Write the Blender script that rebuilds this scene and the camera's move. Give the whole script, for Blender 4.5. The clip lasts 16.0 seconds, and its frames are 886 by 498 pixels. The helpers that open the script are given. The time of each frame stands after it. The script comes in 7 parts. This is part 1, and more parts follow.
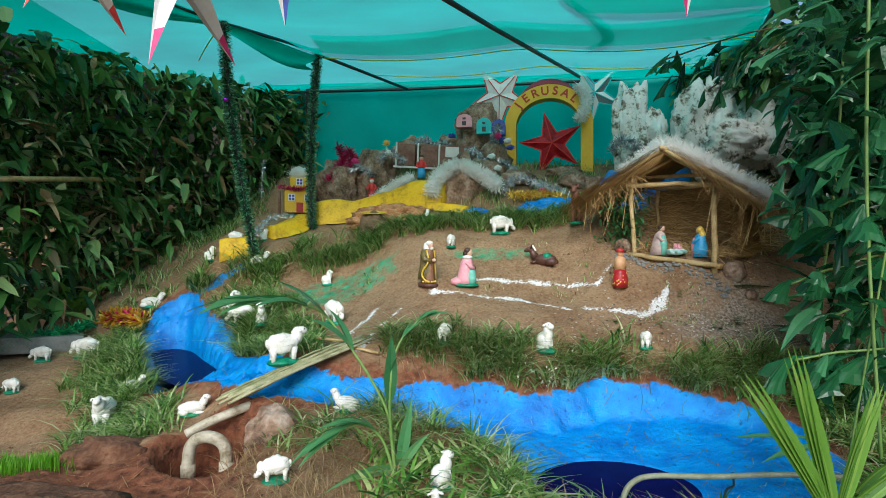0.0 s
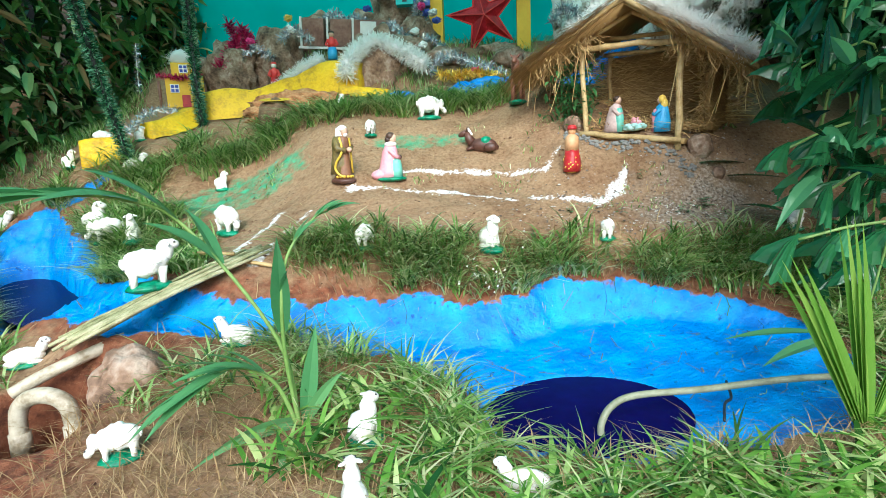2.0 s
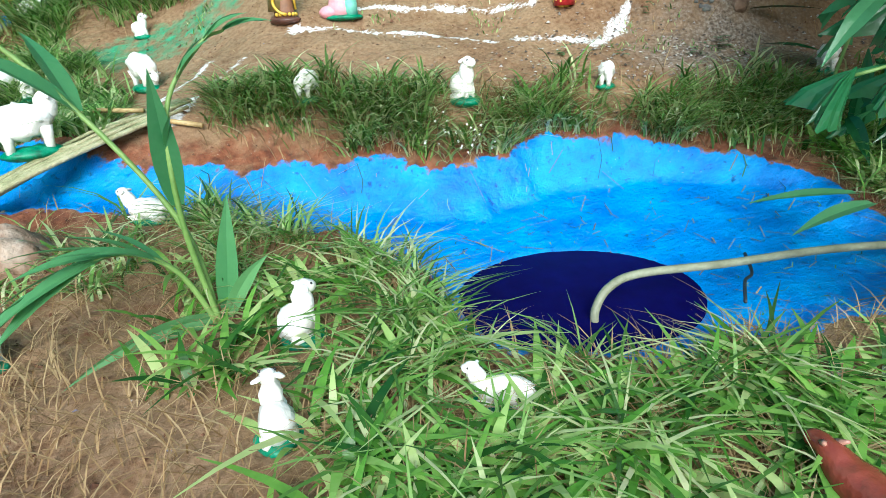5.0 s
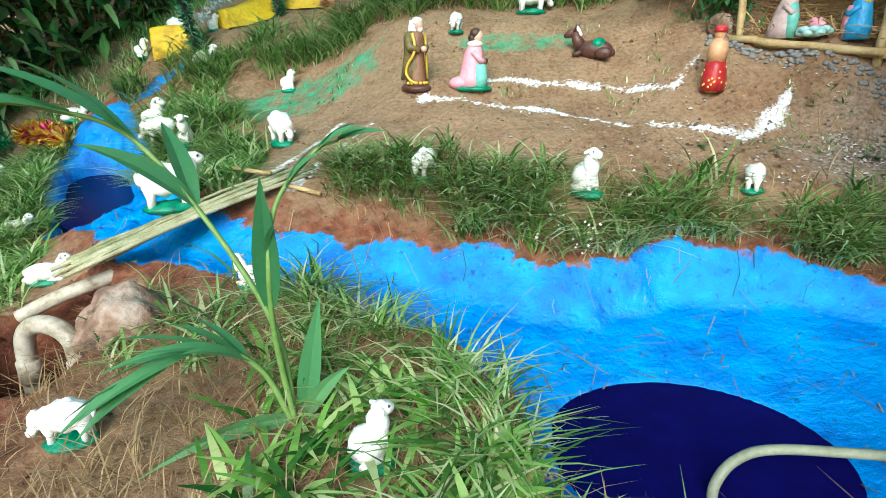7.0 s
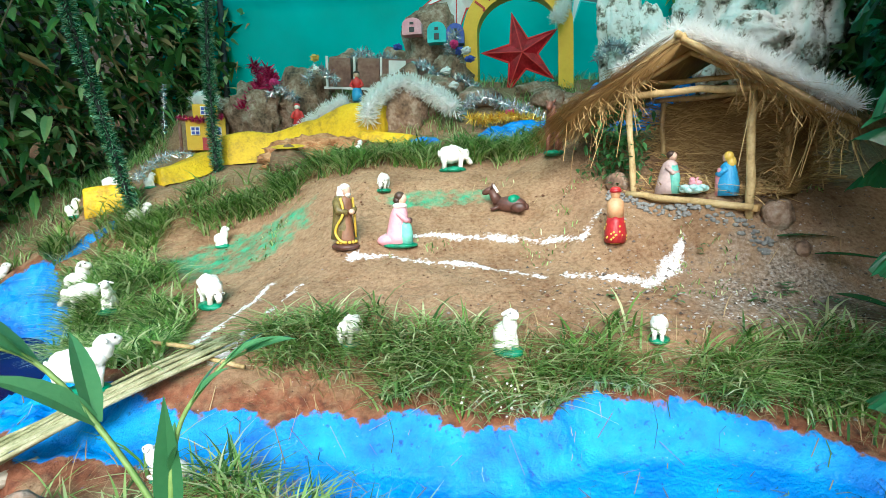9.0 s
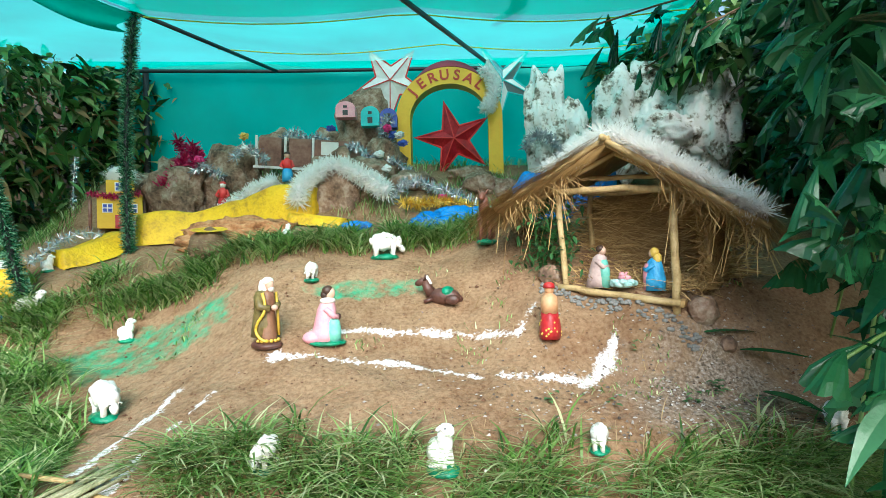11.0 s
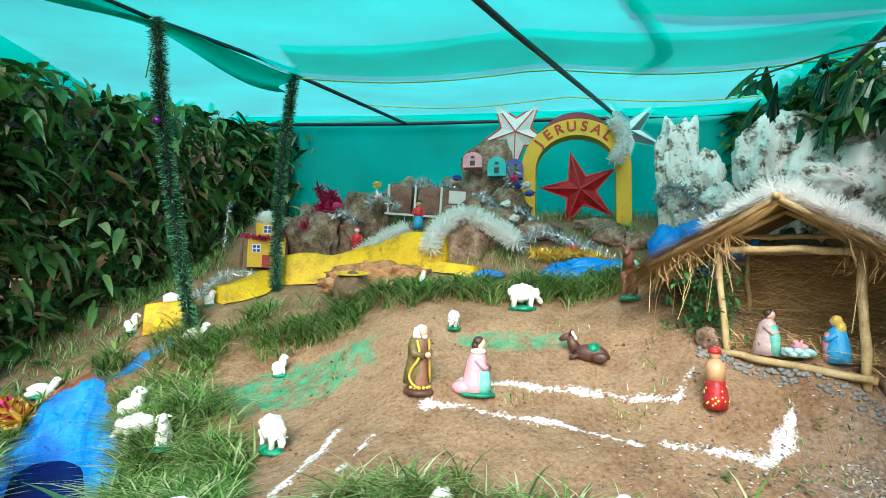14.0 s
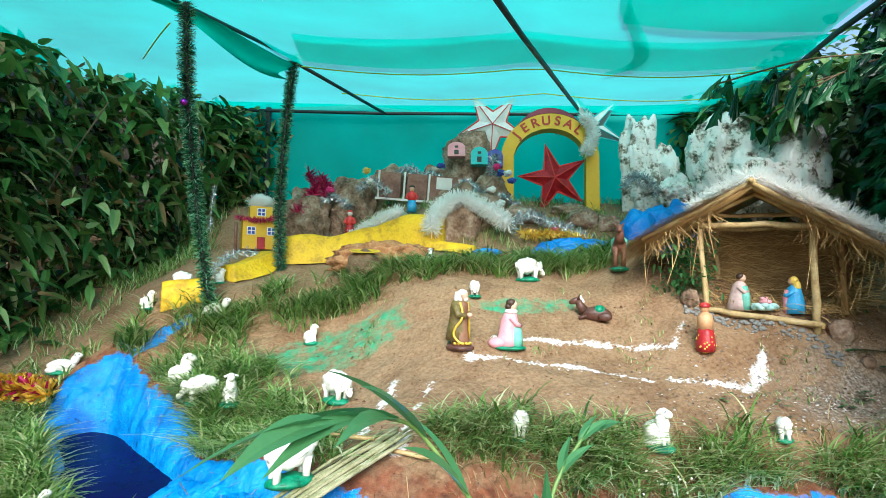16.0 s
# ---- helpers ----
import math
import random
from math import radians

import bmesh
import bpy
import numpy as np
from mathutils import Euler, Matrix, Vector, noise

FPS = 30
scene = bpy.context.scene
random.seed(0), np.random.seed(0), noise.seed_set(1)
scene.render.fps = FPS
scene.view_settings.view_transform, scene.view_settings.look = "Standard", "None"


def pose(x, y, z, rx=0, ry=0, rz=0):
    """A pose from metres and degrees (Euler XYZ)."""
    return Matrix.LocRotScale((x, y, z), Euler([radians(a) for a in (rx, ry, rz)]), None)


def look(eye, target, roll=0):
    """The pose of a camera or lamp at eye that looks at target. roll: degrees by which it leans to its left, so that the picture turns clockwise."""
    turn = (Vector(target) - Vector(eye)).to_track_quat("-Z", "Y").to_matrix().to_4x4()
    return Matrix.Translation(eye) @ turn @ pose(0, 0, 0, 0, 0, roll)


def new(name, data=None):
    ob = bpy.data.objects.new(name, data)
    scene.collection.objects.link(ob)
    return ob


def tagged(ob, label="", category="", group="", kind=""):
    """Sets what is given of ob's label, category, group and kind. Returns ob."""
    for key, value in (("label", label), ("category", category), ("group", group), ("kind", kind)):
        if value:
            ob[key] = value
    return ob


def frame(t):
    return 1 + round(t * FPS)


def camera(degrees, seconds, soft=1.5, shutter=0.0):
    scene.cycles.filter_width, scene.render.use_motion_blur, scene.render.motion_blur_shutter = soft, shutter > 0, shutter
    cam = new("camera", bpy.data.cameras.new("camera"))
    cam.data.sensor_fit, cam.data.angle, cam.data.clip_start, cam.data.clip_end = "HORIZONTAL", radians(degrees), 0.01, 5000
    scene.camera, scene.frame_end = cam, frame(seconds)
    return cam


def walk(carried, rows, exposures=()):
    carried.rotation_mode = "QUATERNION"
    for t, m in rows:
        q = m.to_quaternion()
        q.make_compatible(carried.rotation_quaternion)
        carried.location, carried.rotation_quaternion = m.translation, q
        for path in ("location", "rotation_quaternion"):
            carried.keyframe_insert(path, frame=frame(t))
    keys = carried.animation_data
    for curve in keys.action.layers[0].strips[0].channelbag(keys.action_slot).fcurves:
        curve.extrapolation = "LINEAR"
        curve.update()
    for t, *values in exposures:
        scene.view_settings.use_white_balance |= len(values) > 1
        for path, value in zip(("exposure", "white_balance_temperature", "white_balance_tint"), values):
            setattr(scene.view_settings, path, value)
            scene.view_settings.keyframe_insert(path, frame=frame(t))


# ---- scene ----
cam = camera(79.8, 16.0, soft=0.62)
METRES, EYE, TILT, LEAN, TURN = 2.6, 0.85, 0.0, 0.0, 0.0
ROWS = [
    (0.0, 0.0, 0.0, 0.0, 0.0, 0.0, 0.0),
    (0.5, 0.0094, 0.0636, -0.0137, -0.9, -1.64, 0.35),
    (1.0, 0.0036, 0.148, -0.0193, -4.12, -5.03, 0.52),
    (1.5, 0.0056, 0.196, -0.0278, -5.57, -7.51, 1.52),
    (2.0, 0.0237, 0.2211, -0.0475, -7.46, -10.04, 2.47),
    (2.5, 0.0361, 0.2292, -0.0626, -8.52, -13.24, 3.64),
    (3.0, 0.0461, 0.2342, -0.0738, -9.39, -16.25, 4.68),
    (5.5, 0.0644, 0.3675, -0.0935, -9.5, -24.38, 2.45),
    (6.0, 0.0721, 0.3838, -0.0762, -4.81, -23.74, 1.27),
    (6.5, 0.0718, 0.3938, -0.0663, -0.68, -21.72, -0.05),
    (7.0, 0.0698, 0.3989, -0.0468, 3.73, -19.55, 0.18),
    (7.5, 0.0731, 0.4018, -0.0279, 4.67, -15.97, 0.57),
    (8.0, 0.0803, 0.404, -0.0111, 4.28, -13.16, 1.24),
    (8.5, 0.0911, 0.3995, 0.0036, 0.9, -9.35, 1.64),
    (9.0, 0.0997, 0.3922, 0.0128, -2.41, -6.87, 1.79),
    (9.5, 0.1079, 0.3893, 0.0185, -5.11, -4.8, 1.88),
    (12.0, 0.1022, 0.4541, 0.0755, -10.2, 3.48, 1.26),
    (12.5, 0.0876, 0.448, 0.0771, -8.89, 4.84, 0.96),
    (13.0, 0.0666, 0.4437, 0.076, -5.09, 5.11, 0.41),
    (13.5, 0.0434, 0.4392, 0.074, -1.87, 5.11, -0.49),
    (14.0, 0.0032, 0.4332, 0.0706, 0.18, 5.04, -1.32),
    (14.5, -0.0412, 0.4169, 0.0564, 0.38, 4.85, -1.39),
    (15.0, -0.0784, 0.3713, 0.0444, -0.23, 4.86, -1.21),
    (15.5, -0.1275, 0.336, 0.0356, -2.85, 4.9, -1.3),
    (16.0, -0.2055, 0.32, 0.0203, -7.44, 4.37, -0.65),
]
walk(cam, [(t, pose(0, 0, EYE, TILT, LEAN, TURN) @ pose(METRES * x, METRES * y, METRES * z, 90 + pitch, roll, yaw)) for t, x, y, z, yaw, pitch, roll in ROWS],
     exposures=[(0.0, 0.08, 6250, 6), (0.4, 0.68, 6200, 5), (1.0, 0.66, 6150, 4), (1.6, 0.75, 6100, 4), (3.0, 0.82, 6100, 4), (5.5, 0.68, 6050, 3), (7.0, 0.62, 6050, 3), (8.0, 0.72, 6100, 4), (9.5, 0.92, 6200, 6), (12.0, 0.85, 6250, 6), (16.0, 0.85, 6250, 6)])

# ---- light ----
world = bpy.data.worlds.new("sky")
scene.world = world
world.use_nodes = True
wn = world.node_tree
sky = wn.nodes.new("ShaderNodeTexSky")
sky.sky_type, sky.sun_disc = "NISHITA", False
sky.sun_elevation, sky.sun_rotation = radians(35), radians(187)
wn.links.new(sky.outputs[0], wn.nodes["Background"].inputs[0])
wn.nodes["Background"].inputs[1].default_value = 0.15
sun = new("sun", bpy.data.lights.new("sun", "SUN"))
sun.data.energy, sun.data.angle, sun.data.color = 3.3, radians(40), (1.0, 0.97, 0.93)
sun.matrix_world = look((-0.5, -4.0, 2.8), (0, 0, 0))


# ---- materials ----
def material(name, stops, rough=0.8, scale=8.0, fine=60.0, bump=0.3, metal=0.0, vary=0.0, sheen=0.0, gloss=0.5):
    """Principled surface whose colour runs through the stops by noise at two sizes, with relief."""
    m = bpy.data.materials.new(name)
    m.use_nodes = True
    nt = m.node_tree
    p = nt.nodes["Principled BSDF"]
    geo = nt.nodes.new("ShaderNodeNewGeometry")
    a = nt.nodes.new("ShaderNodeTexNoise")
    b = nt.nodes.new("ShaderNodeTexNoise")
    a.inputs["Scale"].default_value, a.inputs["Detail"].default_value = scale, 6
    b.inputs["Scale"].default_value, b.inputs["Detail"].default_value = fine, 4
    nt.links.new(geo.outputs["Position"], a.inputs["Vector"])
    nt.links.new(geo.outputs["Position"], b.inputs["Vector"])
    mix = nt.nodes.new("ShaderNodeMath")
    mix.operation = "MULTIPLY_ADD"
    nt.links.new(b.outputs[0], mix.inputs[0])
    mix.inputs[1].default_value = 0.45
    half = nt.nodes.new("ShaderNodeMath")
    half.operation = "MULTIPLY_ADD"
    nt.links.new(a.outputs[0], half.inputs[0])
    half.inputs[1].default_value, half.inputs[2].default_value = 0.9, -0.175
    nt.links.new(half.outputs[0], mix.inputs[2])
    value = mix.outputs[0]
    if vary:
        isl = nt.nodes.new("ShaderNodeMath")
        isl.operation = "MULTIPLY_ADD"
        nt.links.new(geo.outputs["Random Per Island"], isl.inputs[0])
        isl.inputs[1].default_value = vary
        sub = nt.nodes.new("ShaderNodeMath")
        sub.operation = "MULTIPLY_ADD"
        nt.links.new(value, sub.inputs[0])
        sub.inputs[1].default_value, sub.inputs[2].default_value = 1 - vary, 0
        nt.links.new(sub.outputs[0], isl.inputs[2])
        value = isl.outputs[0]
    ramp = nt.nodes.new("ShaderNodeValToRGB")
    els = ramp.color_ramp.elements
    n = len(stops)
    lo, hi = (0.3, 0.7) if not vary else (0.15, 0.85)
    while len(els) < n:
        els.new(0.5)
    for i, c in enumerate(stops):
        els[i].position = lo + (hi - lo) * i / max(1, n - 1)
        els[i].color = (*c, 1)
    nt.links.new(value, ramp.inputs[0])
    nt.links.new(ramp.outputs[0], p.inputs["Base Color"])
    p.inputs["Roughness"].default_value = rough
    p.inputs["Metallic"].default_value = metal
    p.inputs["Specular IOR Level"].default_value = gloss
    if bump:
        bp = nt.nodes.new("ShaderNodeBump")
        bp.inputs["Strength"].default_value, bp.inputs["Distance"].default_value = bump, 0.01
        nt.links.new(b.outputs[0], bp.inputs["Height"])
        nt.links.new(bp.outputs[0], p.inputs["Normal"])
    return m


def leafy(name, stops, rough=0.45, through_light=0.35, scale=6.0):
    """A leaf surface: glossy skin over a blade that lets some light through."""
    m = material(name, stops, rough, scale, 90.0, 0.15, vary=0.75)
    nt = m.node_tree
    p = nt.nodes["Principled BSDF"]
    t = nt.nodes.new("ShaderNodeBsdfTranslucent")
    mix = nt.nodes.new("ShaderNodeMixShader")
    mix.inputs[0].default_value = through_light
    nt.links.new(p.inputs["Base Color"].links[0].from_socket, t.inputs[0])
    nt.links.new(p.outputs[0], mix.inputs[1])
    nt.links.new(t.outputs[0], mix.inputs[2])
    nt.links.new(mix.outputs[0], nt.nodes["Material Output"].inputs[0])
    return m


WHITE = material("white_plaster_paint", [(0.62, 0.60, 0.52), (0.82, 0.80, 0.74), (0.88, 0.87, 0.84)], 0.5, 20, 120, 0.25)
GREENBASE = material("green_enamel", [(0.0, 0.10, 0.05), (0.0, 0.22, 0.11), (0.02, 0.30, 0.17)], 0.45, 30, 120, 0.3)
PEN = material("black_paint", [(0.02, 0.02, 0.02), (0.05, 0.05, 0.05)], 0.5)
SKIN = material("flesh_paint", [(0.55, 0.34, 0.24), (0.68, 0.46, 0.34)], 0.5, 20, 90, 0.1)
TAN = material("tan_paint", [(0.52, 0.26, 0.12), (0.66, 0.38, 0.20)], 0.5, 20, 90, 0.1)
HAIR = material("dark_hair_paint", [(0.03, 0.015, 0.01), (0.07, 0.035, 0.02)], 0.5)
OLIVE = material("olive_cloak_paint", [(0.09, 0.07, 0.02), (0.16, 0.12, 0.04), (0.22, 0.17, 0.06)], 0.45, 25, 90, 0.2)
BROWN = material("brown_robe_paint", [(0.16, 0.07, 0.035), (0.25, 0.12, 0.06)], 0.5, 25, 90, 0.2)
GOLD = material("gold_paint", [(0.55, 0.36, 0.03), (0.75, 0.52, 0.08)], 0.4, 30, 90, 0.1)
PINK = material("pink_robe_paint", [(0.72, 0.28, 0.34), (0.82, 0.42, 0.46)], 0.45, 20, 90, 0.2)
RED = material("red_robe_paint", [(0.32, 0.012, 0.016), (0.48, 0.025, 0.03)], 0.4, 25, 90, 0.2)
AQUA = material("aqua_robe_paint", [(0.10, 0.42, 0.34), (0.22, 0.58, 0.46)], 0.45, 25, 90, 0.2)
SKYBLUE = material("sky_blue_robe_paint", [(0.02, 0.28, 0.58), (0.06, 0.40, 0.70)], 0.45, 25, 90, 0.2)
PALEROBE = material("mauve_grey_robe_paint", [(0.42, 0.30, 0.28), (0.58, 0.44, 0.40)], 0.5, 25, 90, 0.2)
DONKEY = material("chocolate_brown_paint", [(0.06, 0.025, 0.018), (0.12, 0.05, 0.035)], 0.45, 25, 90, 0.2)
BLUEPAINT = material("blue_emulsion", [(0.0, 0.10, 0.42), (0.005, 0.22, 0.68), (0.01, 0.30, 0.78)], 0.5, 5, 60, 0.5)
YELLOW = material("yellow_emulsion", [(0.46, 0.25, 0.015), (0.74, 0.45, 0.008), (0.84, 0.55, 0.012)], 0.55, 9, 50, 1.0)
YELLOWCARD = material("yellow_card", [(0.70, 0.40, 0.02), (0.78, 0.48, 0.03)], 0.6, 10, 60, 0.1)
SOIL = material("red_soil", [(0.05, 0.02, 0.01), (0.14, 0.06, 0.03), (0.22, 0.11, 0.06)], 0.95, 12, 60, 1.0)
STONE = material("brown_field_stone", [(0.06, 0.035, 0.022), (0.25, 0.155, 0.10), (0.46, 0.36, 0.28)], 0.9, 9, 45, 1.0)
WHITEROCK = material("whitewashed_rock", [(0.05, 0.04, 0.03), (0.34, 0.30, 0.24), (0.84, 0.82, 0.78), (0.88, 0.87, 0.85), (0.88, 0.88, 0.86)], 0.85, 9, 40, 1.0)
BAMBOO = material("dry_bamboo", [(0.30, 0.20, 0.08), (0.48, 0.34, 0.15), (0.58, 0.44, 0.22)], 0.55, 14, 80, 0.3)
STRAW = material("dry_straw", [(0.20, 0.11, 0.035), (0.42, 0.26, 0.095), (0.64, 0.45, 0.19)], 0.7, 10, 60, 0.2, vary=0.6)
# the palest green stop paints silvery glints into the strips
TINSELGREEN = material("green_tinsel", [(0.004, 0.035, 0.014), (0.012, 0.11, 0.04), (0.24, 0.52, 0.32)], 0.22, 20, 90, 0, vary=0.7)
TINSELSILVER = material("silver_tinsel", [(0.30, 0.33, 0.40), (0.75, 0.77, 0.8), (0.92, 0.92, 0.92)], 0.2, 20, 90, 0, metal=0.7, vary=0.8)
TINSELGOLD = material("gold_tinsel", [(0.5, 0.25, 0.02), (0.8, 0.5, 0.05), (0.95, 0.7, 0.15)], 0.3, 20, 90, 0, metal=0.4, vary=0.7)
TINSELRED = material("magenta_tinsel", [(0.25, 0.005, 0.05), (0.5, 0.01, 0.10), (0.7, 0.06, 0.18)], 0.3, 20, 90, 0, metal=0.25, vary=0.7)
FOILGREEN = material("green_foil_tinsel", [(0.0, 0.16, 0.06), (0.01, 0.35, 0.12), (0.10, 0.6, 0.25)], 0.3, 20, 90, 0, metal=0.25, vary=0.7)
STEEL = material("black_painted_pipe", [(0.012, 0.016, 0.018), (0.03, 0.035, 0.04)], 0.5, 10, 80, 0.1)
PVC = material("weathered_pvc", [(0.22, 0.17, 0.10), (0.44, 0.39, 0.29), (0.56, 0.51, 0.40)], 0.5, 18, 70, 0.3)
HOSE = material("faded_grey_hose", [(0.16, 0.17, 0.10), (0.28, 0.30, 0.20)], 0.55, 20, 90, 0.2)
REDFOIL = material("red_star_foil", [(0.18, 0.002, 0.006), (0.36, 0.006, 0.012), (0.5, 0.02, 0.03)], 0.3, 14, 60, 0.3)
PAPERWHITE = material("white_star_paper", [(0.70, 0.68, 0.66), (0.82, 0.82, 0.80)], 0.5, 12, 60, 0.1)
PAPERRED = material("red_star_paper", [(0.60, 0.03, 0.03), (0.72, 0.07, 0.06)], 0.5, 12, 60, 0.1)
PAPERPINK = material("magenta_star_paper", [(0.62, 0.02, 0.16), (0.75, 0.05, 0.24)], 0.5, 12, 60, 0.1)
PAPERBLUE = material("blue_star_paper", [(0.03, 0.05, 0.30), (0.05, 0.10, 0.45)], 0.5, 12, 60, 0.1)
BRASS = material("yellow_foil_paper", [(0.65, 0.42, 0.06), (0.78, 0.56, 0.12)], 0.4, 12, 60, 0.1)
COCOA = material("cocoa_brown_card", [(0.11, 0.04, 0.028), (0.22, 0.10, 0.07), (0.30, 0.17, 0.13)], 0.45, 7, 40, 0.3)
AQUACARD = material("aqua_card", [(0.02, 0.48, 0.50), (0.05, 0.60, 0.60)], 0.6, 10, 60, 0.1)
GRIT = material("grey_grit", [(0.06, 0.045, 0.035), (0.24, 0.20, 0.17), (0.55, 0.52, 0.48)], 0.9, 30, 120, 0.2, vary=0.8)
CONCRETE = material("grey_concrete", [(0.16, 0.16, 0.15), (0.28, 0.28, 0.26)], 0.85, 10, 70, 0.5)
SEAM = material("yellow_seam_thread", [(0.45, 0.55, 0.02), (0.55, 0.62, 0.05)], 0.7, 10, 60, 0.1)
PURPLE = material("purple_bauble", [(0.25, 0.01, 0.35), (0.4, 0.03, 0.5)], 0.15, 10, 60, 0, metal=0.7)
TINSELWHITE = leafy("white_tinsel", [(0.88, 0.87, 0.83), (0.92, 0.92, 0.90), (0.94, 0.94, 0.94)], 0.6, 0.5)
GRASS = leafy("meadow_grass", [(0.04, 0.11, 0.02), (0.155, 0.33, 0.06), (0.34, 0.53, 0.17), (0.66, 0.69, 0.40)], 0.33, 0.4)
BROADGRASS = leafy("broad_blade_grass", [(0.02, 0.09, 0.014), (0.11, 0.30, 0.035), (0.26, 0.50, 0.10), (0.56, 0.68, 0.28)], 0.32, 0.4)
YOUNGGRASS = leafy("seedling_grass", [(0.10, 0.32, 0.01), (0.16, 0.44, 0.02), (0.24, 0.5, 0.05)], 0.5, 0.4)
DRYGRASS = leafy("dead_grass", [(0.22, 0.13, 0.05), (0.36, 0.24, 0.11), (0.46, 0.34, 0.18)], 0.8, 0.2)
PALM = leafy("palm_leaflet", [(0.03, 0.14, 0.05), (0.08, 0.27, 0.10), (0.16, 0.38, 0.15)], 0.3, 0.35)
FISHTAIL = leafy("fishtail_leaf", [(0.004, 0.03, 0.008), (0.014, 0.09, 0.028), (0.03, 0.16, 0.055), (0.08, 0.27, 0.11)], 0.22, 0.3)
EARTH = material("orange_earth", [(0.17, 0.065, 0.022), (0.40, 0.19, 0.08), (0.54, 0.31, 0.15)], 0.95, 16, 60, 1.0)
PALMLIGHT = leafy("pale_palm_leaflet", [(0.09, 0.22, 0.03), (0.16, 0.34, 0.05), (0.26, 0.42, 0.08)], 0.35, 0.35)
HEDGE = leafy("hedge_leaf", [(0.006, 0.028, 0.008), (0.05, 0.16, 0.035), (0.15, 0.33, 0.08), (0.40, 0.50, 0.24)], 0.28, 0.3)
CREEPER = leafy("creeper_leaf", [(0.02, 0.09, 0.02), (0.05, 0.18, 0.05), (0.12, 0.30, 0.10)], 0.4, 0.3)
STEM = material("brown_stem", [(0.10, 0.06, 0.03), (0.20, 0.13, 0.07)], 0.8, 12, 60, 0.4)
# near-black for the added backing, standing in for shade between the hedge leaves
HEDGESHADE = material("hedge_shade_black", [(0.012, 0.010, 0.007), (0.035, 0.028, 0.018), (0.06, 0.045, 0.03)], 0.9, 6, 40, 0.6)
GREENSTEM = material("green_stem", [(0.10, 0.20, 0.04), (0.20, 0.32, 0.09)], 0.5, 12, 60, 0.2)

# murky water: a dark blue body under a clear glossy face
WATER = material("murky_blue_water", [(0.003, 0.002, 0.045), (0.004, 0.004, 0.085)], 0.25, 3, 20, 0.0, gloss=0.02)

# green shade net that glows with the daylight above it
NET = bpy.data.materials.new("green_shade_net")
NET.use_nodes = True
nt = NET.node_tree
pn = nt.nodes["Principled BSDF"]
pn.inputs["Roughness"].default_value = 0.6
tn = nt.nodes.new("ShaderNodeBsdfTranslucent")
mx = nt.nodes.new("ShaderNodeMixShader")
no = nt.nodes.new("ShaderNodeTexNoise")
no.inputs["Scale"].default_value = 1.3
no.inputs["Detail"].default_value = 5
gg = nt.nodes.new("ShaderNodeNewGeometry")
nt.links.new(gg.outputs["Position"], no.inputs["Vector"])
rp = nt.nodes.new("ShaderNodeValToRGB")
rp.color_ramp.elements[0].position, rp.color_ramp.elements[0].color = 0.3, (0.0, 0.44, 0.33, 1)
rp.color_ramp.elements[1].position, rp.color_ramp.elements[1].color = 0.7, (0.0, 0.62, 0.50, 1)
nt.links.new(no.outputs[0], rp.inputs[0])
nt.links.new(rp.outputs[0], pn.inputs["Base Color"])
nt.links.new(rp.outputs[0], tn.inputs[0])
mx.inputs[0].default_value = 0.7
nt.links.new(pn.outputs[0], mx.inputs[1])
nt.links.new(tn.outputs[0], mx.inputs[2])
nt.links.new(mx.outputs[0], nt.nodes["Material Output"].inputs[0])
# the roof's weave is open: part of the daylight comes straight through it
OPENNET = NET.copy()
OPENNET.name = "open_green_shade_net"
nt = OPENNET.node_tree
gap = nt.nodes.new("ShaderNodeBsdfTransparent")
mg = nt.nodes.new("ShaderNodeMixShader")
mg.inputs[0].default_value = 0.26
nt.links.new(nt.nodes["Mix Shader"].outputs[0], mg.inputs[1])
nt.links.new(gap.outputs[0], mg.inputs[2])
nt.links.new(mg.outputs[0], nt.nodes["Material Output"].inputs[0])


# ---- mesh helpers ----
def part(name, bm, mat, parent=None, label="", smooth=True):
    """Links a bmesh as one mesh object, under a thing where one is given."""
    me = bpy.data.meshes.new(name)
    bm.to_mesh(me)
    bm.free()
    for mm in (mat if isinstance(mat, (list, tuple)) else [mat]):
        me.materials.append(mm)
    if smooth:
        me.polygons.foreach_set("use_smooth", [True] * len(me.polygons))
    ob = new(name, me)
    if parent is not None:
        ob.parent = parent
    if label:
        tagged(ob, label)
    return ob


def raw(name, verts, faces, mat, parent=None, label="", smooth=False):
    me = bpy.data.meshes.new(name)
    me.from_pydata(verts, [], faces)
    me.materials.append(mat)
    if smooth:
        me.polygons.foreach_set("use_smooth", [True] * len(me.polygons))
    ob = new(name, me)
    if parent is not None:
        ob.parent = parent
    if label:
        tagged(ob, label)
    return ob


def thing(name, m, label, category, group="", kind=""):
    ob = new(name)
    ob.empty_display_size = 0.05
    ob.matrix_basis = m
    return tagged(ob, label, category, group, kind)


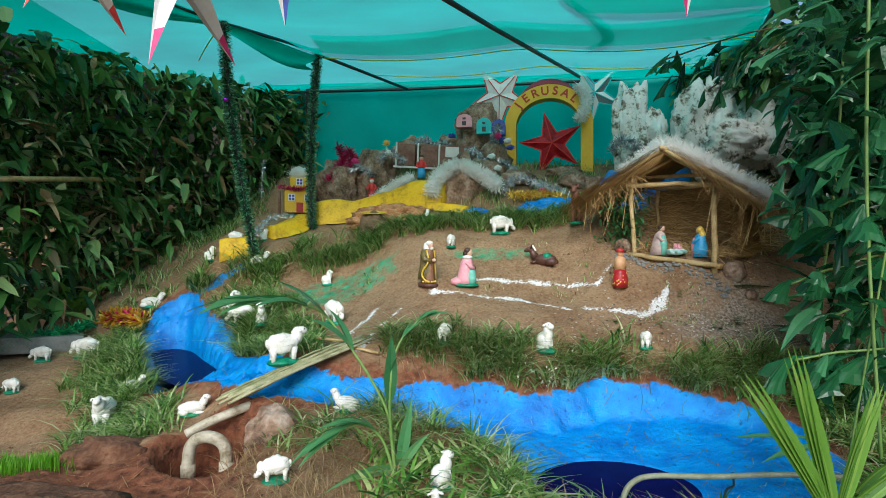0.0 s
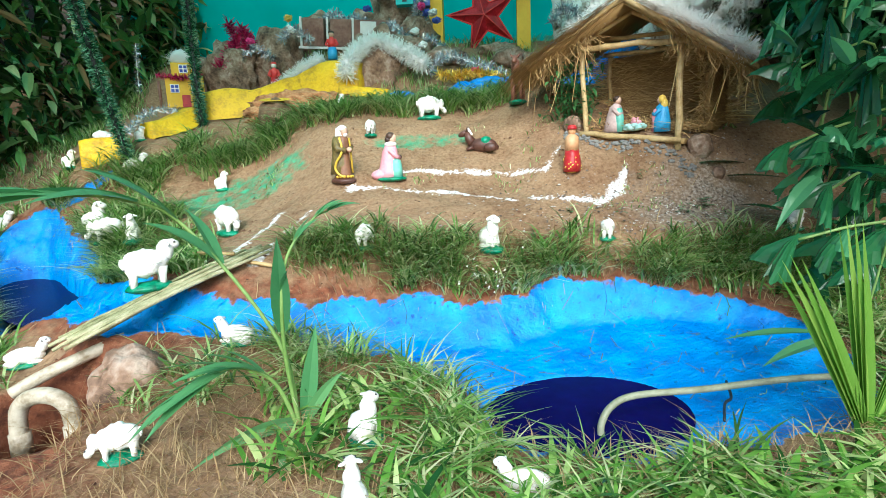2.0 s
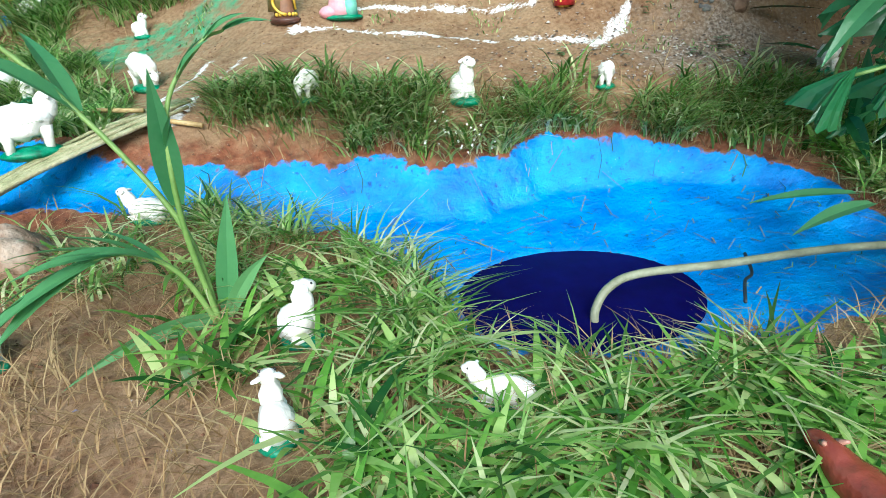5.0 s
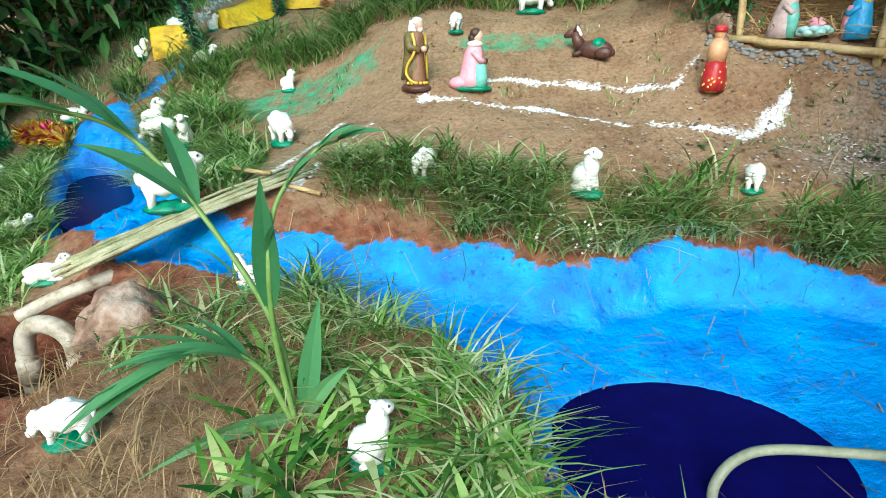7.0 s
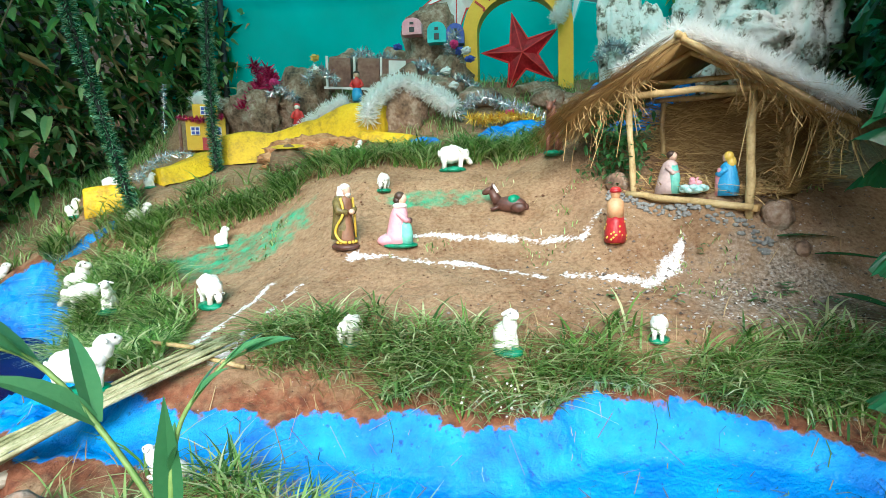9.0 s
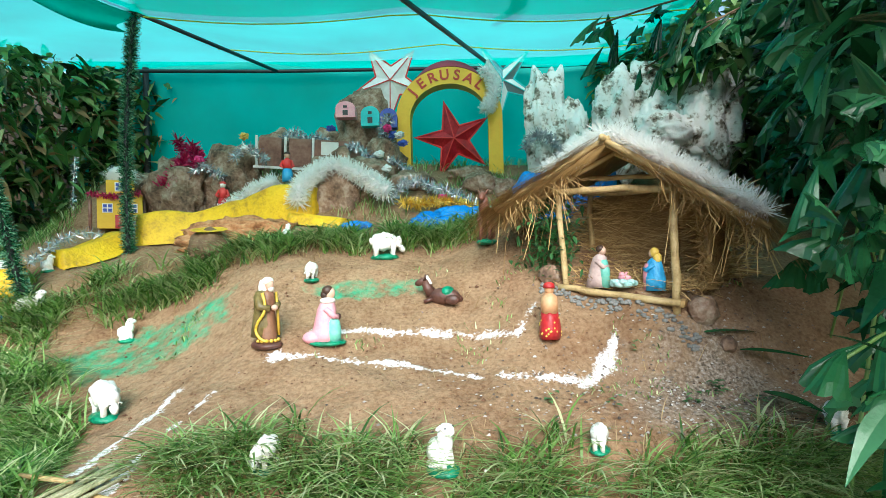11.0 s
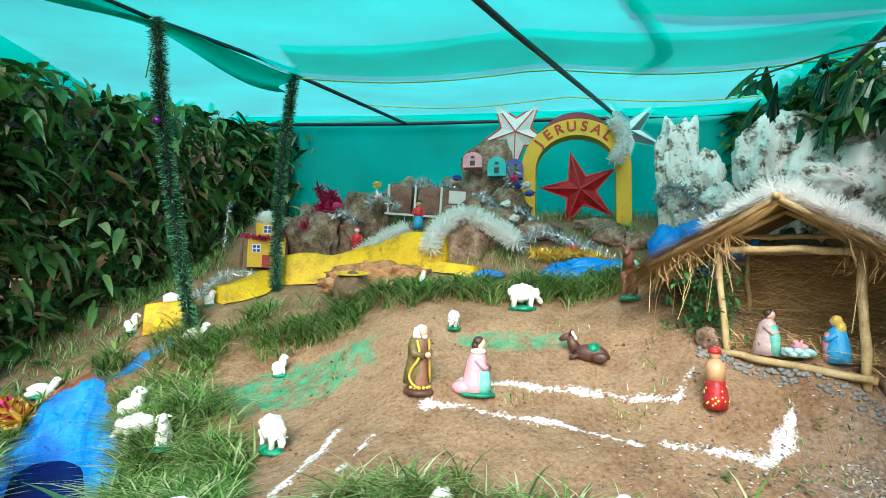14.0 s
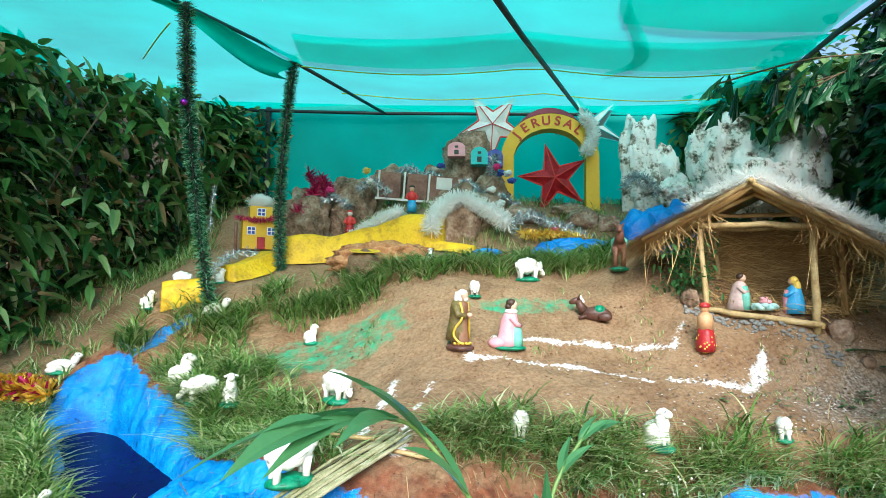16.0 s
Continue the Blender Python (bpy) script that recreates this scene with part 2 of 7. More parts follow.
def ball(bm, c, r, mat=0, seg=12, turn=None, rough=0.0, freq=20.0):
    """An ellipsoid with radii r, roughened by noise."""
    r = (r, r, r) if isinstance(r, (int, float)) else r
    m = Matrix.Translation(c) @ (turn or Matrix.Identity(4)) @ Matrix.Diagonal((*r, 1))
    res = bmesh.ops.create_uvsphere(bm, u_segments=seg, v_segments=max(6, seg * 2 // 3), radius=1, matrix=m)
    vs = res["verts"]
    if rough:
        cv = Vector(c)
        for v in vs:
            v.co += (v.co - cv).normalized() * rough * noise.noise(v.co * freq)
    for f in {f for v in vs for f in v.link_faces}:
        f.material_index = mat
    return vs


def tube(bm, pts, rad, sides=8, mat=0, cap=True):
    """A round bar through the points; rad is one radius or one a point."""
    pts = [Vector(p) for p in pts]
    n = len(pts)
    rad = [rad] * n if isinstance(rad, (int, float)) else rad
    rings = []
    ref = None
    for i, p in enumerate(pts):
        d = (pts[min(i + 1, n - 1)] - pts[max(i - 1, 0)]).normalized()
        if ref is None:
            ref = d.orthogonal().normalized()
        ref = (ref - d * ref.dot(d)).normalized()
        side = d.cross(ref)
        rings.append([bm.verts.new(p + (ref * math.cos(a) + side * math.sin(a)) * rad[i])
                      for a in (2 * math.pi * k / sides for k in range(sides))])
    for a, b in zip(rings, rings[1:]):
        for k in range(sides):
            f = bm.faces.new((a[k], a[(k + 1) % sides], b[(k + 1) % sides], b[k]))
            f.material_index = mat
    if cap:
        for ring in (rings[0][::-1], rings[-1]):
            bm.faces.new(ring).material_index = mat


def curve_points(pts, n=12):
    """Points along a smooth curve through pts."""
    pts = [Vector(p) for p in pts]
    ext = [2 * pts[0] - pts[1]] + pts + [2 * pts[-1] - pts[-2]]
    out = []
    for i in range(1, len(ext) - 2):
        p0, p1, p2, p3 = ext[i - 1:i + 3]
        for k in range(n):
            t = k / n
            out.append(0.5 * (2 * p1 + (p2 - p0) * t + (2 * p0 - 5 * p1 + 4 * p2 - p3) * t * t + (3 * p1 - p0 - 3 * p2 + p3) * t ** 3))
    return out + [pts[-1]]


def box(bm, c, size, mat=0, bevel=0.0, turn=None):
    m = Matrix.Translation(c) @ (turn or Matrix.Identity(4)) @ Matrix.Diagonal((*size, 1))
    vs = bmesh.ops.create_cube(bm, size=1, matrix=m)["verts"]
    fs = list({f for v in vs for f in v.link_faces})
    for f in fs:
        f.material_index = mat
    if bevel:
        es = list({e for v in vs for e in v.link_edges})
        bmesh.ops.bevel(bm, geom=es, offset=bevel, segments=2, affect="EDGES", profile=0.5)


def lathe(bm, prof, mat=0, seg=14, c=(0, 0, 0), squash=1.0, lean=0.0, fold=0.0):
    """A turned form of (radius, height) pairs, with soft folds of cloth round it."""
    rings = []
    for r, z in prof:
        ring = []
        for k in range(seg):
            a = 2 * math.pi * k / seg
            rr = r * (1 + fold * math.sin(a * 5 + z * 30))
            ring.append(bm.verts.new((c[0] + rr * math.cos(a) + lean * z, c[1] + rr * squash * math.sin(a), c[2] + z)))
        rings.append(ring)
    for a, b in zip(rings, rings[1:]):
        for k in range(seg):
            bm.faces.new((a[k], a[(k + 1) % seg], b[(k + 1) % seg], b[k])).material_index = mat
    bm.faces.new(rings[0][::-1]).material_index = mat
    bm.faces.new(rings[-1]).material_index = mat


# ---- ground ----
def step(a, b, x):
    t = np.clip((np.asarray(x, float) - a) / (b - a), 0, 1)
    return t * t * (3 - 2 * t)


SLOPE_Y = [-3, 1.2, 2.0, 2.5, 2.62, 2.75, 3.0, 3.4, 3.6, 4.0, 4.3, 4.95, 5.3, 5.8, 6.3, 7.0, 9.0]
SLOPE_Z = [0, 0.0, 0.06, 0.17, 0.23, 0.35, 0.43, 0.56, 0.67, 0.91, 1.01, 1.24, 1.50, 1.76, 1.85, 1.95, 2.0]


def capsule(x, y, a, b, r):
    """Signed distance to a rounded bar from a to b."""
    ax, ay, bx, by = *a, *b
    t = np.clip(((x - ax) * (bx - ax) + (y - ay) * (by - ay)) / ((bx - ax) ** 2 + (by - ay) ** 2), 0, 1)
    return np.hypot(x - ax - t * (bx - ax), y - ay - t * (by - ay)) - r


def wobble(x, y, f, s=0.0):
    return np.sin(x * f + 1.7 * np.sin(y * f * 0.8 + s)) * np.cos(y * f * 1.1 + 1.3 * np.sin(x * f * 0.7 + 2 * s))


def slope(x, y):
    """The bank before the ponds are dug."""
    far = 0.72 * step(0.0, -1.0, x) * step(2.6, 3.4, y)
    far = far + 0.45 * step(-1.2, -1.8, x) * step(1.8, 2.4, y) * (1 - 0.75 * step(4.15, 4.65, y)) + 0.65 * step(-1.9, -2.6, x) * step(1.8, 2.4, y)
    z = np.interp(y - far, SLOPE_Y, SLOPE_Z)
    z = z + 0.17 * step(0.7, 1.3, x) * step(3.05, 3.45, y) * (1 - step(4.2, 4.9, y))
    z = z + 0.15 * step(1.3, 1.58, x) * step(2.95, 3.2, y) * (1 - step(3.3, 3.6, y))
    z = z - 0.10 * step(-0.72, -0.85, x) * step(-1.65, -1.4, x) * step(1.5, 1.8, y) * (1 - step(2.2, 2.35, y))
    z = z - 0.13 * step(-0.9, -1.2, x) * step(2.2, 2.4, y) * (1 - step(2.75, 3.05, y))
    z = z - 0.1 * step(-1.2, -1.7, x) * (1 - step(3, 3.6, y)) * step(1.6, 2.2, y)
    return z + 0.012 * wobble(x, y, 5.0) + 0.006 * wobble(x, y, 14.0, 1.0)


def pond(x, y):
    """Signed distance to the edge of the blue-painted basins (inside is negative)."""
    lobe = (np.hypot((x - 0.9) / 0.62, (y - 2.1) / 0.5) - 1) * 0.5
    lobe = np.minimum(lobe, (np.hypot((x - 0.62) / 0.36, (y - 1.93) / 0.34) - 1) * 0.34)
    d = np.minimum(lobe, capsule(x, y, (-0.1, 2.42), (0.45, 2.33), 0.17))
    d = np.minimum(d, capsule(x, y, (0.27, 2.25), (0.5, 2.05), 0.2))
    d = np.minimum(d, capsule(x, y, (-0.8, 2.55), (0.0, 2.44), 0.11))
    d = np.minimum(d, capsule(x, y, (-1.4, 3.1), (-0.8, 2.58), 0.14))
    d = np.minimum(d, capsule(x, y, (-2.14, 4.12), (-1.45, 3.2), 0.245))
    return d + 0.026 * wobble(x, y, 13.0) + 0.006 * wobble(x, y, 37.0, 0.6)


def stream(x, y):
    d = np.minimum(capsule(x, y, (-2.05, 4.25), (-1.86, 4.42), 0.05), capsule(x, y, (-1.86, 4.42), (-1.70, 4.52), 0.035))
    return d + 0.015 * wobble(x, y, 30.0)


def ground(x, y):
    x, y = np.asarray(x, float), np.asarray(y, float)
    z = slope(x, y)
    dug = step(0.0, 0.09, -pond(x, y))
    hole = np.hypot((x - 0.64) / 0.31, (y - 1.96) / 0.26)
    right = -0.03 + 0.055 * (hole - 1) - 0.05 * (1 - step(0.75, 1.0, hole))
    left = np.minimum(z - 0.05, 0.19 + 0.22 * step(4.0, 4.5, y)) - 0.30 * step(0.06, 0.0, capsule(x, y, (-2.10, 4.06), (-1.42, 3.12), 0.115)) + 0.016 * wobble(x, y, 37.0) + 0.014 * wobble(x, y, 71.0, 0.9)
    bed = np.where(x > -0.75, np.minimum(right, z - 0.03), left)
    z = z * (1 - dug) + bed * dug
    # the dug-out pit under the pipe
    z = z - 0.5 * step(0.19, 0.11, np.hypot((x + 1.01) * 0.9, (y - 2.25) * 0.9))
    return z


def G(x, y):
    return float(ground(x, y))


def spread(lo, hi, fine, reach):
    """Grid lines: close together between lo and hi, wider and wider out to reach."""
    mid = list(np.arange(lo, hi + 1e-6, fine))
    left, right, s = [], [], fine
    a, b = lo, hi
    while b < reach:
        s *= 1.35
        a, b = a - s, b + s
        left.append(a), right.append(b)
    return np.array(left[::-1] + mid + right)


gx, gy = spread(-3.2, 2.7, 0.017, 400), spread(1.0, 6.2, 0.017, 400)
XX, YY = np.meshgrid(gx, gy)
ZZ = ground(XX, YY)
grain = np.random.default_rng(3)
ZZ = ZZ + 0.0025 * grain.standard_normal(ZZ.shape) * (np.abs(XX) < 3.3) * (pond(XX, YY) > -0.02)
nx, ny = len(gx), len(gy)
idx = np.arange(nx * ny).reshape(ny, nx)
quads = np.stack([idx[:-1, :-1], idx[:-1, 1:], idx[1:, 1:], idx[1:, :-1]], -1).reshape(-1, 4)
gm = bpy.data.meshes.new("ground")
gm.from_pydata(np.stack([XX, YY, ZZ], -1).reshape(-1, 3).tolist(), [], quads.tolist())
gm.polygons.foreach_set("use_smooth", [True] * len(gm.polygons))


def zone(name, values):
    at = gm.attributes.new(name, "FLOAT", "POINT")
    at.data.foreach_set("value", np.asarray(values, np.float32).reshape(-1))


def line_zone(pts, r):
    d = np.full(XX.shape, 9.0)
    for a, b in zip(pts, pts[1:]):
        d = np.minimum(d, capsule(XX, YY, a, b, r))
    return d


zone("blue", np.maximum(step(0.02, -0.03, pond(XX, YY)), 0.8 * step(0.01, -0.02, stream(XX, YY))))
LIME = [([(-0.07, 3.42), (0.1, 3.40), (0.25, 3.36), (0.45, 3.33), (0.62, 3.25), (0.75, 3.2)], 0.024),
        ([(0.86, 3.17), (0.98, 3.13), (1.16, 3.10)], 0.025), ([(1.15, 3.07), (1.25, 3.13), (1.37, 3.24)], 0.028),
        ([(0.05, 3.56), (0.3, 3.55), (0.5, 3.53), (0.75, 3.5), (0.97, 3.40)], 0.016), ([(0.98, 3.38), (1.10, 3.48)], 0.024),
        ([(-0.58, 2.9), (-0.42, 3.37)], 0.028), ([(-0.44, 2.77), (-0.39, 2.92)], 0.028), ([(-0.34, 3.05), (-0.26, 3.26)], 0.018)]
lime = np.full(XX.shape, 9.0)
for pts, r in LIME:
    lime = np.minimum(lime, line_zone(pts, r * 0.85))
zone("lime", step(0.02, -0.026, lime + 0.012 * wobble(XX, YY, 60.0) + 0.014 * wobble(XX, YY, 15.0, 0.4)))
zone("dust", np.exp(-((XX - 1.65) / 0.55) ** 2 - ((YY - 2.95) / 0.3) ** 2))
green = np.minimum(np.hypot((XX + 0.75) / 0.55, (YY - 3.95) / 0.30) - 1, np.hypot((XX - 0.35) / 0.42, (YY - 3.85) / 0.10) - 1)
# last term: dark red soil in the pit, its shade put into the colour
zone("red", np.maximum(step(0.16, 0.03, pond(XX, YY)) * (YY > 1.9), 1.2 * step(2.4, 2.1, YY) * step(-0.3, -0.9, XX) + 0.5 * step(0.3, 0.1, np.hypot(XX + 0.25, YY - 1.95)) + 1.5 * step(0.28, 0.18, np.hypot(XX + 1.01, YY - 2.25))))
zone("green", step(0.2, -0.5, green))

SOILMIX = bpy.data.materials.new("painted_red_earth")
SOILMIX.use_nodes = True
nt = SOILMIX.node_tree
p = nt.nodes["Principled BSDF"]
geo = nt.nodes.new("ShaderNodeNewGeometry")


def noise_node(scale, detail=6, rough=0.6):
    n = nt.nodes.new("ShaderNodeTexNoise")
    n.inputs["Scale"].default_value, n.inputs["Detail"].default_value, n.inputs["Roughness"].default_value = scale, detail, rough
    nt.links.new(geo.outputs["Position"], n.inputs["Vector"])
    return n.outputs[0]


def ramp_node(value, stops):
    r = nt.nodes.new("ShaderNodeValToRGB")
    while len(r.color_ramp.elements) < len(stops):
        r.color_ramp.elements.new(0.5)
    for e, (pos, c) in zip(r.color_ramp.elements, stops):
        e.position, e.color = pos, (*c, 1)
    nt.links.new(value, r.inputs[0])
    return r.outputs[0]


def mixed(fac, a, b):
    m = nt.nodes.new("ShaderNodeMix")
    m.data_type = "RGBA"
    nt.links.new(fac, m.inputs[0])
    nt.links.new(a, m.inputs[6])
    nt.links.new(b, m.inputs[7])
    return m.outputs[2]


def mask(name, jag_scale, jag, lo=0.45, hi=0.55):
    """The painted zone with a ragged edge."""
    at = nt.nodes.new("ShaderNodeAttribute")
    at.attribute_name = name
    m = nt.nodes.new("ShaderNodeMath")
    m.operation = "MULTIPLY_ADD"
    nt.links.new(noise_node(jag_scale), m.inputs[0])
    m.inputs[1].default_value = jag
    sub = nt.nodes.new("ShaderNodeMath")
    sub.operation = "SUBTRACT"
    nt.links.new(at.outputs["Fac"], sub.inputs[0])
    sub.inputs[1].default_value = jag * 0.5
    nt.links.new(sub.outputs[0], m.inputs[2])
    mr = nt.nodes.new("ShaderNodeMapRange")
    mr.inputs[1].default_value, mr.inputs[2].default_value = lo, hi
    nt.links.new(m.outputs[0], mr.inputs[0])
    return mr.outputs[0]


earth = ramp_node(noise_node(3.0, 8), [(0.3, (0.13, 0.058, 0.024)), (0.43, (0.22, 0.118, 0.055)), (0.55, (0.32, 0.20, 0.108)), (0.72, (0.19, 0.085, 0.038))])
crumbs = ramp_node(noise_node(55.0, 5), [(0.33, (0.06, 0.03, 0.014)), (0.44, (0.22, 0.125, 0.063)), (0.6, (0.38, 0.26, 0.155))])
half = nt.nodes.new("ShaderNodeValue")
half.outputs[0].default_value = 0.4
col = mixed(half.outputs[0], earth, crumbs)
dust_c = ramp_node(noise_node(70.0, 6), [(0.36, (0.09, 0.07, 0.05)), (0.5, (0.25, 0.19, 0.14)), (0.64, (0.42, 0.36, 0.30))])
col = mixed(mask("dust", 9.0, 1.2, 0.45, 1.0), col, dust_c)
red_c = ramp_node(noise_node(24.0, 7), [(0.3, (0.06, 0.018, 0.009)), (0.5, (0.20, 0.065, 0.028)), (0.7, (0.30, 0.12, 0.06))])
col = mixed(mask("red", 15.0, 2.0, 0.45, 1.1), col, red_c)
green_c = ramp_node(noise_node(20.0), [(0.35, (0.05, 0.20, 0.09)), (0.65, (0.04, 0.38, 0.20))])
col = mixed(mask("green", 13.0, 2.2, 0.62, 1.25), col, green_c)
blue_c = ramp_node(noise_node(7.0, 8), [(0.3, (0.0, 0.13, 0.52)), (0.5, (0.003, 0.255, 0.74)), (0.72, (0.012, 0.38, 0.86))])
specks = ramp_node(noise_node(38.0, 5, 0.6), [(0.3, (0.0, 0.05, 0.2)), (0.4, (1, 1, 1))])
mul = nt.nodes.new("ShaderNodeMix")
mul.data_type, mul.blend_type = "RGBA", "MULTIPLY"
mul.inputs[0].default_value = 0.7
nt.links.new(blue_c, mul.inputs[6])
nt.links.new(specks, mul.inputs[7])
col = mixed(mask("blue", 26.0, 1.9, 0.38, 0.62), col, mul.outputs[2])
lime_c = ramp_node(noise_node(60.0), [(0.3, (0.66, 0.64, 0.62)), (0.6, (0.86, 0.86, 0.86))])
col = mixed(mask("lime", 75.0, 2.3, 0.40, 0.85), col, lime_c)
nt.links.new(col, p.inputs["Base Color"])
rr = nt.nodes.new("ShaderNodeMapRange")
nt.links.new(mask("blue", 30.0, 0.8), rr.inputs[0])
rr.inputs[3].default_value, rr.inputs[4].default_value = 0.95, 0.42
nt.links.new(rr.outputs[0], p.inputs["Roughness"])
bp = nt.nodes.new("ShaderNodeBump")
bp.inputs["Strength"].default_value, bp.inputs["Distance"].default_value = 0.75, 0.02
nt.links.new(noise_node(32.0, 8, 0.65), bp.inputs["Height"])
nt.links.new(bp.outputs[0], p.inputs["Normal"])
gm.materials.append(SOILMIX)
tagged(new("ground", gm), "bare reddish earth bank with blue-painted pond basins and white lime lines", "ground", kind="structure")


def water(name, c, rx, ry, turn, z, label):
    bm = bmesh.new()
    bmesh.ops.create_circle(bm, cap_ends=True, segments=48, radius=1, matrix=Matrix.Translation((*c, z)) @ pose(0, 0, 0, 0, 0, turn) @ Matrix.Diagonal((rx, ry, 1, 1)))
    tagged(part(name, bm, WATER), label, "water", kind="structure")


water("water", (0.62, 1.95), 0.40, 0.36, 0, -0.035, "still dark blue water in the painted pond")
water("water", (-1.76, 3.59), 0.74, 0.2, -54, 0.06, "dark still water in the small painted pool")


# ---- shelter ----
def roof_z(x, y):
    line = -1.72 + 0.39 * (y - 4.0)
    z = 2.03 + 0.142 * y + 0.10 * max(0.0, 2.0 - y)
    sag = 0.07 * math.sin(max(0, min(1, (x - line) / 2.1)) * math.pi) if x - line < 2.1 else 0.07 * math.sin(max(0, min(1, (x - line - 2.1) / 2.0)) * math.pi)
    drop = max(0.0, line - x)
    return z - sag - 0.06 * drop - 0.02 * math.sin(y * 4.2 + x)


RAIL = [(-2.45, 6.93, 2.97), (-0.45, 6.75, 2.97), (1.76, 6.42, 2.97), (3.3, 6.1, 2.97)]


def rail_y(x):
    return float(np.interp(x, [p[0] for p in RAIL], [p[1] for p in RAIL]))


shelter = thing("shade_shelter", pose(0, 0, 0), "canopy of bright green shade net on black pipes over the crib", "shelter", kind="structure")
bm = bmesh.new()
grid = []
def roof_edge(y):
    """The roof ends at the right-hand rafter."""
    return 2.31 + 0.442 * (y - 3.7)


us = np.linspace(0, 1, 60)
for j in range(60):
    v = j / 59
    row = []
    for u in us:
        x = -3.3 + u * (roof_edge(2.75 + v * 3.4) + 3.3)
        y = 2.75 + v * (rail_y(x) - 2.75)
        row.append(bm.verts.new((x, y, roof_z(x, y) + 0.012 * noise.noise(Vector((x * 3, y * 3, 0))))))
    grid.append(row)
for a, b in zip(grid, grid[1:]):
    for k in range(59):
        bm.faces.new((a[k], a[k + 1], b[k + 1], b[k]))
roof = part("roof_net", bm, OPENNET, shelter)
bm = bmesh.new()
rows = []
xs = np.linspace(-2.5, 3.6, 110)
for j in range(16):
    z = 3.0 - j * 0.1
    rows.append([bm.verts.new((x, rail_y(x) + 0.05 + 0.03 * math.sin(x * 6.3 + 0.3 * math.sin(z * 3)) * (1 + j) / 16 + 0.02 * noise.noise(Vector((x * 2, 0, z * 2))), z)) for x in xs])
for a, b in zip(rows, rows[1:]):
    for k in range(len(xs) - 1):
        bm.faces.new((a[k], a[k + 1], b[k + 1], b[k]))
part("back_curtain", bm, NET, shelter)


def pipe(name, pts, r, parent, mat=STEEL, label="", sides=10):
    bm = bmesh.new()
    tube(bm, pts, r, sides, 0)
    return part(name, bm, mat, parent, label)


pipe("rail", [(a, b - 0.05, c - 0.10) for a, b, c in RAIL], 0.018, shelter)
pipe("rafter", [(-1.2, 5.2, 2.75), (-0.45, 6.70, 2.87)], 0.017, shelter)
pipe("rafter", [(-0.34, 2.75, 2.36), (0.36, 4.0, 2.53), (1.74, 6.38, 2.87)], 0.019, shelter)
pipe("rafter", [(roof_edge(y) + 0.01, y, roof_z(roof_edge(y), y) - 0.03) for y in (2.75, 3.7, 4.6, 5.5, 6.15)], 0.019, shelter)
pipe("corner_post", [(-1.74, 6.84, 1.3), (-1.74, 6.84, 2.94)], 0.03, shelter)
pipe("front_beam", [(-2.12, 2.75, 2.40), (-1.72, 4.02, 2.58), (-1.2, 5.2, 2.78)], 0.014, shelter)
for pts in ([(-1.16, 5.17), (1.2, 4.72), (2.6, 4.42)], [(-1.9, 4.4), (-2.35, 5.1)], [(-0.9, 6.2), (1.5, 5.6), (3.0, 5.3)]):
    q = [Vector((*p, roof_z(*p) - 0.02)) for p in curve_points([(a, b, 0) for a, b in pts], 10) for p in [p[:2]]]
    pipe("seam", q, 0.005, shelter, SEAM, "yellow stitched seam", 5)
# a second breadth of net laid over the first, which shows as a darker band
bm = bmesh.new()
rows = []
for j in range(8):
    rows.append([bm.verts.new((x, 5.17 - 0.19 * (x + 1.16) - 0.09 * j, roof_z(x, 5.17 - 0.19 * (x + 1.16) - 0.09 * j) + 0.03)) for x in np.linspace(-1.15, 2.55, 40)])
for a, b in zip(rows, rows[1:]):
    for k in range(39):
        bm.faces.new((a[k], a[k + 1], b[k + 1], b[k]))
part("overlap_net", bm, OPENNET, shelter)
# a doubled breadth at the front corner, and the loose fold beside it
bm = bmesh.new()
rows = []
for j in range(10):
    y = 2.8 + 1.05 * j / 9
    xa, xb = 0.55 + 0.40 * (y - 2.8), roof_edge(y) - 0.02
    rows.append([bm.verts.new((x, y, roof_z(x, y) + 0.035)) for x in np.linspace(xa, xb, 24)])
for a, b in zip(rows, rows[1:]):
    for k in range(23):
        bm.faces.new((a[k], a[k + 1], b[k + 1], b[k]))
part("doubled_net", bm, OPENNET, shelter)
bm = bmesh.new()
rows = []
for i, q in enumerate(curve_points([(0.72, 3.3, 0), (0.92, 3.68, 0), (1.22, 4.1, 0), (1.38, 4.45, 0), (1.35, 4.95, 0)], 8)):
    w = 0.02 + 0.05 * math.sin(i / 32 * math.pi)
    rows.append([bm.verts.new((q.x + o * w, q.y + 0.3 * o * w, roof_z(q.x, q.y) + 0.03 + 0.02 * (1 - o * o))) for o in (-1, -0.4, 0.4, 1)])
for a, b in zip(rows, rows[1:]):
    for k in range(3):
        bm.faces.new((a[k], a[k + 1], b[k + 1], b[k]))
part("loose_fold", bm, OPENNET, shelter)
# the fold of spare net that hangs along the posts
bm = bmesh.new()
rows = []
for j in range(40):
    v = j / 39
    y = 2.8 + v * 2.4
    x = -1.72 + 0.39 * (y - 4.0)
    dep = 0.10 + 0.07 * math.sin(v * 9)
    rows.append([bm.verts.new((x + 0.06 * math.sin(k * 0.9 + v * 7) - 0.06 * k / 7, y, roof_z(x, y) - 0.01 - dep * k / 7)) for k in range(8)])
for a, b in zip(rows, rows[1:]):
    for k in range(7):
        bm.faces.new((a[k], a[k + 1], b[k + 1], b[k]))
part("net_fold", bm, NET, shelter)

rng = random.Random(5)


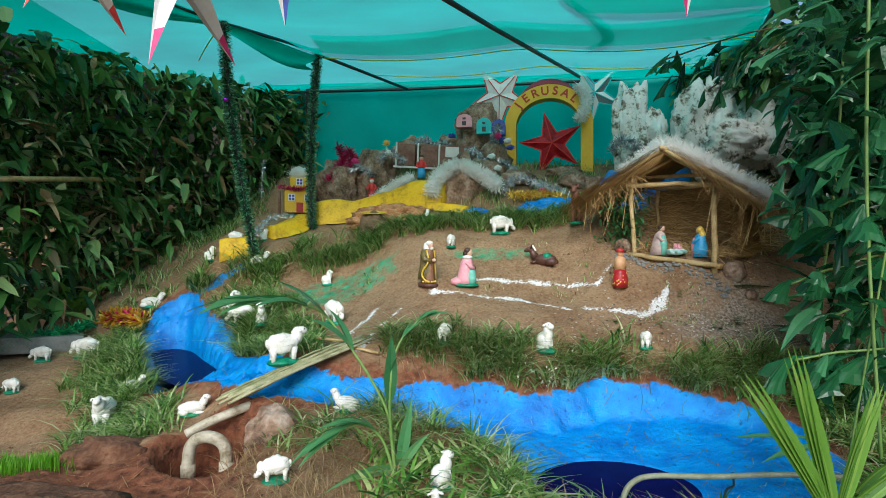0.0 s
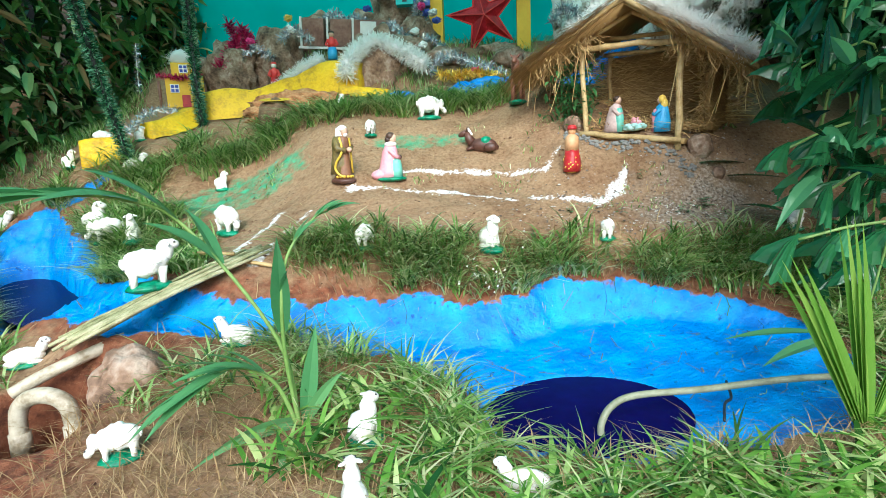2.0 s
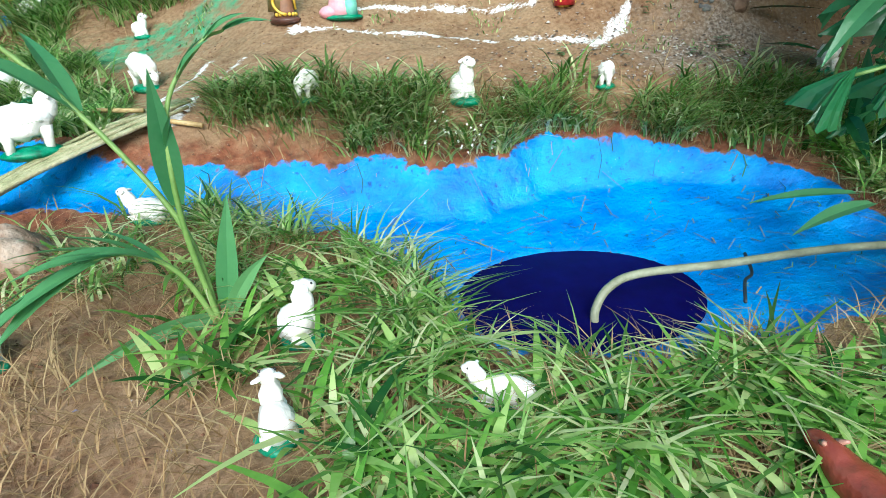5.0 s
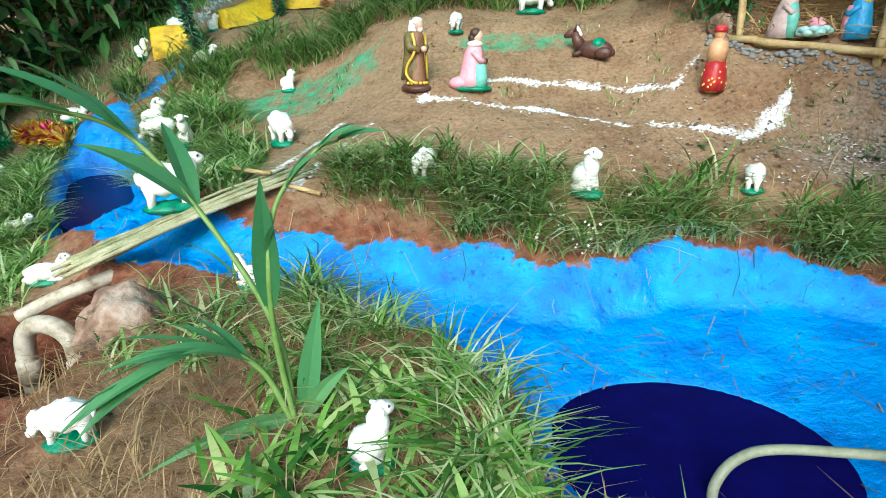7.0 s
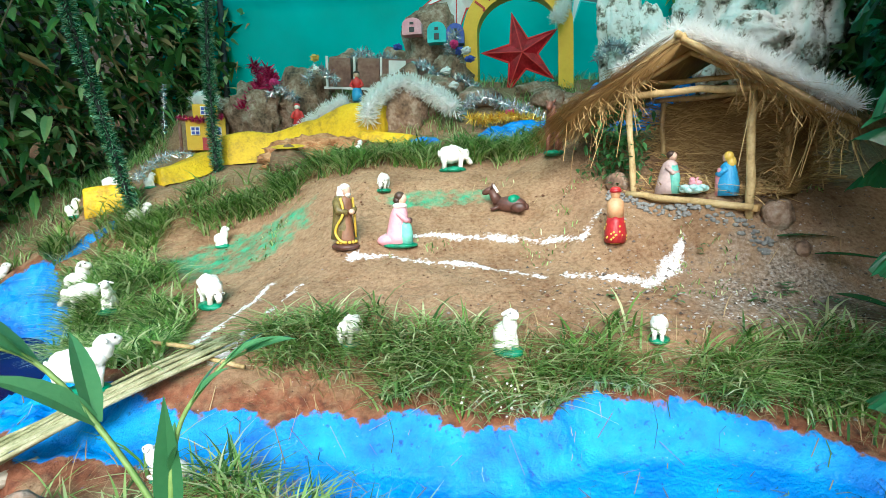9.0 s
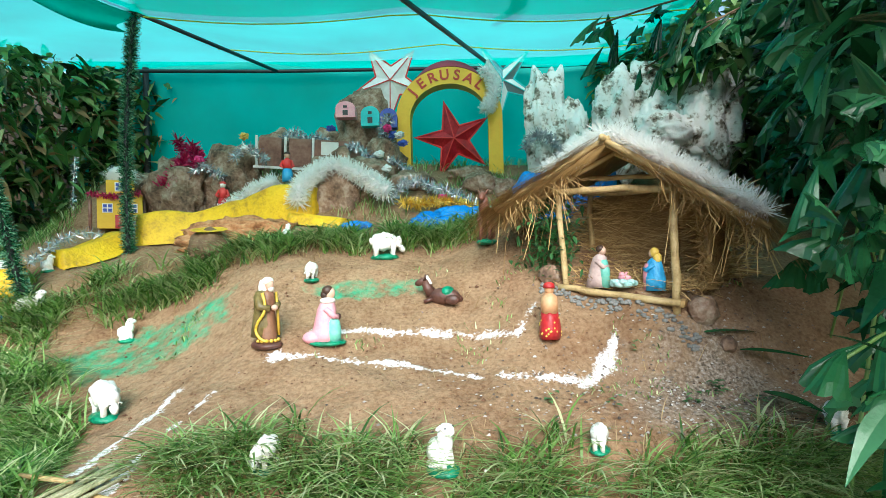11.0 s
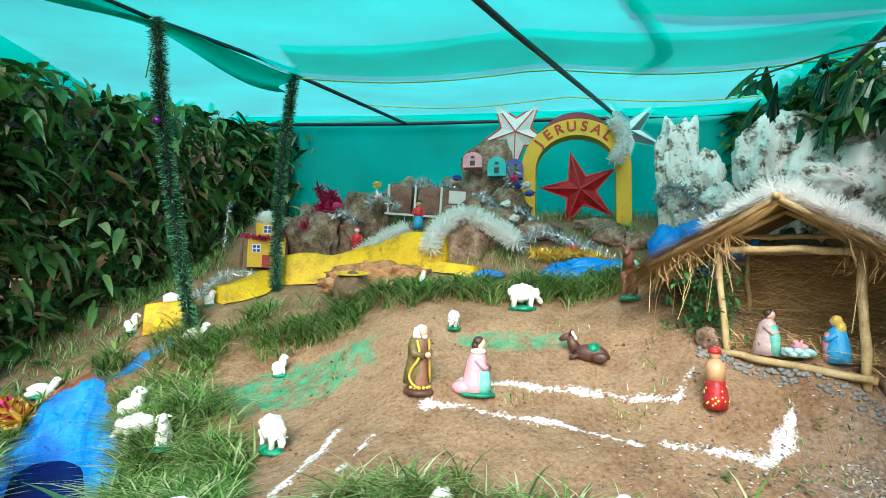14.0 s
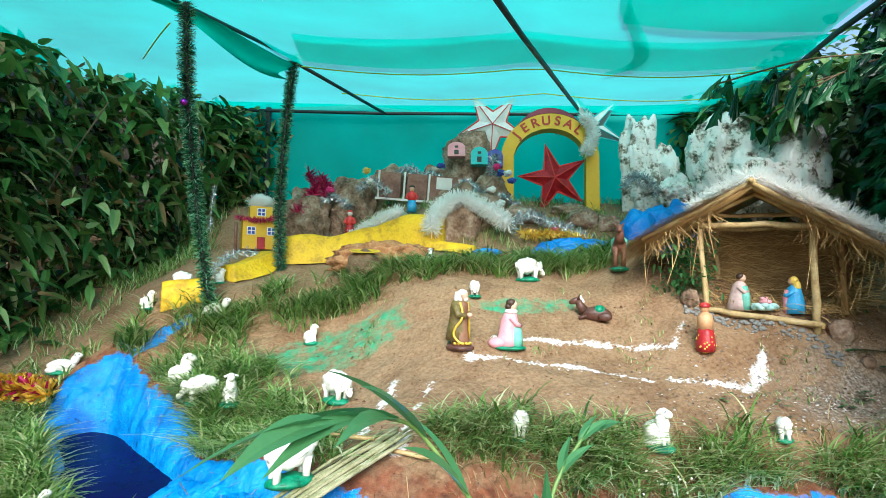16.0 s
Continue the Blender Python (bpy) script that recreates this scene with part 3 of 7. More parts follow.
def strips(path, radius, count, length, width, seed, flat=0.0):
    """Thin tinsel strips that stand out all round a path; returns vertices and faces."""
    r = random.Random(seed)
    pts = [Vector(p) for p in path]
    seg = [(b - a).length for a, b in zip(pts, pts[1:])]
    verts, faces = [], []
    for _ in range(count):
        i = r.choices(range(len(seg)), seg)[0]
        a = pts[i].lerp(pts[i + 1], r.random())
        d = (pts[i + 1] - pts[i]).normalized()
        out = Vector((r.gauss(0, 1), r.gauss(0, 1), r.gauss(0, 1) * (1 - flat)))
        out = (out - d * out.dot(d) * 0.6).normalized()
        side = out.orthogonal().normalized()
        side.rotate(Matrix.Rotation(r.uniform(0, 6.28), 3, out))
        base = a + out * radius * r.uniform(0.0, 0.5)
        tip = a + out * (radius + length * r.uniform(0.4, 1.0)) + d * r.uniform(-0.4, 0.4) * length
        k = len(verts)
        verts += [base - side * width, base + side * width, tip + side * width * 0.4, tip - side * width * 0.4]
        faces.append((k, k + 1, k + 2, k + 3))
    return verts, faces


def garland(name, path, mat, label, radius=0.01, count=800, length=0.035, width=0.0015, seed=1, parent=None, category="garland", core=True):
    if mat in (TINSELSILVER, TINSELGOLD, TINSELRED, FOILGREEN):
        count, width = int(count * 0.45), width * 2.2
    v, f = strips(path, radius, count, length, width, seed)
    if parent is not None:
        return raw(name, v, f, mat, parent, label)
    holder = thing(name, pose(0, 0, 0), label, category)
    raw("fringe", v, f, mat, holder)
    if core:
        bm = bmesh.new()
        tube(bm, path, [0.004 if mat is not TINSELWHITE else radius * (1.35 + 0.3 * math.sin(i * 2.1)) for i in range(len(path))], 10)
        part("cord", bm, mat, holder)
    return holder


def post(path, label, seed, bauble):
    holder = thing("tent_post", pose(0, 0, 0), label, "post", "posts wound with green tinsel")
    bm = bmesh.new()
    tube(bm, path, 0.018, 10)
    part("pole", bm, STEEL, holder, "black steel pole")
    v, f = strips(path, 0.024, 6000, 0.042, 0.0028, seed)
    raw("tinsel", v, f, TINSELGREEN, holder, "dark green tinsel winding")
    if bauble:
        bm = bmesh.new()
        ball(bm, bauble, 0.022, seg=14)
        part("bauble", bm, PURPLE, holder, "shiny purple bauble")


post(curve_points([(-1.62, 4.58, G(-1.62, 4.58) - 0.03), (-1.68, 4.42, 1.4), (-1.69, 4.2, 2.0), (-1.67, 4.02, 2.58)], 6), "leaning steel post wound with dark green tinsel", 2, (-1.70, 4.15, 2.02))
post(curve_points([(-1.27, 5.12, G(-1.27, 5.12) - 0.03), (-1.29, 5.18, 1.9), (-1.22, 5.18, 2.8)], 6), "upright steel post wound with dark green tinsel", 3, None)


# ---- leaf wall and shrubs ----
def leaf_mesh(verts, faces, base, d, up, L, W, droop, fold=0.25, seg=4, notch=0.0, r=None):
    """One leaf with a midrib fold, bending down towards its tip."""
    d, up = d.normalized(), up
    side = d.cross(up)
    side = side.normalized() if side.length > 1e-4 else d.orthogonal().normalized()
    nrm = side.cross(d).normalized()
    k = len(verts)
    for i in range(seg + 1):
        t = i / seg
        w = W * math.sin(math.pi * (0.08 + 0.92 * t) ** 0.8) * (1 - 0.25 * t) if i < seg else 0.0
        if notch and r and 0 < i < seg:
            w *= 1 - notch * r.random()
        c = base + d * L * t - Vector((0, 0, 1)) * droop * L * t * t
        lift = nrm * w * fold
        verts += [c - side * w + lift, c, c + side * w + lift]
    for i in range(seg):
        a = k + 3 * i
        faces += [(a, a + 1, a + 4, a + 3), (a + 1, a + 2, a + 5, a + 4)]


def wall_x(y):
    return float(np.interp(y, [0.5, 3.0, 5.0, 6.2, 7.0], [-3.45, -3.25, -3.05, -2.5, -1.85]))


hedge = thing("leaf_hedge", pose(0, 0, 0), "dense dark hedge of broad green and withered leaves", "hedge")
r = random.Random(11)
v, f, vd, fd = [], [], [], []
for _ in range(11500):
    y = r.uniform(0.8, 7.1)
    top = roof_z(wall_x(y), y) - 0.02
    z = r.uniform(G(wall_x(y), y) - 0.05, top)
    if 3.2 < y < 4.3 and z < G(wall_x(y), y) + 0.24:
        continue
    b = Vector((wall_x(y) + r.gauss(-0.05, 0.16), y + r.gauss(0, 0.05), z))
    d = Vector((r.uniform(-0.25, 1.0), r.gauss(-0.2, 0.8), r.gauss(-0.15, 0.55)))
    vv, ff = (v, f) if r.random() < 0.9 else (vd, fd)
    L = r.uniform(0.07, 0.30) * r.uniform(0.6, 1.0)
    leaf_mesh(vv, ff, b, d, Vector((r.gauss(0, 0.4), r.gauss(0, 0.4), 1)), L, L * r.uniform(0.16, 0.34), r.uniform(0.1, 0.5), 0.3, 4, 0.35, r)
raw("leaves", v, f, HEDGE, hedge, "dark green leaves")
raw("withered_leaves", vd, fd, DRYGRASS, hedge, "withered straw-coloured leaves")
for _ in range(34):
    y = r.uniform(1.2, 7.0)
    x = wall_x(y) - 0.03 + r.gauss(0, 0.05)
    pipe("stalk", [(x, y, G(x, y) - 0.05), (x + r.gauss(0, 0.05), y + r.gauss(0, 0.1), 1.4), (x + r.gauss(0, 0.1), y + r.gauss(0, 0.2), 2.3)], r.uniform(0.004, 0.008), hedge, STEM, "", 5)
# added near-black sheets on posts close the side and supply the hedge's inner shade
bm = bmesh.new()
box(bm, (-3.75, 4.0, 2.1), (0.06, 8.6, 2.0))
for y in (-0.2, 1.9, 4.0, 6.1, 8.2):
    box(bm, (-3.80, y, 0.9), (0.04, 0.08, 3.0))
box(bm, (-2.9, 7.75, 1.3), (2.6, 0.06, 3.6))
tagged(part("hedge_backing", bm, HEDGESHADE), "near-black backing sheet added for the shade inside the hedge", "fence", kind="structure")
pole = pipe("fence_pole", [(-2.98, 2.6, 1.20), (-2.94, 4.4, 1.43), (-2.9, 5.9, 1.62)], 0.02, None, BAMBOO)
tagged(pole, "horizontal brown bamboo pole tied along the hedge", "pole")


# ---- arch, stars ----
def arch():
    ax = Vector((0.69, 5.90, 0)).lerp(Vector((1.61, 5.68, 0)), 0.5)
    turn = math.degrees(math.atan2(5.68 - 5.90, 1.61 - 0.69))
    h = thing("arch_gate", pose(ax.x, ax.y, 1.72, 0, 0, turn), "yellow cardboard arch lettered in red above its opening", "arch")
    bm = bmesh.new()
    prof_o, prof_i = [], []
    W, w, top = 0.47, 0.345, 0.46
    for s in [(-1, -0.06), (-1, top)]:
        prof_o.append((s[0] * W, s[1])), prof_i.append((s[0] * w, s[1]))
    for k in range(1, 24):
        a = math.pi * (1 - k / 24)
        prof_o.append((W * math.cos(a), top + 0.45 * math.sin(a)))
        prof_i.append((w * math.cos(a), top + 0.30 * math.sin(a)))
    for s in [(1, top), (1, -0.06)]:
        prof_o.append((s[0] * W, s[1])), prof_i.append((s[0] * w, s[1]))
    D = 0.075
    rings = []
    for (ox, oz), (ix, iz) in zip(prof_o, prof_i):
        rings.append([bm.verts.new(q) for q in ((ox, -D, oz), (ix, -D, iz), (ix, D, iz), (ox, D, oz))])
    for a, b in zip(rings, rings[1:]):
        for k in range(4):
            bm.faces.new((a[k], b[k], b[(k + 1) % 4], a[(k + 1) % 4]))
    bm.faces.new(rings[0]), bm.faces.new(rings[-1][::-1])
    part("arch_body", bm, YELLOWCARD, h, smooth=False)
    # maroon cap on the crown
    bm = bmesh.new()
    rows = []
    for k in range(15):
        a = radians(132 - k * 84 / 14)
        rows.append([bm.verts.new((rr * math.cos(a), yy, top + rr * 0.957 * math.sin(a) * 1.0)) for rr, yy in ((W + 0.002, -D - 0.004), (W + 0.075 * math.sin(math.pi * k / 14) + 0.004, -D * 0.3), (W + 0.002, D))])
    for a, b in zip(rows, rows[1:]):
        for k in range(2):
            bm.faces.new((a[k], b[k], b[k + 1], a[k + 1]))
    part("crown_cap", bm, material("maroon_cloth", [(0.25, 0.02, 0.04), (0.38, 0.05, 0.08)], 0.7), h, "maroon cloth cap")
    ink = material("red_lettering", [(0.42, 0.03, 0.01), (0.5, 0.05, 0.02)], 0.6)
    word = "JERUSALEM"
    for i, ch in enumerate(word[:7]):
        a = radians(141 - i * 15.5)
        fc = bpy.data.curves.new("letter", "FONT")
        fc.body, fc.size, fc.extrude, fc.align_x, fc.align_y = ch, 0.125, 0.002, "CENTER", "CENTER"
        fc.offset = 0.003
        fc.materials.append(ink)
        lo = new("letter", fc)
        lo.parent = h
        rr = 0.408
        lo.matrix_basis = pose(rr * math.cos(a), -D - 0.004, top + 0.92 * rr * math.sin(a), 90, 0, 0) @ pose(0, 0, 0, 0, 0, math.degrees(a) - 90)
    return h


arch()


def star(name, m, R, r0, depth, mats, label, parts_label="", border=None):
    """A folded paper star: five raised points, each facet in one of two papers."""
    h = thing(name, m, label, "star")
    for k in range(5):
        bm = bmesh.new()
        a = radians(90 + 72 * k)
        tip = bm.verts.new((R * math.cos(a), 0, R * math.sin(a)))
        l = bm.verts.new((r0 * math.cos(a + radians(36)), 0, r0 * math.sin(a + radians(36))))
        rr = bm.verts.new((r0 * math.cos(a - radians(36)), 0, r0 * math.sin(a - radians(36))))
        c0, c1 = bm.verts.new((0, -depth, 0)), bm.verts.new((0, depth, 0))
        for tri, mi in (((tip, c0, l), 0), ((tip, rr, c0), 1), ((tip, l, c1), 0), ((tip, c1, rr), 1)):
            bm.faces.new(tri).material_index = mi
        part("point", bm, mats, h, parts_label, smooth=False)
        if border:
            bm = bmesh.new()
            tip, l, rr = (R * math.cos(a), -0.004, R * math.sin(a)), (r0 * math.cos(a + radians(36)), -0.004, r0 * math.sin(a + radians(36))), (r0 * math.cos(a - radians(36)), -0.004, r0 * math.sin(a - radians(36)))
            tube(bm, [l, tip, rr], 0.009, 6)
            tube(bm, [tip, (0, -depth - 0.003, 0)], 0.005, 6)
            part("border", bm, border, h, "", smooth=False)
    return h


star("red_star", pose(1.17, 5.70, 1.98, 0, -14, -10), 0.35, 0.13, 0.07, [REDFOIL, REDFOIL], "glossy dark red paper star hanging inside the arch", border=PAPERRED)
star("striped_star", pose(0.66, 6.15, 2.62, 0, 38, -10), 0.37, 0.15, 0.06, [PAPERWHITE, PAPERWHITE], "white paper star with red borders on the curtain", border=PAPERRED)
star("silver_star", pose(1.72, 6.05, 2.62, 0, -30, -5), 0.42, 0.12, 0.06, [PAPERWHITE, TINSELSILVER], "white and silver paper star beside the arch", border=AQUACARD)


def hanging_star(tip, size, lean, mats, label):
    c = Vector(tip) + pose(0, 0, 0, 0, lean, 78).to_3x3() @ Vector((0, 0, size))
    h = thing("hanging_star", pose(*c, 0, lean, 78), label, "star", "stars hung from the net roof")
    for k in range(5):
        bm = bmesh.new()
        a = radians(-90 + 72 * k)
        R, q = size, size * 0.16
        t0 = bm.verts.new((R * math.cos(a), 0, R * math.sin(a)))
        mid = bm.verts.new((R * 0.66 * math.cos(a), -0.022, R * 0.66 * math.sin(a)))
        l = bm.verts.new((q * math.cos(a + 0.63), 0, q * math.sin(a + 0.63)))
        rr = bm.verts.new((q * math.cos(a - 0.63), 0, q * math.sin(a - 0.63)))
        c0, c1 = bm.verts.new((0, -0.07, 0)), bm.verts.new((0, 0.07, 0))
        ml, mr_ = bm.verts.new(t0.co.lerp(l.co, 0.34)), bm.verts.new(t0.co.lerp(rr.co, 0.34))
        for face, mi in (((t0, mid, ml), 1), ((t0, mr_, mid), 1), ((ml, mid, c0, l), 0), ((mid, mr_, rr, c0), 0), ((t0, ml, l, c1), 0), ((t0, c1, rr, mr_), 0)):
            bm.faces.new(face).material_index = mi
        part("point", bm, mats, h, "", smooth=False)
    pipe("cord", [(0, 0, size * 0.3), (0, 0, max(size * 0.5, 2.5 - tip[2] - size))], 0.002, h, STEEL, "thin cord", 4)


# ---- yellow terrace, stones ----
def kerb(pts, w, hgt, apron, label):
    """A low painted kerb along the bank with a sloping apron in front."""
    h = thing("painted_kerb", pose(0, 0, 0), label, "kerb")
    path = curve_points([(a, b, 0) for a, b in pts], 8)
    bm = bmesh.new()
    rows = []
    for i, q in enumerate(path):
        d = (path[min(i + 1, len(path) - 1)] - path[max(0, i - 1)]).normalized()
        n = Vector((d.y, -d.x, 0))
        z = G(q.x, q.y)
        hh = hgt * (1 + 0.22 * noise.noise(q * 3))
        prof = [(w * 0.5 + apron * (1 + 0.5 * noise.noise(q * 5)), G(*(q + n * (w * 0.5 + apron)).xy) - z + 0.012), (w * 0.5 + 0.02, hh * 0.25), (w * 0.5, hh * 0.92), (w * 0.35, hh), (-w * 0.4, hh * 1.02), (-w * 0.5, hh * 0.9), (-w * 0.5, -0.05)]
        rows.append([bm.verts.new(q + n * o + Vector((0, 0, z + zz + 0.008 * noise.noise(Vector((q.x * 9, o * 30, zz * 20)))))) for o, zz in prof])
    for a, b in zip(rows, rows[1:]):
        for k in range(6):
            bm.faces.new((a[k], b[k], b[k + 1], a[k + 1]))
    bm.faces.new(rows[0]), bm.faces.new(rows[-1][::-1])
    part("kerb_body", bm, YELLOW, h)


kerb([(-1.28, 5.34), (-0.8, 5.40), (-0.45, 5.27), (-0.2, 5.14), (0.02, 5.03)], 0.17, 0.19, 0.05, "thick yellow-painted mud kerb along the terrace")
kerb([(-0.12, 4.98), (0.06, 4.90), (0.24, 4.84)], 0.2, 0.05, 0.03, "flat yellow-painted mud apron at the end of the kerb")
kerb([(-1.62, 4.92), (-1.5, 5.05), (-1.38, 5.24)], 0.16, 0.11, 0.06, "yellow-painted mud step beside the post")
kerb([(-1.95, 4.64), (-1.82, 4.68), (-1.70, 4.72)], 0.16, 0.13, 0.02, "yellow-painted block with small sheep on it")


def rock(name, c, size, mat, label, seed, group="", cat="stone", freq=2.0, amp=0.35, sub=4, turn=0, sharp=False):
    bm = bmesh.new()
    bmesh.ops.create_icosphere(bm, subdivisions=sub, radius=1)
    off = Vector((seed * 3.1, seed * 1.7, seed))
    for v in bm.verts:
        n = noise.fractal(v.co * freq + off, 0.9, 2.1, 5)
        v.co *= 1 + amp * n + 0.9 * amp * (noise.voronoi(v.co * freq * 0.9 + off)[0][0] - 0.35)
        if sharp:
            v.co.z *= 1 + 0.4 * noise.noise(v.co * 2.3 + off)
    for v in bm.verts:
        v.co = Vector((v.co.x * size[0], v.co.y * size[1], v.co.z * size[2]))
    ob = part(name, bm, mat)
    ob.matrix_basis = pose(*c, 0, 0, turn)
    return tagged(ob, label, cat, group)


# big stones behind the kerb
STONES = [(-1.5, 6.05, 0.22, 0.2, 0.2), (-1.17, 5.85, 0.28, 0.2, 0.36), (-0.78, 5.95, 0.28, 0.2, 0.38), (-0.35, 6.25, 0.3, 0.22, 0.3),
          (0.08, 6.2, 0.26, 0.22, 0.28), (0.42, 6.08, 0.34, 0.22, 0.56), (0.55, 5.75, 0.2, 0.18, 0.22), (0.16, 5.17, 0.27, 0.17, 0.30), (0.75, 5.35, 0.2, 0.15, 0.1), (0.45, 5.5, 0.22, 0.16, 0.14), (1.25, 5.5, 0.2, 0.12, 0.08)]
for i, (x, y, a, b, c) in enumerate(STONES):
    rock("boulder", (x, y, G(x, y) + c * 0.3), (a * 0.85, b * 0.85, c * 0.85), STONE, "rough brown field stone on the terrace", i + 1, "stones along the terrace", amp=0.3)
rock("soil_mound", (-0.43, 4.87, G(-0.43, 4.87) + 0.0), (0.42, 0.18, 0.15), EARTH, "crumbly orange earth heaped under the yellow kerb", 33, "", "soil", 5.0, 0.22, 5)
rock("tree_stump", (-0.60, 4.60, G(-0.60, 4.60) + 0.08), (0.12, 0.10, 0.13), STEM, "cut stump with a yellow painted top", 31, "", "stump", amp=0.15)
bm = bmesh.new()
bmesh.ops.create_circle(bm, cap_ends=True, segments=20, radius=0.11, matrix=pose(-0.60, 4.59, G(-0.60, 4.60) + 0.205, 14, 0, 0) @ Matrix.Diagonal((1, 0.75, 1, 1)))
tagged(part("painted_top", bm, YELLOW), "yellow painted disc on the stump", "paint")
# whitewashed peaks
WR = [(1.98, 5.55, 0.17, 0.14, 0.45, 12, 1), (2.2, 5.5, 0.14, 0.13, 0.30, 40, 2), (2.2, 5.3, 0.14, 0.12, 0.14, 0, 3), (2.5, 5.25, 0.22, 0.17, 0.42, 25, 4), (2.82, 5.15, 0.26, 0.2, 0.42, 0, 5), (3.15, 4.95, 0.26, 0.2, 0.42, 60, 6), (2.75, 4.9, 0.3, 0.15, 0.18, 10, 7)]
for x, y, a, b, c, tn_, sd in WR:
    rock("white_peak", (x, y, 1.72 + c * 0.7), (a, b, c), WHITEROCK, "jagged whitewashed rock standing as a snowy mountain", sd + 50, "whitewashed mountain rocks", "rock", 1.5, 0.4, 5, tn_)


# ---- straw hut ----
HUT = Matrix.Translation((1.27, 3.55, 0)) @ pose(0, 0, 0, 0, 0, -41.8)  # x along the front, -y out of the front


def hut():
    z0 = 0.79
    h = thing("straw_hut", HUT, "open-fronted hut of bamboo poles thatched with dry straw", "hut")
    r = random.Random(21)

    def bar(name, pts, rad, mat=BAMBOO, wob=0.003):
        pts = [Vector(p) for p in pts]
        a, b = pts[0], pts[-1]
        n = 7
        q = [a.lerp(b, i / n) + Vector((r.gauss(0, wob), r.gauss(0, wob), r.gauss(0, wob))) * (0 < i < n) for i in range(n + 1)]
        bm = bmesh.new()
        tube(bm, q, [rad * (1.12 if i in (2, 5) else 1) for i in range(n + 1)], 9)
        return part(name, bm, mat, h)

    bar("front_post", [(0.02, 0, z0 - 0.02), (-0.02, 0, 1.30)], 0.014)
    bar("front_post", [(0.505, 0, z0 - 0.09), (0.5, 0, 1.26)], 0.017)
    bar("back_post", [(0.02, 0.42, z0), (0.02, 0.42, 1.28)], 0.014)
    bar("back_post", [(0.62, 0.42, z0), (0.6, 0.42, 1.28)], 0.014)
    bar("crossbeam", [(-0.05, -0.015, 1.275), (0.56, -0.02, 1.245)], 0.015)
    bar("crossbeam", [(-0.02, 0.40, 1.29), (0.64, 0.40, 1.27)], 0.013)
    bar("crossbeam", [(-0.02, 0.22, 1.35), (0.62, 0.22, 1.33)], 0.012)
    bar("sill", [(-0.01, -0.03, 0.812), (0.525, -0.03, 0.752)], 0.015)
    # roof planes: ridge runs back from the peak
    pk, el, er = Vector((0.255, -0.14, 1.46)), Vector((-0.29, -0.13, 1.195)), Vector((0.86, -0.12, 1.06))
    back = Vector((0, 0.62, 0.03))
    for e in (el, er):
        bar("rafter", [pk + Vector((0, 0.0, 0.0)) + (pk - e) * 0.04, e], 0.013)
        bar("rafter", [pk + Vector((0, 0.16, -0.03)), e + Vector((0, 0.16, -0.03))], 0.012)
    bar("ridge_pole", [pk + Vector((0, -0.05, 0.01)), pk + back], 0.014)

    def thatch(name, e, n, seed):
        q = random.Random(seed)
        v, f = [], []
        d0 = (e - pk)
        nrm = d0.cross(back).normalized()
        if nrm.z < 0:
            nrm = -nrm
        for _ in range(n):
            a, b = q.random() ** 0.9, q.uniform(-0.05, 1.0)
            base = pk + d0 * a + back * b + nrm * q.uniform(-0.015, 0.035)
            dd = d0.normalized() + back.normalized() * q.gauss(0, 0.35) + nrm * q.gauss(0.0, 0.12)
            L = q.uniform(0.10, 0.26)
            if a > 0.85:
                dd += Vector((0, 0, -0.12))
            w = q.uniform(0.0012, 0.003)
            sd = dd.cross(nrm).normalized() * w
            k = len(v)
            t1 = base + dd.normalized() * L
            m = base.lerp(t1, 0.5) + nrm * 0.006 * q.gauss(0, 1)
            t1 -= Vector((0, 0, 0.25 * L * q.random()))
            v += [base - sd, base + sd, m - sd, m + sd, t1 - sd * 0.5, t1 + sd * 0.5]
            f += [(k, k + 1, k + 3, k + 2), (k + 2, k + 3, k + 5, k + 4)]
        raw(name, v, f, STRAW, h, "dry straw thatch")
        bm = bmesh.new()
        vs = [bm.verts.new(p - nrm * o) for o in (0.0, 0.02) for p in (pk, e, e + back, pk + back)]
        for c in ((0, 1, 2, 3), (7, 6, 5, 4), (0, 4, 5, 1), (1, 5, 6, 2), (2, 6, 7, 3), (3, 7, 4, 0)):
            bm.faces.new([vs[i] for i in c])
        part("thatch_bed", bm, STRAW, h)

    thatch("thatch", el, 3800, 1)
    thatch("thatch", er, 4200, 2)

    def straw_wall(name, a, b, zlo, zhi, n, seed, thick=0.03):
        q = random.Random(seed)
        v, f = [], []
        a, b = Vector(a), Vector(b)
        for _ in range(n):
            base = a.lerp(b, q.random()) + Vector((q.gauss(0, thick * 0.5), q.gauss(0, thick * 0.5), q.uniform(zlo, zhi)))
            dd = (b - a).normalized() * q.choice((-1, 1)) + Vector((q.gauss(0, 0.15), q.gauss(0, 0.15), q.gauss(0, 0.45)))
            L = q.uniform(0.06, 0.22)
            t1 = base + dd.normalized() * L
            if t1.z < zlo - 0.04 or t1.z > zhi + 0.06:
                continue
            w = Vector((0, 0, q.uniform(0.001, 0.0025)))
            k = len(v)
            v += [base - w, base + w, t1 + w, t1 - w]
            f.append((k, k + 1, k + 2, k + 3))
        raw(name, v, f, STRAW, h, "packed dry straw")
        bm = bmesh.new()
        d = (b - a).normalized()
        n_ = Vector((-d.y, d.x, 0)) * 0.012
        vs = [bm.verts.new(p + o + Vector((0, 0, z))) for o in (-n_, n_) for p, z in ((a, zlo), (b, zlo), (b, zhi), (a, zhi))]
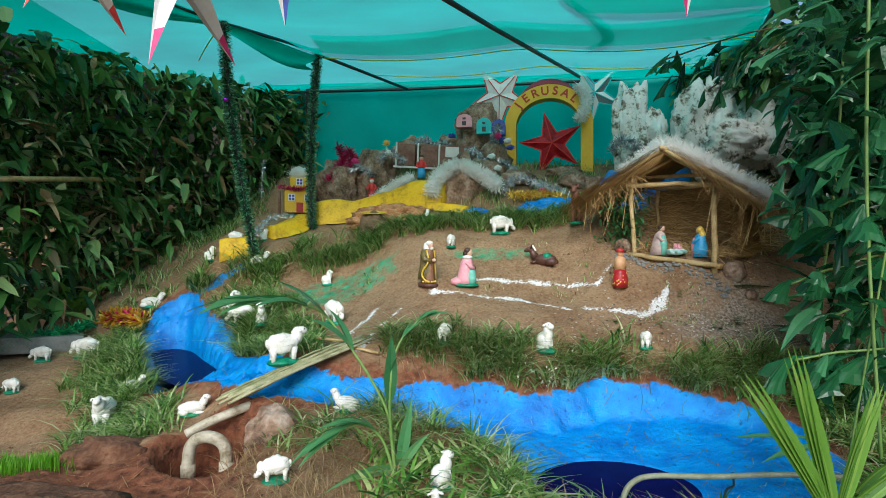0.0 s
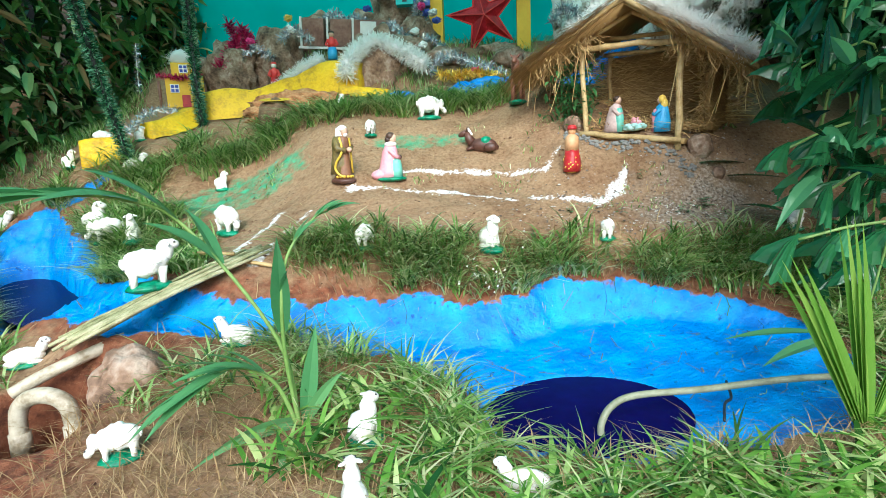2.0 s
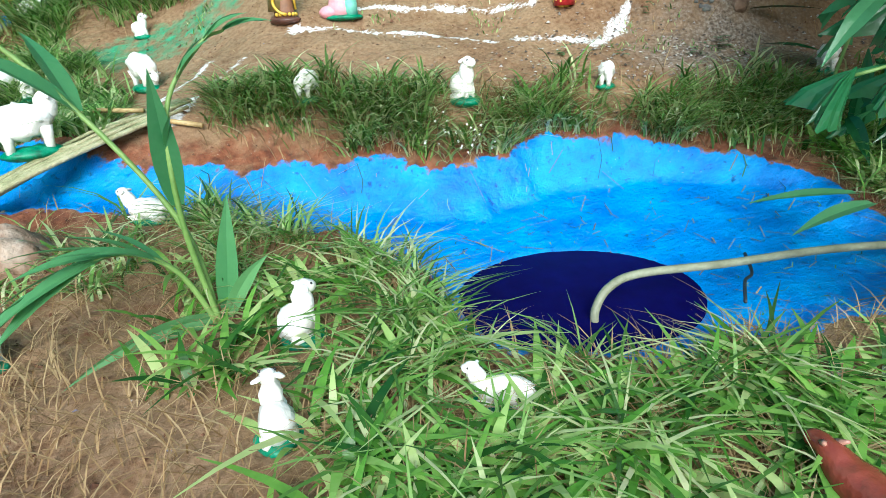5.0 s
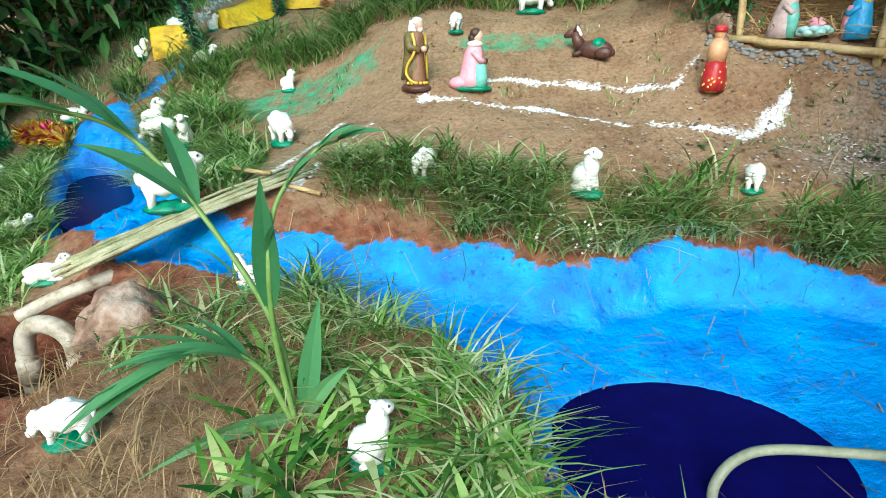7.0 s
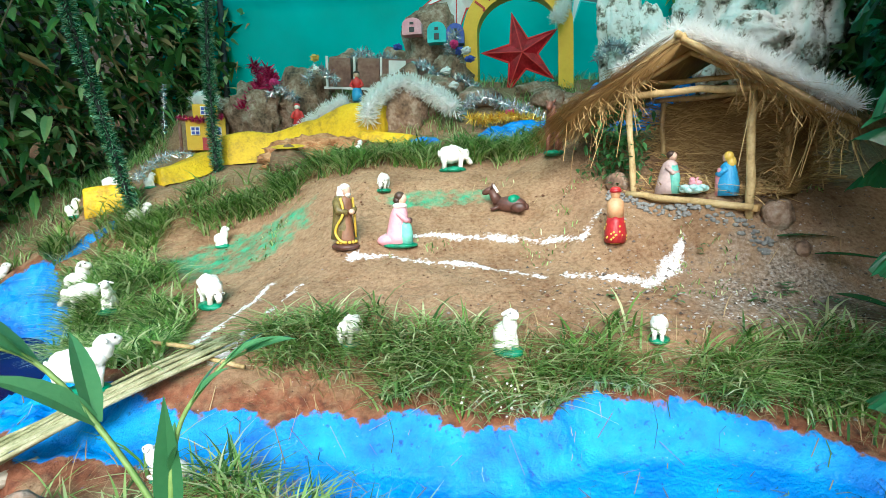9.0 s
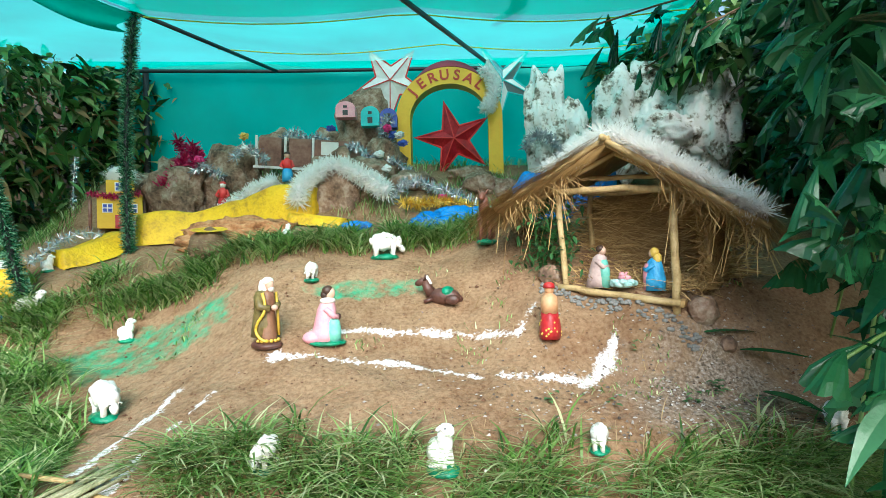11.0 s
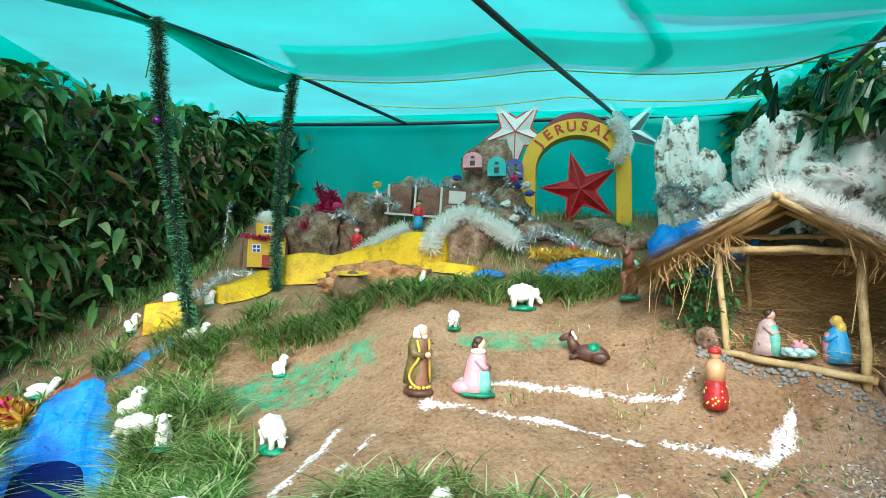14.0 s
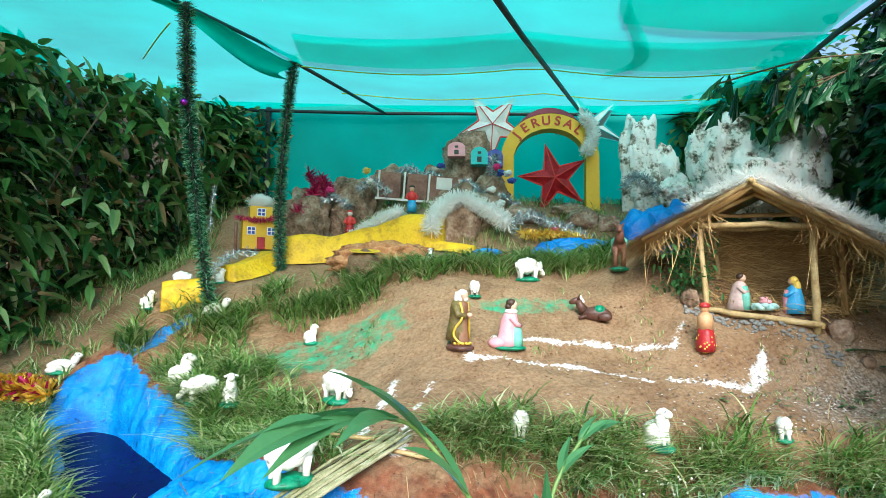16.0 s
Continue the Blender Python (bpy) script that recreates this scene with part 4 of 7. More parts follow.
        for c in ((0, 1, 2, 3), (7, 6, 5, 4), (0, 4, 5, 1), (1, 5, 6, 2), (2, 6, 7, 3), (3, 7, 4, 0)):
            bm.faces.new([vs[i] for i in c])
        part("wall_core", bm, STRAW, h)

    straw_wall("back_wall", (0.0, 0.44, 0), (0.66, 0.44, 0), 0.80, 1.27, 3600, 4)
    straw_wall("side_wall", (0.66, 0.44, 0), (0.62, 0.10, 0), 0.80, 1.22, 1200, 5)
    # loose strands under the eaves and over the floor
    q = random.Random(9)
    v, f = [], []
    for i in range(1250):
        if i < 330:
            e, s = (el, 1) if i % 2 else (er, 1)
            t = q.uniform(0.35, 1.0)
            base = pk.lerp(e, t) + Vector((0, q.uniform(0, 0.25), -0.02))
            tip = base + Vector((q.gauss(0, 0.05), q.gauss(-0.01, 0.04), -q.uniform(0.03, 0.16) * (2.2 if q.random() < 0.12 else 0.8)))
        else:
            base = Vector((q.uniform(0.02, 0.62), q.uniform(0.0, 0.42), 0))
            p0 = HUT @ base
            base.z = max(G(p0.x, p0.y), 0.80) + q.uniform(0.0, 0.035)
            tip = base + Vector((q.gauss(0, 0.09), q.gauss(0, 0.06), q.gauss(0.01, 0.025)))
        w = Vector((0.0014, 0.0006, 0.0008))
        k = len(v)
        m = base.lerp(tip, 0.5) + Vector((q.gauss(0, 0.012), q.gauss(0, 0.012), 0.0))
        v += [base - w, base + w, m - w, m + w, tip - w, tip + w]
        f += [(k, k + 1, k + 3, k + 2), (k + 2, k + 3, k + 5, k + 4)]
    raw("loose_straw", v, f, STRAW, h, "loose strands of straw")
    bm = bmesh.new()
    box(bm, (0.27, 0.21, 0.772), (0.54, 0.44, 0.03), bevel=0.006, turn=pose(0, 0, 0, 0, 6, 0))
    part("floor_bed", bm, STRAW, h, "bed of trodden straw")
    for a, b, n, s in ((pk + Vector((-0.02, 0.04, 0.05)), el.lerp(pk, 0.45) + Vector((0, 0.12, 0.05)), 1500, 6), (pk + Vector((0, 0.06, 0.06)), er + Vector((-0.01, 0.03, 0.06)), 3600, 7)):
        path = [a.lerp(b, i / 12) + Vector((0, 0.02 * math.sin(i), 0.008 * math.sin(i * 2))) for i in range(13)]
        vv, ff = strips(path, 0.02, n, 0.06, 0.0017, s)
        raw("white_fur_trim", vv, ff, TINSELWHITE, h, "fluffy white tinsel trim on the thatch")


hut()


# ---- figurines ----
def sheep_mesh(kind):
    """A plaster sheep on its green base; kinds: stand, graze, lie, sit. One unit is its height."""
    bm = bmesh.new()
    if kind in ("stand", "graze"):
        ball(bm, (0, 0, 0.60), (0.48, 0.28, 0.31), 0, 22, None, 0.07, 7)
        for sx in (-0.3, 0.28):
            for sy in (-0.12, 0.12):
                tube(bm, [(sx, sy, 0.08), (sx + 0.01, sy, 0.28), (sx, sy, 0.5)], [0.075, 0.075, 0.13], 8, 0)
        if kind == "stand":
            ball(bm, (0.42, 0, 0.84), (0.18, 0.17, 0.24), 0, 14, None, 0.03, 9)
            ball(bm, (0.56, 0, 0.96), (0.17, 0.11, 0.11), 0, 12, pose(0, 0, 0, 0, 18, 0))
            head = (0.5, 0.97)
        else:
            ball(bm, (0.46, 0, 0.58), (0.17, 0.16, 0.22), 0, 14, pose(0, 0, 0, 0, 35, 0), 0.03, 9)
            ball(bm, (0.6, 0, 0.36), (0.16, 0.1, 0.1), 0, 12, pose(0, 0, 0, 0, 55, 0))
            head = (0.56, 0.42)
        ball(bm, (-0.46, 0, 0.62), (0.06, 0.06, 0.13), 0, 8)
        bl = 0.44
    elif kind == "lie":
        ball(bm, (0, 0, 0.38), (0.62, 0.3, 0.3), 0, 16, None, 0.05, 6)
        for sy in (-0.2, 0.2):
            ball(bm, (0.32, sy, 0.17), (0.28, 0.08, 0.08), 0, 8)
            ball(bm, (-0.36, sy, 0.2), (0.26, 0.11, 0.14), 0, 8)
        ball(bm, (0.52, 0, 0.62), (0.19, 0.18, 0.28), 0, 14, pose(0, 0, 0, 0, 20, 0), 0.03, 9)
        ball(bm, (0.66, 0, 0.84), (0.19, 0.12, 0.12), 0, 12, pose(0, 0, 0, 0, 15, 0))
        head, bl = (0.6, 0.86), 0.6
    else:
        ball(bm, (-0.08, 0, 0.36), (0.3, 0.23, 0.34), 0, 16, pose(0, 0, 0, 0, -28, 0), 0.04, 7)
        ball(bm, (0.1, 0, 0.66), (0.17, 0.16, 0.28), 0, 14, pose(0, 0, 0, 0, -12, 0), 0.03, 9)
        ball(bm, (0.18, 0, 0.9), (0.19, 0.12, 0.12), 0, 12, pose(0, 0, 0, 0, 15, 0))
        for sy in (-0.1, 0.1):
            tube(bm, [(0.2, sy, 0.06), (0.18, sy, 0.28), (0.1, sy, 0.5)], [0.055, 0.05, 0.07], 8, 0)
            ball(bm, (-0.1, sy * 1.7, 0.14), (0.22, 0.09, 0.1), 0, 8)
        head, bl = (0.14, 0.93), 0.36
    for sy in (-1, 1):
        ball(bm, (head[0] - 0.05, sy * 0.14, head[1] + 0.01), (0.05, 0.09, 0.04), 0, 8, pose(0, 0, 0, sy * -25, 0, 0))
        ball(bm, (head[0] + 0.1, sy * 0.1, head[1] + 0.03), 0.022, 2, 6)
    ball(bm, (0.02, 0, 0.05), (bl * 1.12, 0.34, 0.13), 1, 16, None, 0.05, 8)
    for v in bm.verts:
        if v.co.z > 0.2:
            v.co += Vector((0, 0, 1)) * 0.018 * noise.noise(v.co * 14) + (v.co - Vector((0, 0, 0.5))).normalized() * 0.028 * noise.noise(v.co * 9 + Vector((1, 3, 1)))
    me = bpy.data.meshes.new("sheep_" + kind)
    bm.to_mesh(me)
    bm.free()
    for mm in (WHITE, GREENBASE, PEN):
        me.materials.append(mm)
    me.polygons.foreach_set("use_smooth", [True] * len(me.polygons))
    return me


FLOCK = {k: sheep_mesh(k) for k in ("stand", "graze", "lie", "sit")}
WORDS = {"stand": "white plaster sheep standing on green base", "graze": "white plaster sheep grazing on green base",
         "lie": "white plaster sheep lying on green base", "sit": "white plaster lamb sitting on green base"}


def sheep(kind, x, y, turn, size, where, z=None):
    ob = new("sheep_figurine", FLOCK[kind])
    ob.matrix_basis = pose(x, y, (G(x, y) - 0.006) if z is None else z, 0, 0, turn) @ Matrix.Diagonal((size, size, size, 1))
    tagged(ob, WORDS[kind] + " " + where, "sheep", "flock of plaster sheep")


SHEEP = [("graze", 0.45, 4.16, 5, 0.165, "by the terrace grass"), ("graze", 0.06, 3.93, -100, 0.11, "near green paint"),
         ("sit", -0.90, 4.13, 10, 0.12, "on green-tinted earth"), ("graze", -0.70, 3.40, -50, 0.165, "beside lime lines"),
         ("graze", -1.34, 3.54, 200, 0.15, "in the grass"), ("sit", -1.19, 3.47, -75, 0.15, "in the grass"), ("sit", -1.51, 3.78, 10, 0.18, "in the grass"),
         ("lie", -1.57, 4.52, -15, 0.13, "by the leaning post"), ("sit", -1.82, 4.63, -20, 0.13, "on the yellow block"), ("sit", -2.02, 4.60, 20, 0.13, "beside the yellow block"),
         ("graze", -1.90, 4.84, 0, 0.12, "behind the yellow block"), ("sit", -1.64, 4.86, 30, 0.11, "on the yellow step"),
         ("graze", 0.01, 2.76, -115, 0.11, "at the pond bank"), ("sit", 0.53, 2.73, -60, 0.15, "at the pond bank"), ("graze", 1.05, 2.74, 60, 0.10, "at the pond bank"),
         ("lie", -0.43, 2.37, 160, 0.10, "above the pond"), ("graze", -0.57, 1.81, 195, 0.10, "on dry soil"), ("sit", 0.0, 1.82, 35, 0.125, "in broad grass"),
         ("sit", -0.02, 1.56, 100, 0.115, "on dry soil"), ("lie", 0.34, 1.56, 160, 0.085, "in broad grass"), ("stand", -1.81, 2.83, -75, 0.18, "beside the pool"),
         ("lie", -1.20, 2.53, 20, 0.10, "above the pit"), ("graze", -1.68, 2.41, 10, 0.08, "in seedling grass"), ("graze", -2.83, 3.74, 190, 0.12, "near the slab"),
         ("graze", -2.58, 3.84, 185, 0.17, "near the slab"), ("graze", -2.66, 3.27, 170, 0.10, "on bare soil"), ("lie", -2.40, 4.36, 10, 0.13, "above the pool"),
         ("graze", 1.94, 2.74, 60, 0.12, "under the shrub"), ("lie", -1.86, 3.16, 10, 0.10, "on the pool edge"), ("sit", -0.14, 4.62, 60, 0.10, "in terrace grass")]
for k, x, y, tn_, sz, w in SHEEP:
    sheep(k, x, y, tn_, sz, w)
sheep("stand", -0.785, 2.60, 30, 0.165, "on the stalk bridge", 0.287)


def statue(name, x, y, turn, build, mats, label, z=None, m=None):
    bm = bmesh.new()
    build(bm)
    ob = part(name, bm, mats)
    ob.matrix_basis = m if m is not None else pose(x, y, (G(x, y) - 0.005) if z is None else z, 0, 0, turn)
    tagged(ob, label, "figurine", "painted plaster nativity figures")


def king(bm):
    lathe(bm, [(0.050, 0.015), (0.046, 0.05), (0.038, 0.11), (0.034, 0.16), (0.036, 0.20), (0.032, 0.232), (0.014, 0.248)], 0, 22, (0.004, 0, 0), 0.85, 0.02, 0.07)
    lathe(bm, [(0.056, 0.045), (0.052, 0.10), (0.045, 0.16), (0.044, 0.205), (0.038, 0.237), (0.018, 0.252)], 1, 22, (-0.018, 0, 0), 0.9, 0.05, 0.08)
    tube(bm, curve_points([(0.022, -0.036, 0.235), (0.036, -0.036, 0.19), (0.034, -0.042, 0.15), (0.006, -0.05, 0.11), (-0.004, -0.052, 0.075), (0.018, -0.05, 0.045), (0.042, -0.034, 0.03)], 4), 0.0062, 8, 2)
    tube(bm, [(0.024, 0.036, 0.235), (0.034, 0.034, 0.15), (0.036, 0.036, 0.05)], 0.006, 8, 2)
    for a in range(-4, 5):
        ball(bm, (0.004 + 0.05 * math.cos(a * 0.42), 0.043 * math.sin(a * 0.42), 0.032), (0.009, 0.009, 0.008), 2, 6)
    tube(bm, [(-0.01, -0.036, 0.222), (0.02, -0.046, 0.175), (0.052, -0.022, 0.168)], [0.017, 0.018, 0.014], 9, 1)
    tube(bm, [(-0.01, 0.036, 0.222), (0.02, 0.044, 0.178), (0.052, 0.01, 0.172)], [0.017, 0.018, 0.014], 9, 1)
    ball(bm, (0.060, -0.006, 0.172), (0.016, 0.014, 0.013), 3, 10)
    ball(bm, (0.026, 0, 0.266), (0.021, 0.019, 0.026), 3, 14)
    ball(bm, (0.033, 0, 0.252), (0.014, 0.015, 0.016), 4, 10)
    ball(bm, (0.015, 0, 0.282), (0.026, 0.025, 0.019), 4, 14)
    lathe(bm, [(0.012, 0.20), (0.028, 0.225), (0.027, 0.262), (0.02, 0.288)], 4, 12, (-0.004, 0, 0), 0.95)
    ball(bm, (0, 0, 0.010), (0.075, 0.055, 0.022), 5, 14, None, 0.008, 30)


statue("king_statue", -0.10, 3.49, -40, king, [BROWN, OLIVE, GOLD, SKIN, WHITE, DONKEY], "standing plaster king in olive cloak with gold hem")


def kneeler(bm):
    lathe(bm, [(0.06, 0.012), (0.055, 0.05), (0.045, 0.11), (0.042, 0.15), (0.03, 0.185), (0.014, 0.2)], 0, 18, (-0.012, 0, 0), 0.8, 0.12, 0.05)
    ball(bm, (-0.05, 0, 0.03), (0.055, 0.05, 0.03), 0, 12)
    lathe(bm, [(0.035, 0.012), (0.036, 0.06), (0.03, 0.10), (0.018, 0.12)], 1, 14, (0.035, -0.008, 0), 0.8)
    tube(bm, [(0.01, -0.035, 0.16), (0.045, -0.03, 0.125), (0.055, -0.01, 0.12)], 0.013, 8, 0)
    ball(bm, (0.056, 0, 0.122), 0.014, 4, 8)
    ball(bm, (0.022, 0, 0.222), (0.023, 0.021, 0.027), 2, 12)
    ball(bm, (0.012, 0, 0.232), (0.026, 0.025, 0.024), 3, 12)
    ball(bm, (0.0, 0, 0.215), (0.02, 0.024, 0.02), 3, 10)
    ball(bm, (0.012, -0.004, 0.19), (0.035, 0.032, 0.016), 5, 10)
    ball(bm, (0.005, 0, 0.008), (0.085, 0.06, 0.016), 6, 14, None, 0.004, 30)


statue("kneeling_king_statue", 0.15, 3.48, -15, kneeler, [PINK, AQUA, SKIN, HAIR, DONKEY, WHITE, GREENBASE], "kneeling plaster king in a pink cloak over green")


def redking(bm):
    lathe(bm, [(0.052, 0.012), (0.055, 0.05), (0.046, 0.10), (0.04, 0.125)], 0, 18, (0, 0, 0), 0.85, 0.0, 0.04)
    lathe(bm, [(0.041, 0.12), (0.044, 0.16), (0.04, 0.19), (0.016, 0.207)], 1, 16, (0, 0, 0), 0.85)
    ball(bm, (0.0, 0, 0.222), (0.022, 0.021, 0.026), 1, 12)
    tube(bm, [(0, 0, 0.228), (0, 0, 0.243)], [0.026, 0.023], 14, 0)
    ball(bm, (0, 0, 0.243), (0.022, 0.022, 0.01), 3, 12)
    tube(bm, [(0.035, -0.02, 0.18), (0.05, 0.0, 0.14), (0.04, 0.03, 0.13)], 0.012, 8, 1)
    rr = random.Random(4)
    for _ in range(34):
        a, z = rr.uniform(0, 6.28), rr.uniform(0.02, 0.115)
        q = 0.053 - max(0, z - 0.05) * 0.17
        ball(bm, (q * math.cos(a), q * 0.86 * math.sin(a), z), 0.0048, 2, 6)
    ball(bm, (0.03, 0.01, 0.02), (0.045, 0.04, 0.03), 2, 10)


statue("red_robed_king_statue", 1.10, 3.29, 60, redking, [RED, TAN, BRASS, PAPERRED], "kneeling plaster king in a red robe with pale dots")


def lying_donkey(bm):
    ball(bm, (0, 0, 0.04), (0.085, 0.042, 0.042), 0, 16)
    ball(bm, (0.02, 0, 0.062), (0.035, 0.044, 0.028), 1, 12)
    tube(bm, [(-0.06, 0, 0.05), (-0.085, 0, 0.085), (-0.095, 0, 0.115)], [0.03, 0.024, 0.02], 10, 0)
    ball(bm, (-0.115, 0, 0.112), (0.038, 0.017, 0.018), 0, 10, pose(0, 0, 0, 0, -25, 0))
    for s in (-1, 1):
        tube(bm, [(-0.095, s * 0.012, 0.12), (-0.085, s * 0.022, 0.15)], [0.008, 0.003], 6, 0)
        tube(bm, [(-0.05, s * 0.03, 0.03), (-0.09, s * 0.04, 0.015)], 0.011, 6, 0)
        ball(bm, (0.05, s * 0.035, 0.025), (0.04, 0.015, 0.025), 0, 8)
    tube(bm, [(-0.088, 0, 0.14), (-0.065, 0, 0.10)], [0.008, 0.01], 6, 2)


statue("donkey_statue", 0.71, 3.70, -25, lying_donkey, [DONKEY, GREENBASE, WHITE], "lying dark brown plaster donkey with a green saddle cloth")


def standing_animal(bm):
    ball(bm, (0, 0, 0.165), (0.085, 0.045, 0.05), 0, 16)
    for sx in (-0.05, 0.055):
        for sy in (-0.025, 0.025):
            tube(bm, [(sx, sy, 0.02), (sx, sy, 0.09), (sx * 0.9, sy, 0.15)], [0.012, 0.013, 0.024], 8, 0)
    tube(bm, [(0.06, 0, 0.18), (0.09, 0, 0.23), (0.10, 0, 0.26)], [0.035, 0.027, 0.024], 10, 0)
    ball(bm, (0.125, 0, 0.262), (0.045, 0.02, 0.022), 0, 10, pose(0, 0, 0, 0, 30, 0))
    for s in (-1, 1):
        tube(bm, [(0.1, s * 0.014, 0.275), (0.095, s * 0.03, 0.30)], [0.009, 0.003], 6, 0)
    lathe(bm, [(0.05, 0.12), (0.052, 0.2), (0.03, 0.22)], 1, 12, (-0.01, 0, 0), 1.0)
    ball(bm, (0, 0, 0.01), (0.11, 0.06, 0.02), 2, 12)


statue("ox_statue", 1.03, 4.06, -115, standing_animal, [material("reddish_brown_paint", [(0.14, 0.05, 0.03), (0.22, 0.09, 0.06)], 0.5), AQUA, GREENBASE], "standing reddish-brown plaster ox with an aqua cloth")


def joseph(bm):
    lathe(bm, [(0.055, 0.0), (0.05, 0.04), (0.04, 0.1), (0.032, 0.14), (0.013, 0.157)], 0, 16, (-0.01, 0, 0), 0.8, 0.12, 0.05)
    lathe(bm, [(0.028, 0.0), (0.028, 0.08), (0.016, 0.13)], 1, 12, (0.028, -0.012, 0), 0.8)
    ball(bm, (0.018, 0, 0.172), (0.019, 0.018, 0.022), 2, 12)
    ball(bm, (0.010, 0, 0.18), (0.021, 0.021, 0.019), 3, 12)
    tube(bm, [(0.0, -0.03, 0.125), (0.03, -0.03, 0.095), (0.045, -0.01, 0.1)], 0.011, 8, 0)


def mary(bm):
    lathe(bm, [(0.045, 0.0), (0.044, 0.05), (0.036, 0.1), (0.03, 0.13), (0.012, 0.147)], 0, 16, (0, 0, 0), 0.8, 0.0, 0.05)
    lathe(bm, [(0.03, 0.0), (0.03, 0.08), (0.02, 0.12)], 1, 12, (-0.022, 0, 0), 0.8)
    ball(bm, (-0.008, 0, 0.165), (0.017, 0.017, 0.02), 2, 12)
    ball(bm, (0.0, 0, 0.168), (0.021, 0.022, 0.024), 3, 12)
    ball(bm, (0.012, 0, 0.14), (0.02, 0.024, 0.03), 3, 10)
    tube(bm, [(0.0, -0.028, 0.115), (-0.03, -0.025, 0.09), (-0.042, -0.008, 0.095)], 0.01, 8, 0)


def crib(bm):
    for i in range(14):
        a = i * 0.449
        ball(bm, (0.045 * math.cos(a), 0.03 * math.sin(a), 0.025 + 0.006 * math.sin(i * 3)), (0.022, 0.016, 0.014), 0, 8)
    ball(bm, (0, 0, 0.022), (0.05, 0.032, 0.02), 0, 12)
    ball(bm, (0.005, 0, 0.05), (0.032, 0.014, 0.014), 1, 10)
    ball(bm, (-0.008, 0, 0.064), 0.013, 1, 10)
    tube(bm, [(0.0, 0.01, 0.055), (0.012, 0.014, 0.075)], 0.005, 6, 1)


AQUAPALE = material("pale_aqua_paint", [(0.28, 0.55, 0.52), (0.55, 0.74, 0.70)], 0.5, 40, 90, 0.2)
statue("kneeling_man_statue", 0, 0, 0, joseph, [PALEROBE, AQUA, SKIN, HAIR], "kneeling bearded plaster man in a mauve robe", m=HUT @ pose(0.165, 0.03, 0.81, 0, 0, 0))
statue("kneeling_woman_statue", 0, 0, 0, mary, [SKYBLUE, PINK, SKIN, BRASS], "kneeling plaster woman in a sky-blue mantle", m=HUT @ pose(0.415, 0.03, 0.80, 0, 0, 0))
statue("crib_statue", 0, 0, 0, crib, [AQUAPALE, PINK], "small plaster infant shape on a pale aqua straw bed", m=HUT @ pose(0.285, 0.0, 0.808, 0, 0, -8))


def glazed(bm):
    path = curve_points([(0.12, 0, 0.035), (0.09, 0, 0.05), (0.02, 0.006, 0.058), (-0.05, 0.0, 0.056), (-0.09, -0.01, 0.066), (-0.12, -0.018, 0.084), (-0.15, -0.02, 0.08), (-0.17, -0.02, 0.072)], 4)
    sizes = np.interp(np.arange(len(path)), [0, 3, 9, 14, 18, 21, 25, 28], [0.012, 0.038, 0.043, 0.040, 0.026, 0.019, 0.017, 0.008])
    tube(bm, path, [float(a) for a in sizes], 14, 0)
    for v in bm.verts:
        v.co.y *= 1.1
        v.co += Vector((0, 0, 1)) * 0.006 * noise.noise(v.co * 30)
    for sy in (-1, 1):
        tube(bm, [(-0.125, -0.018 + sy * 0.012, 0.095), (-0.112, -0.018 + sy * 0.022, 0.108)], [0.008, 0.003], 6, 1)
        tube(bm, [(0.075, sy * 0.03, 0.04), (0.05, sy * 0.052, 0.018), (0.0, sy * 0.058, 0.012)], [0.026, 0.016, 0.010], 8, 0)
        tube(bm, [(-0.055, sy * 0.026, 0.04), (-0.085, sy * 0.048, 0.018), (-0.05, sy * 0.056, 0.012)], [0.020, 0.013, 0.009], 8, 0)
    tube(bm, [(0.115, 0.01, 0.045), (0.12, 0.035, 0.03), (0.10, 0.05, 0.018)], [0.007, 0.005, 0.007], 6, 1)
    ball(bm, (-0.02, 0.03, 0.008), (0.12, 0.075, 0.02), 2, 16, None, 0.010, 25)


statue("camel_statue", 0, 0, 0, glazed, [material("glazed_red_brown", [(0.16, 0.03, 0.02), (0.26, 0.06, 0.035)], 0.18), material("worn_glaze", [(0.25, 0.07, 0.04), (0.5, 0.3, 0.22)], 0.3), GREENBASE], "glossy red-brown plaster animal lying in the broad grass", m=pose(0.70, 1.225, G(0.70, 1.225) + 0.012, 0, 0, -98) @ Matrix.Diagonal((0.74, 0.74, 0.74, 1)))


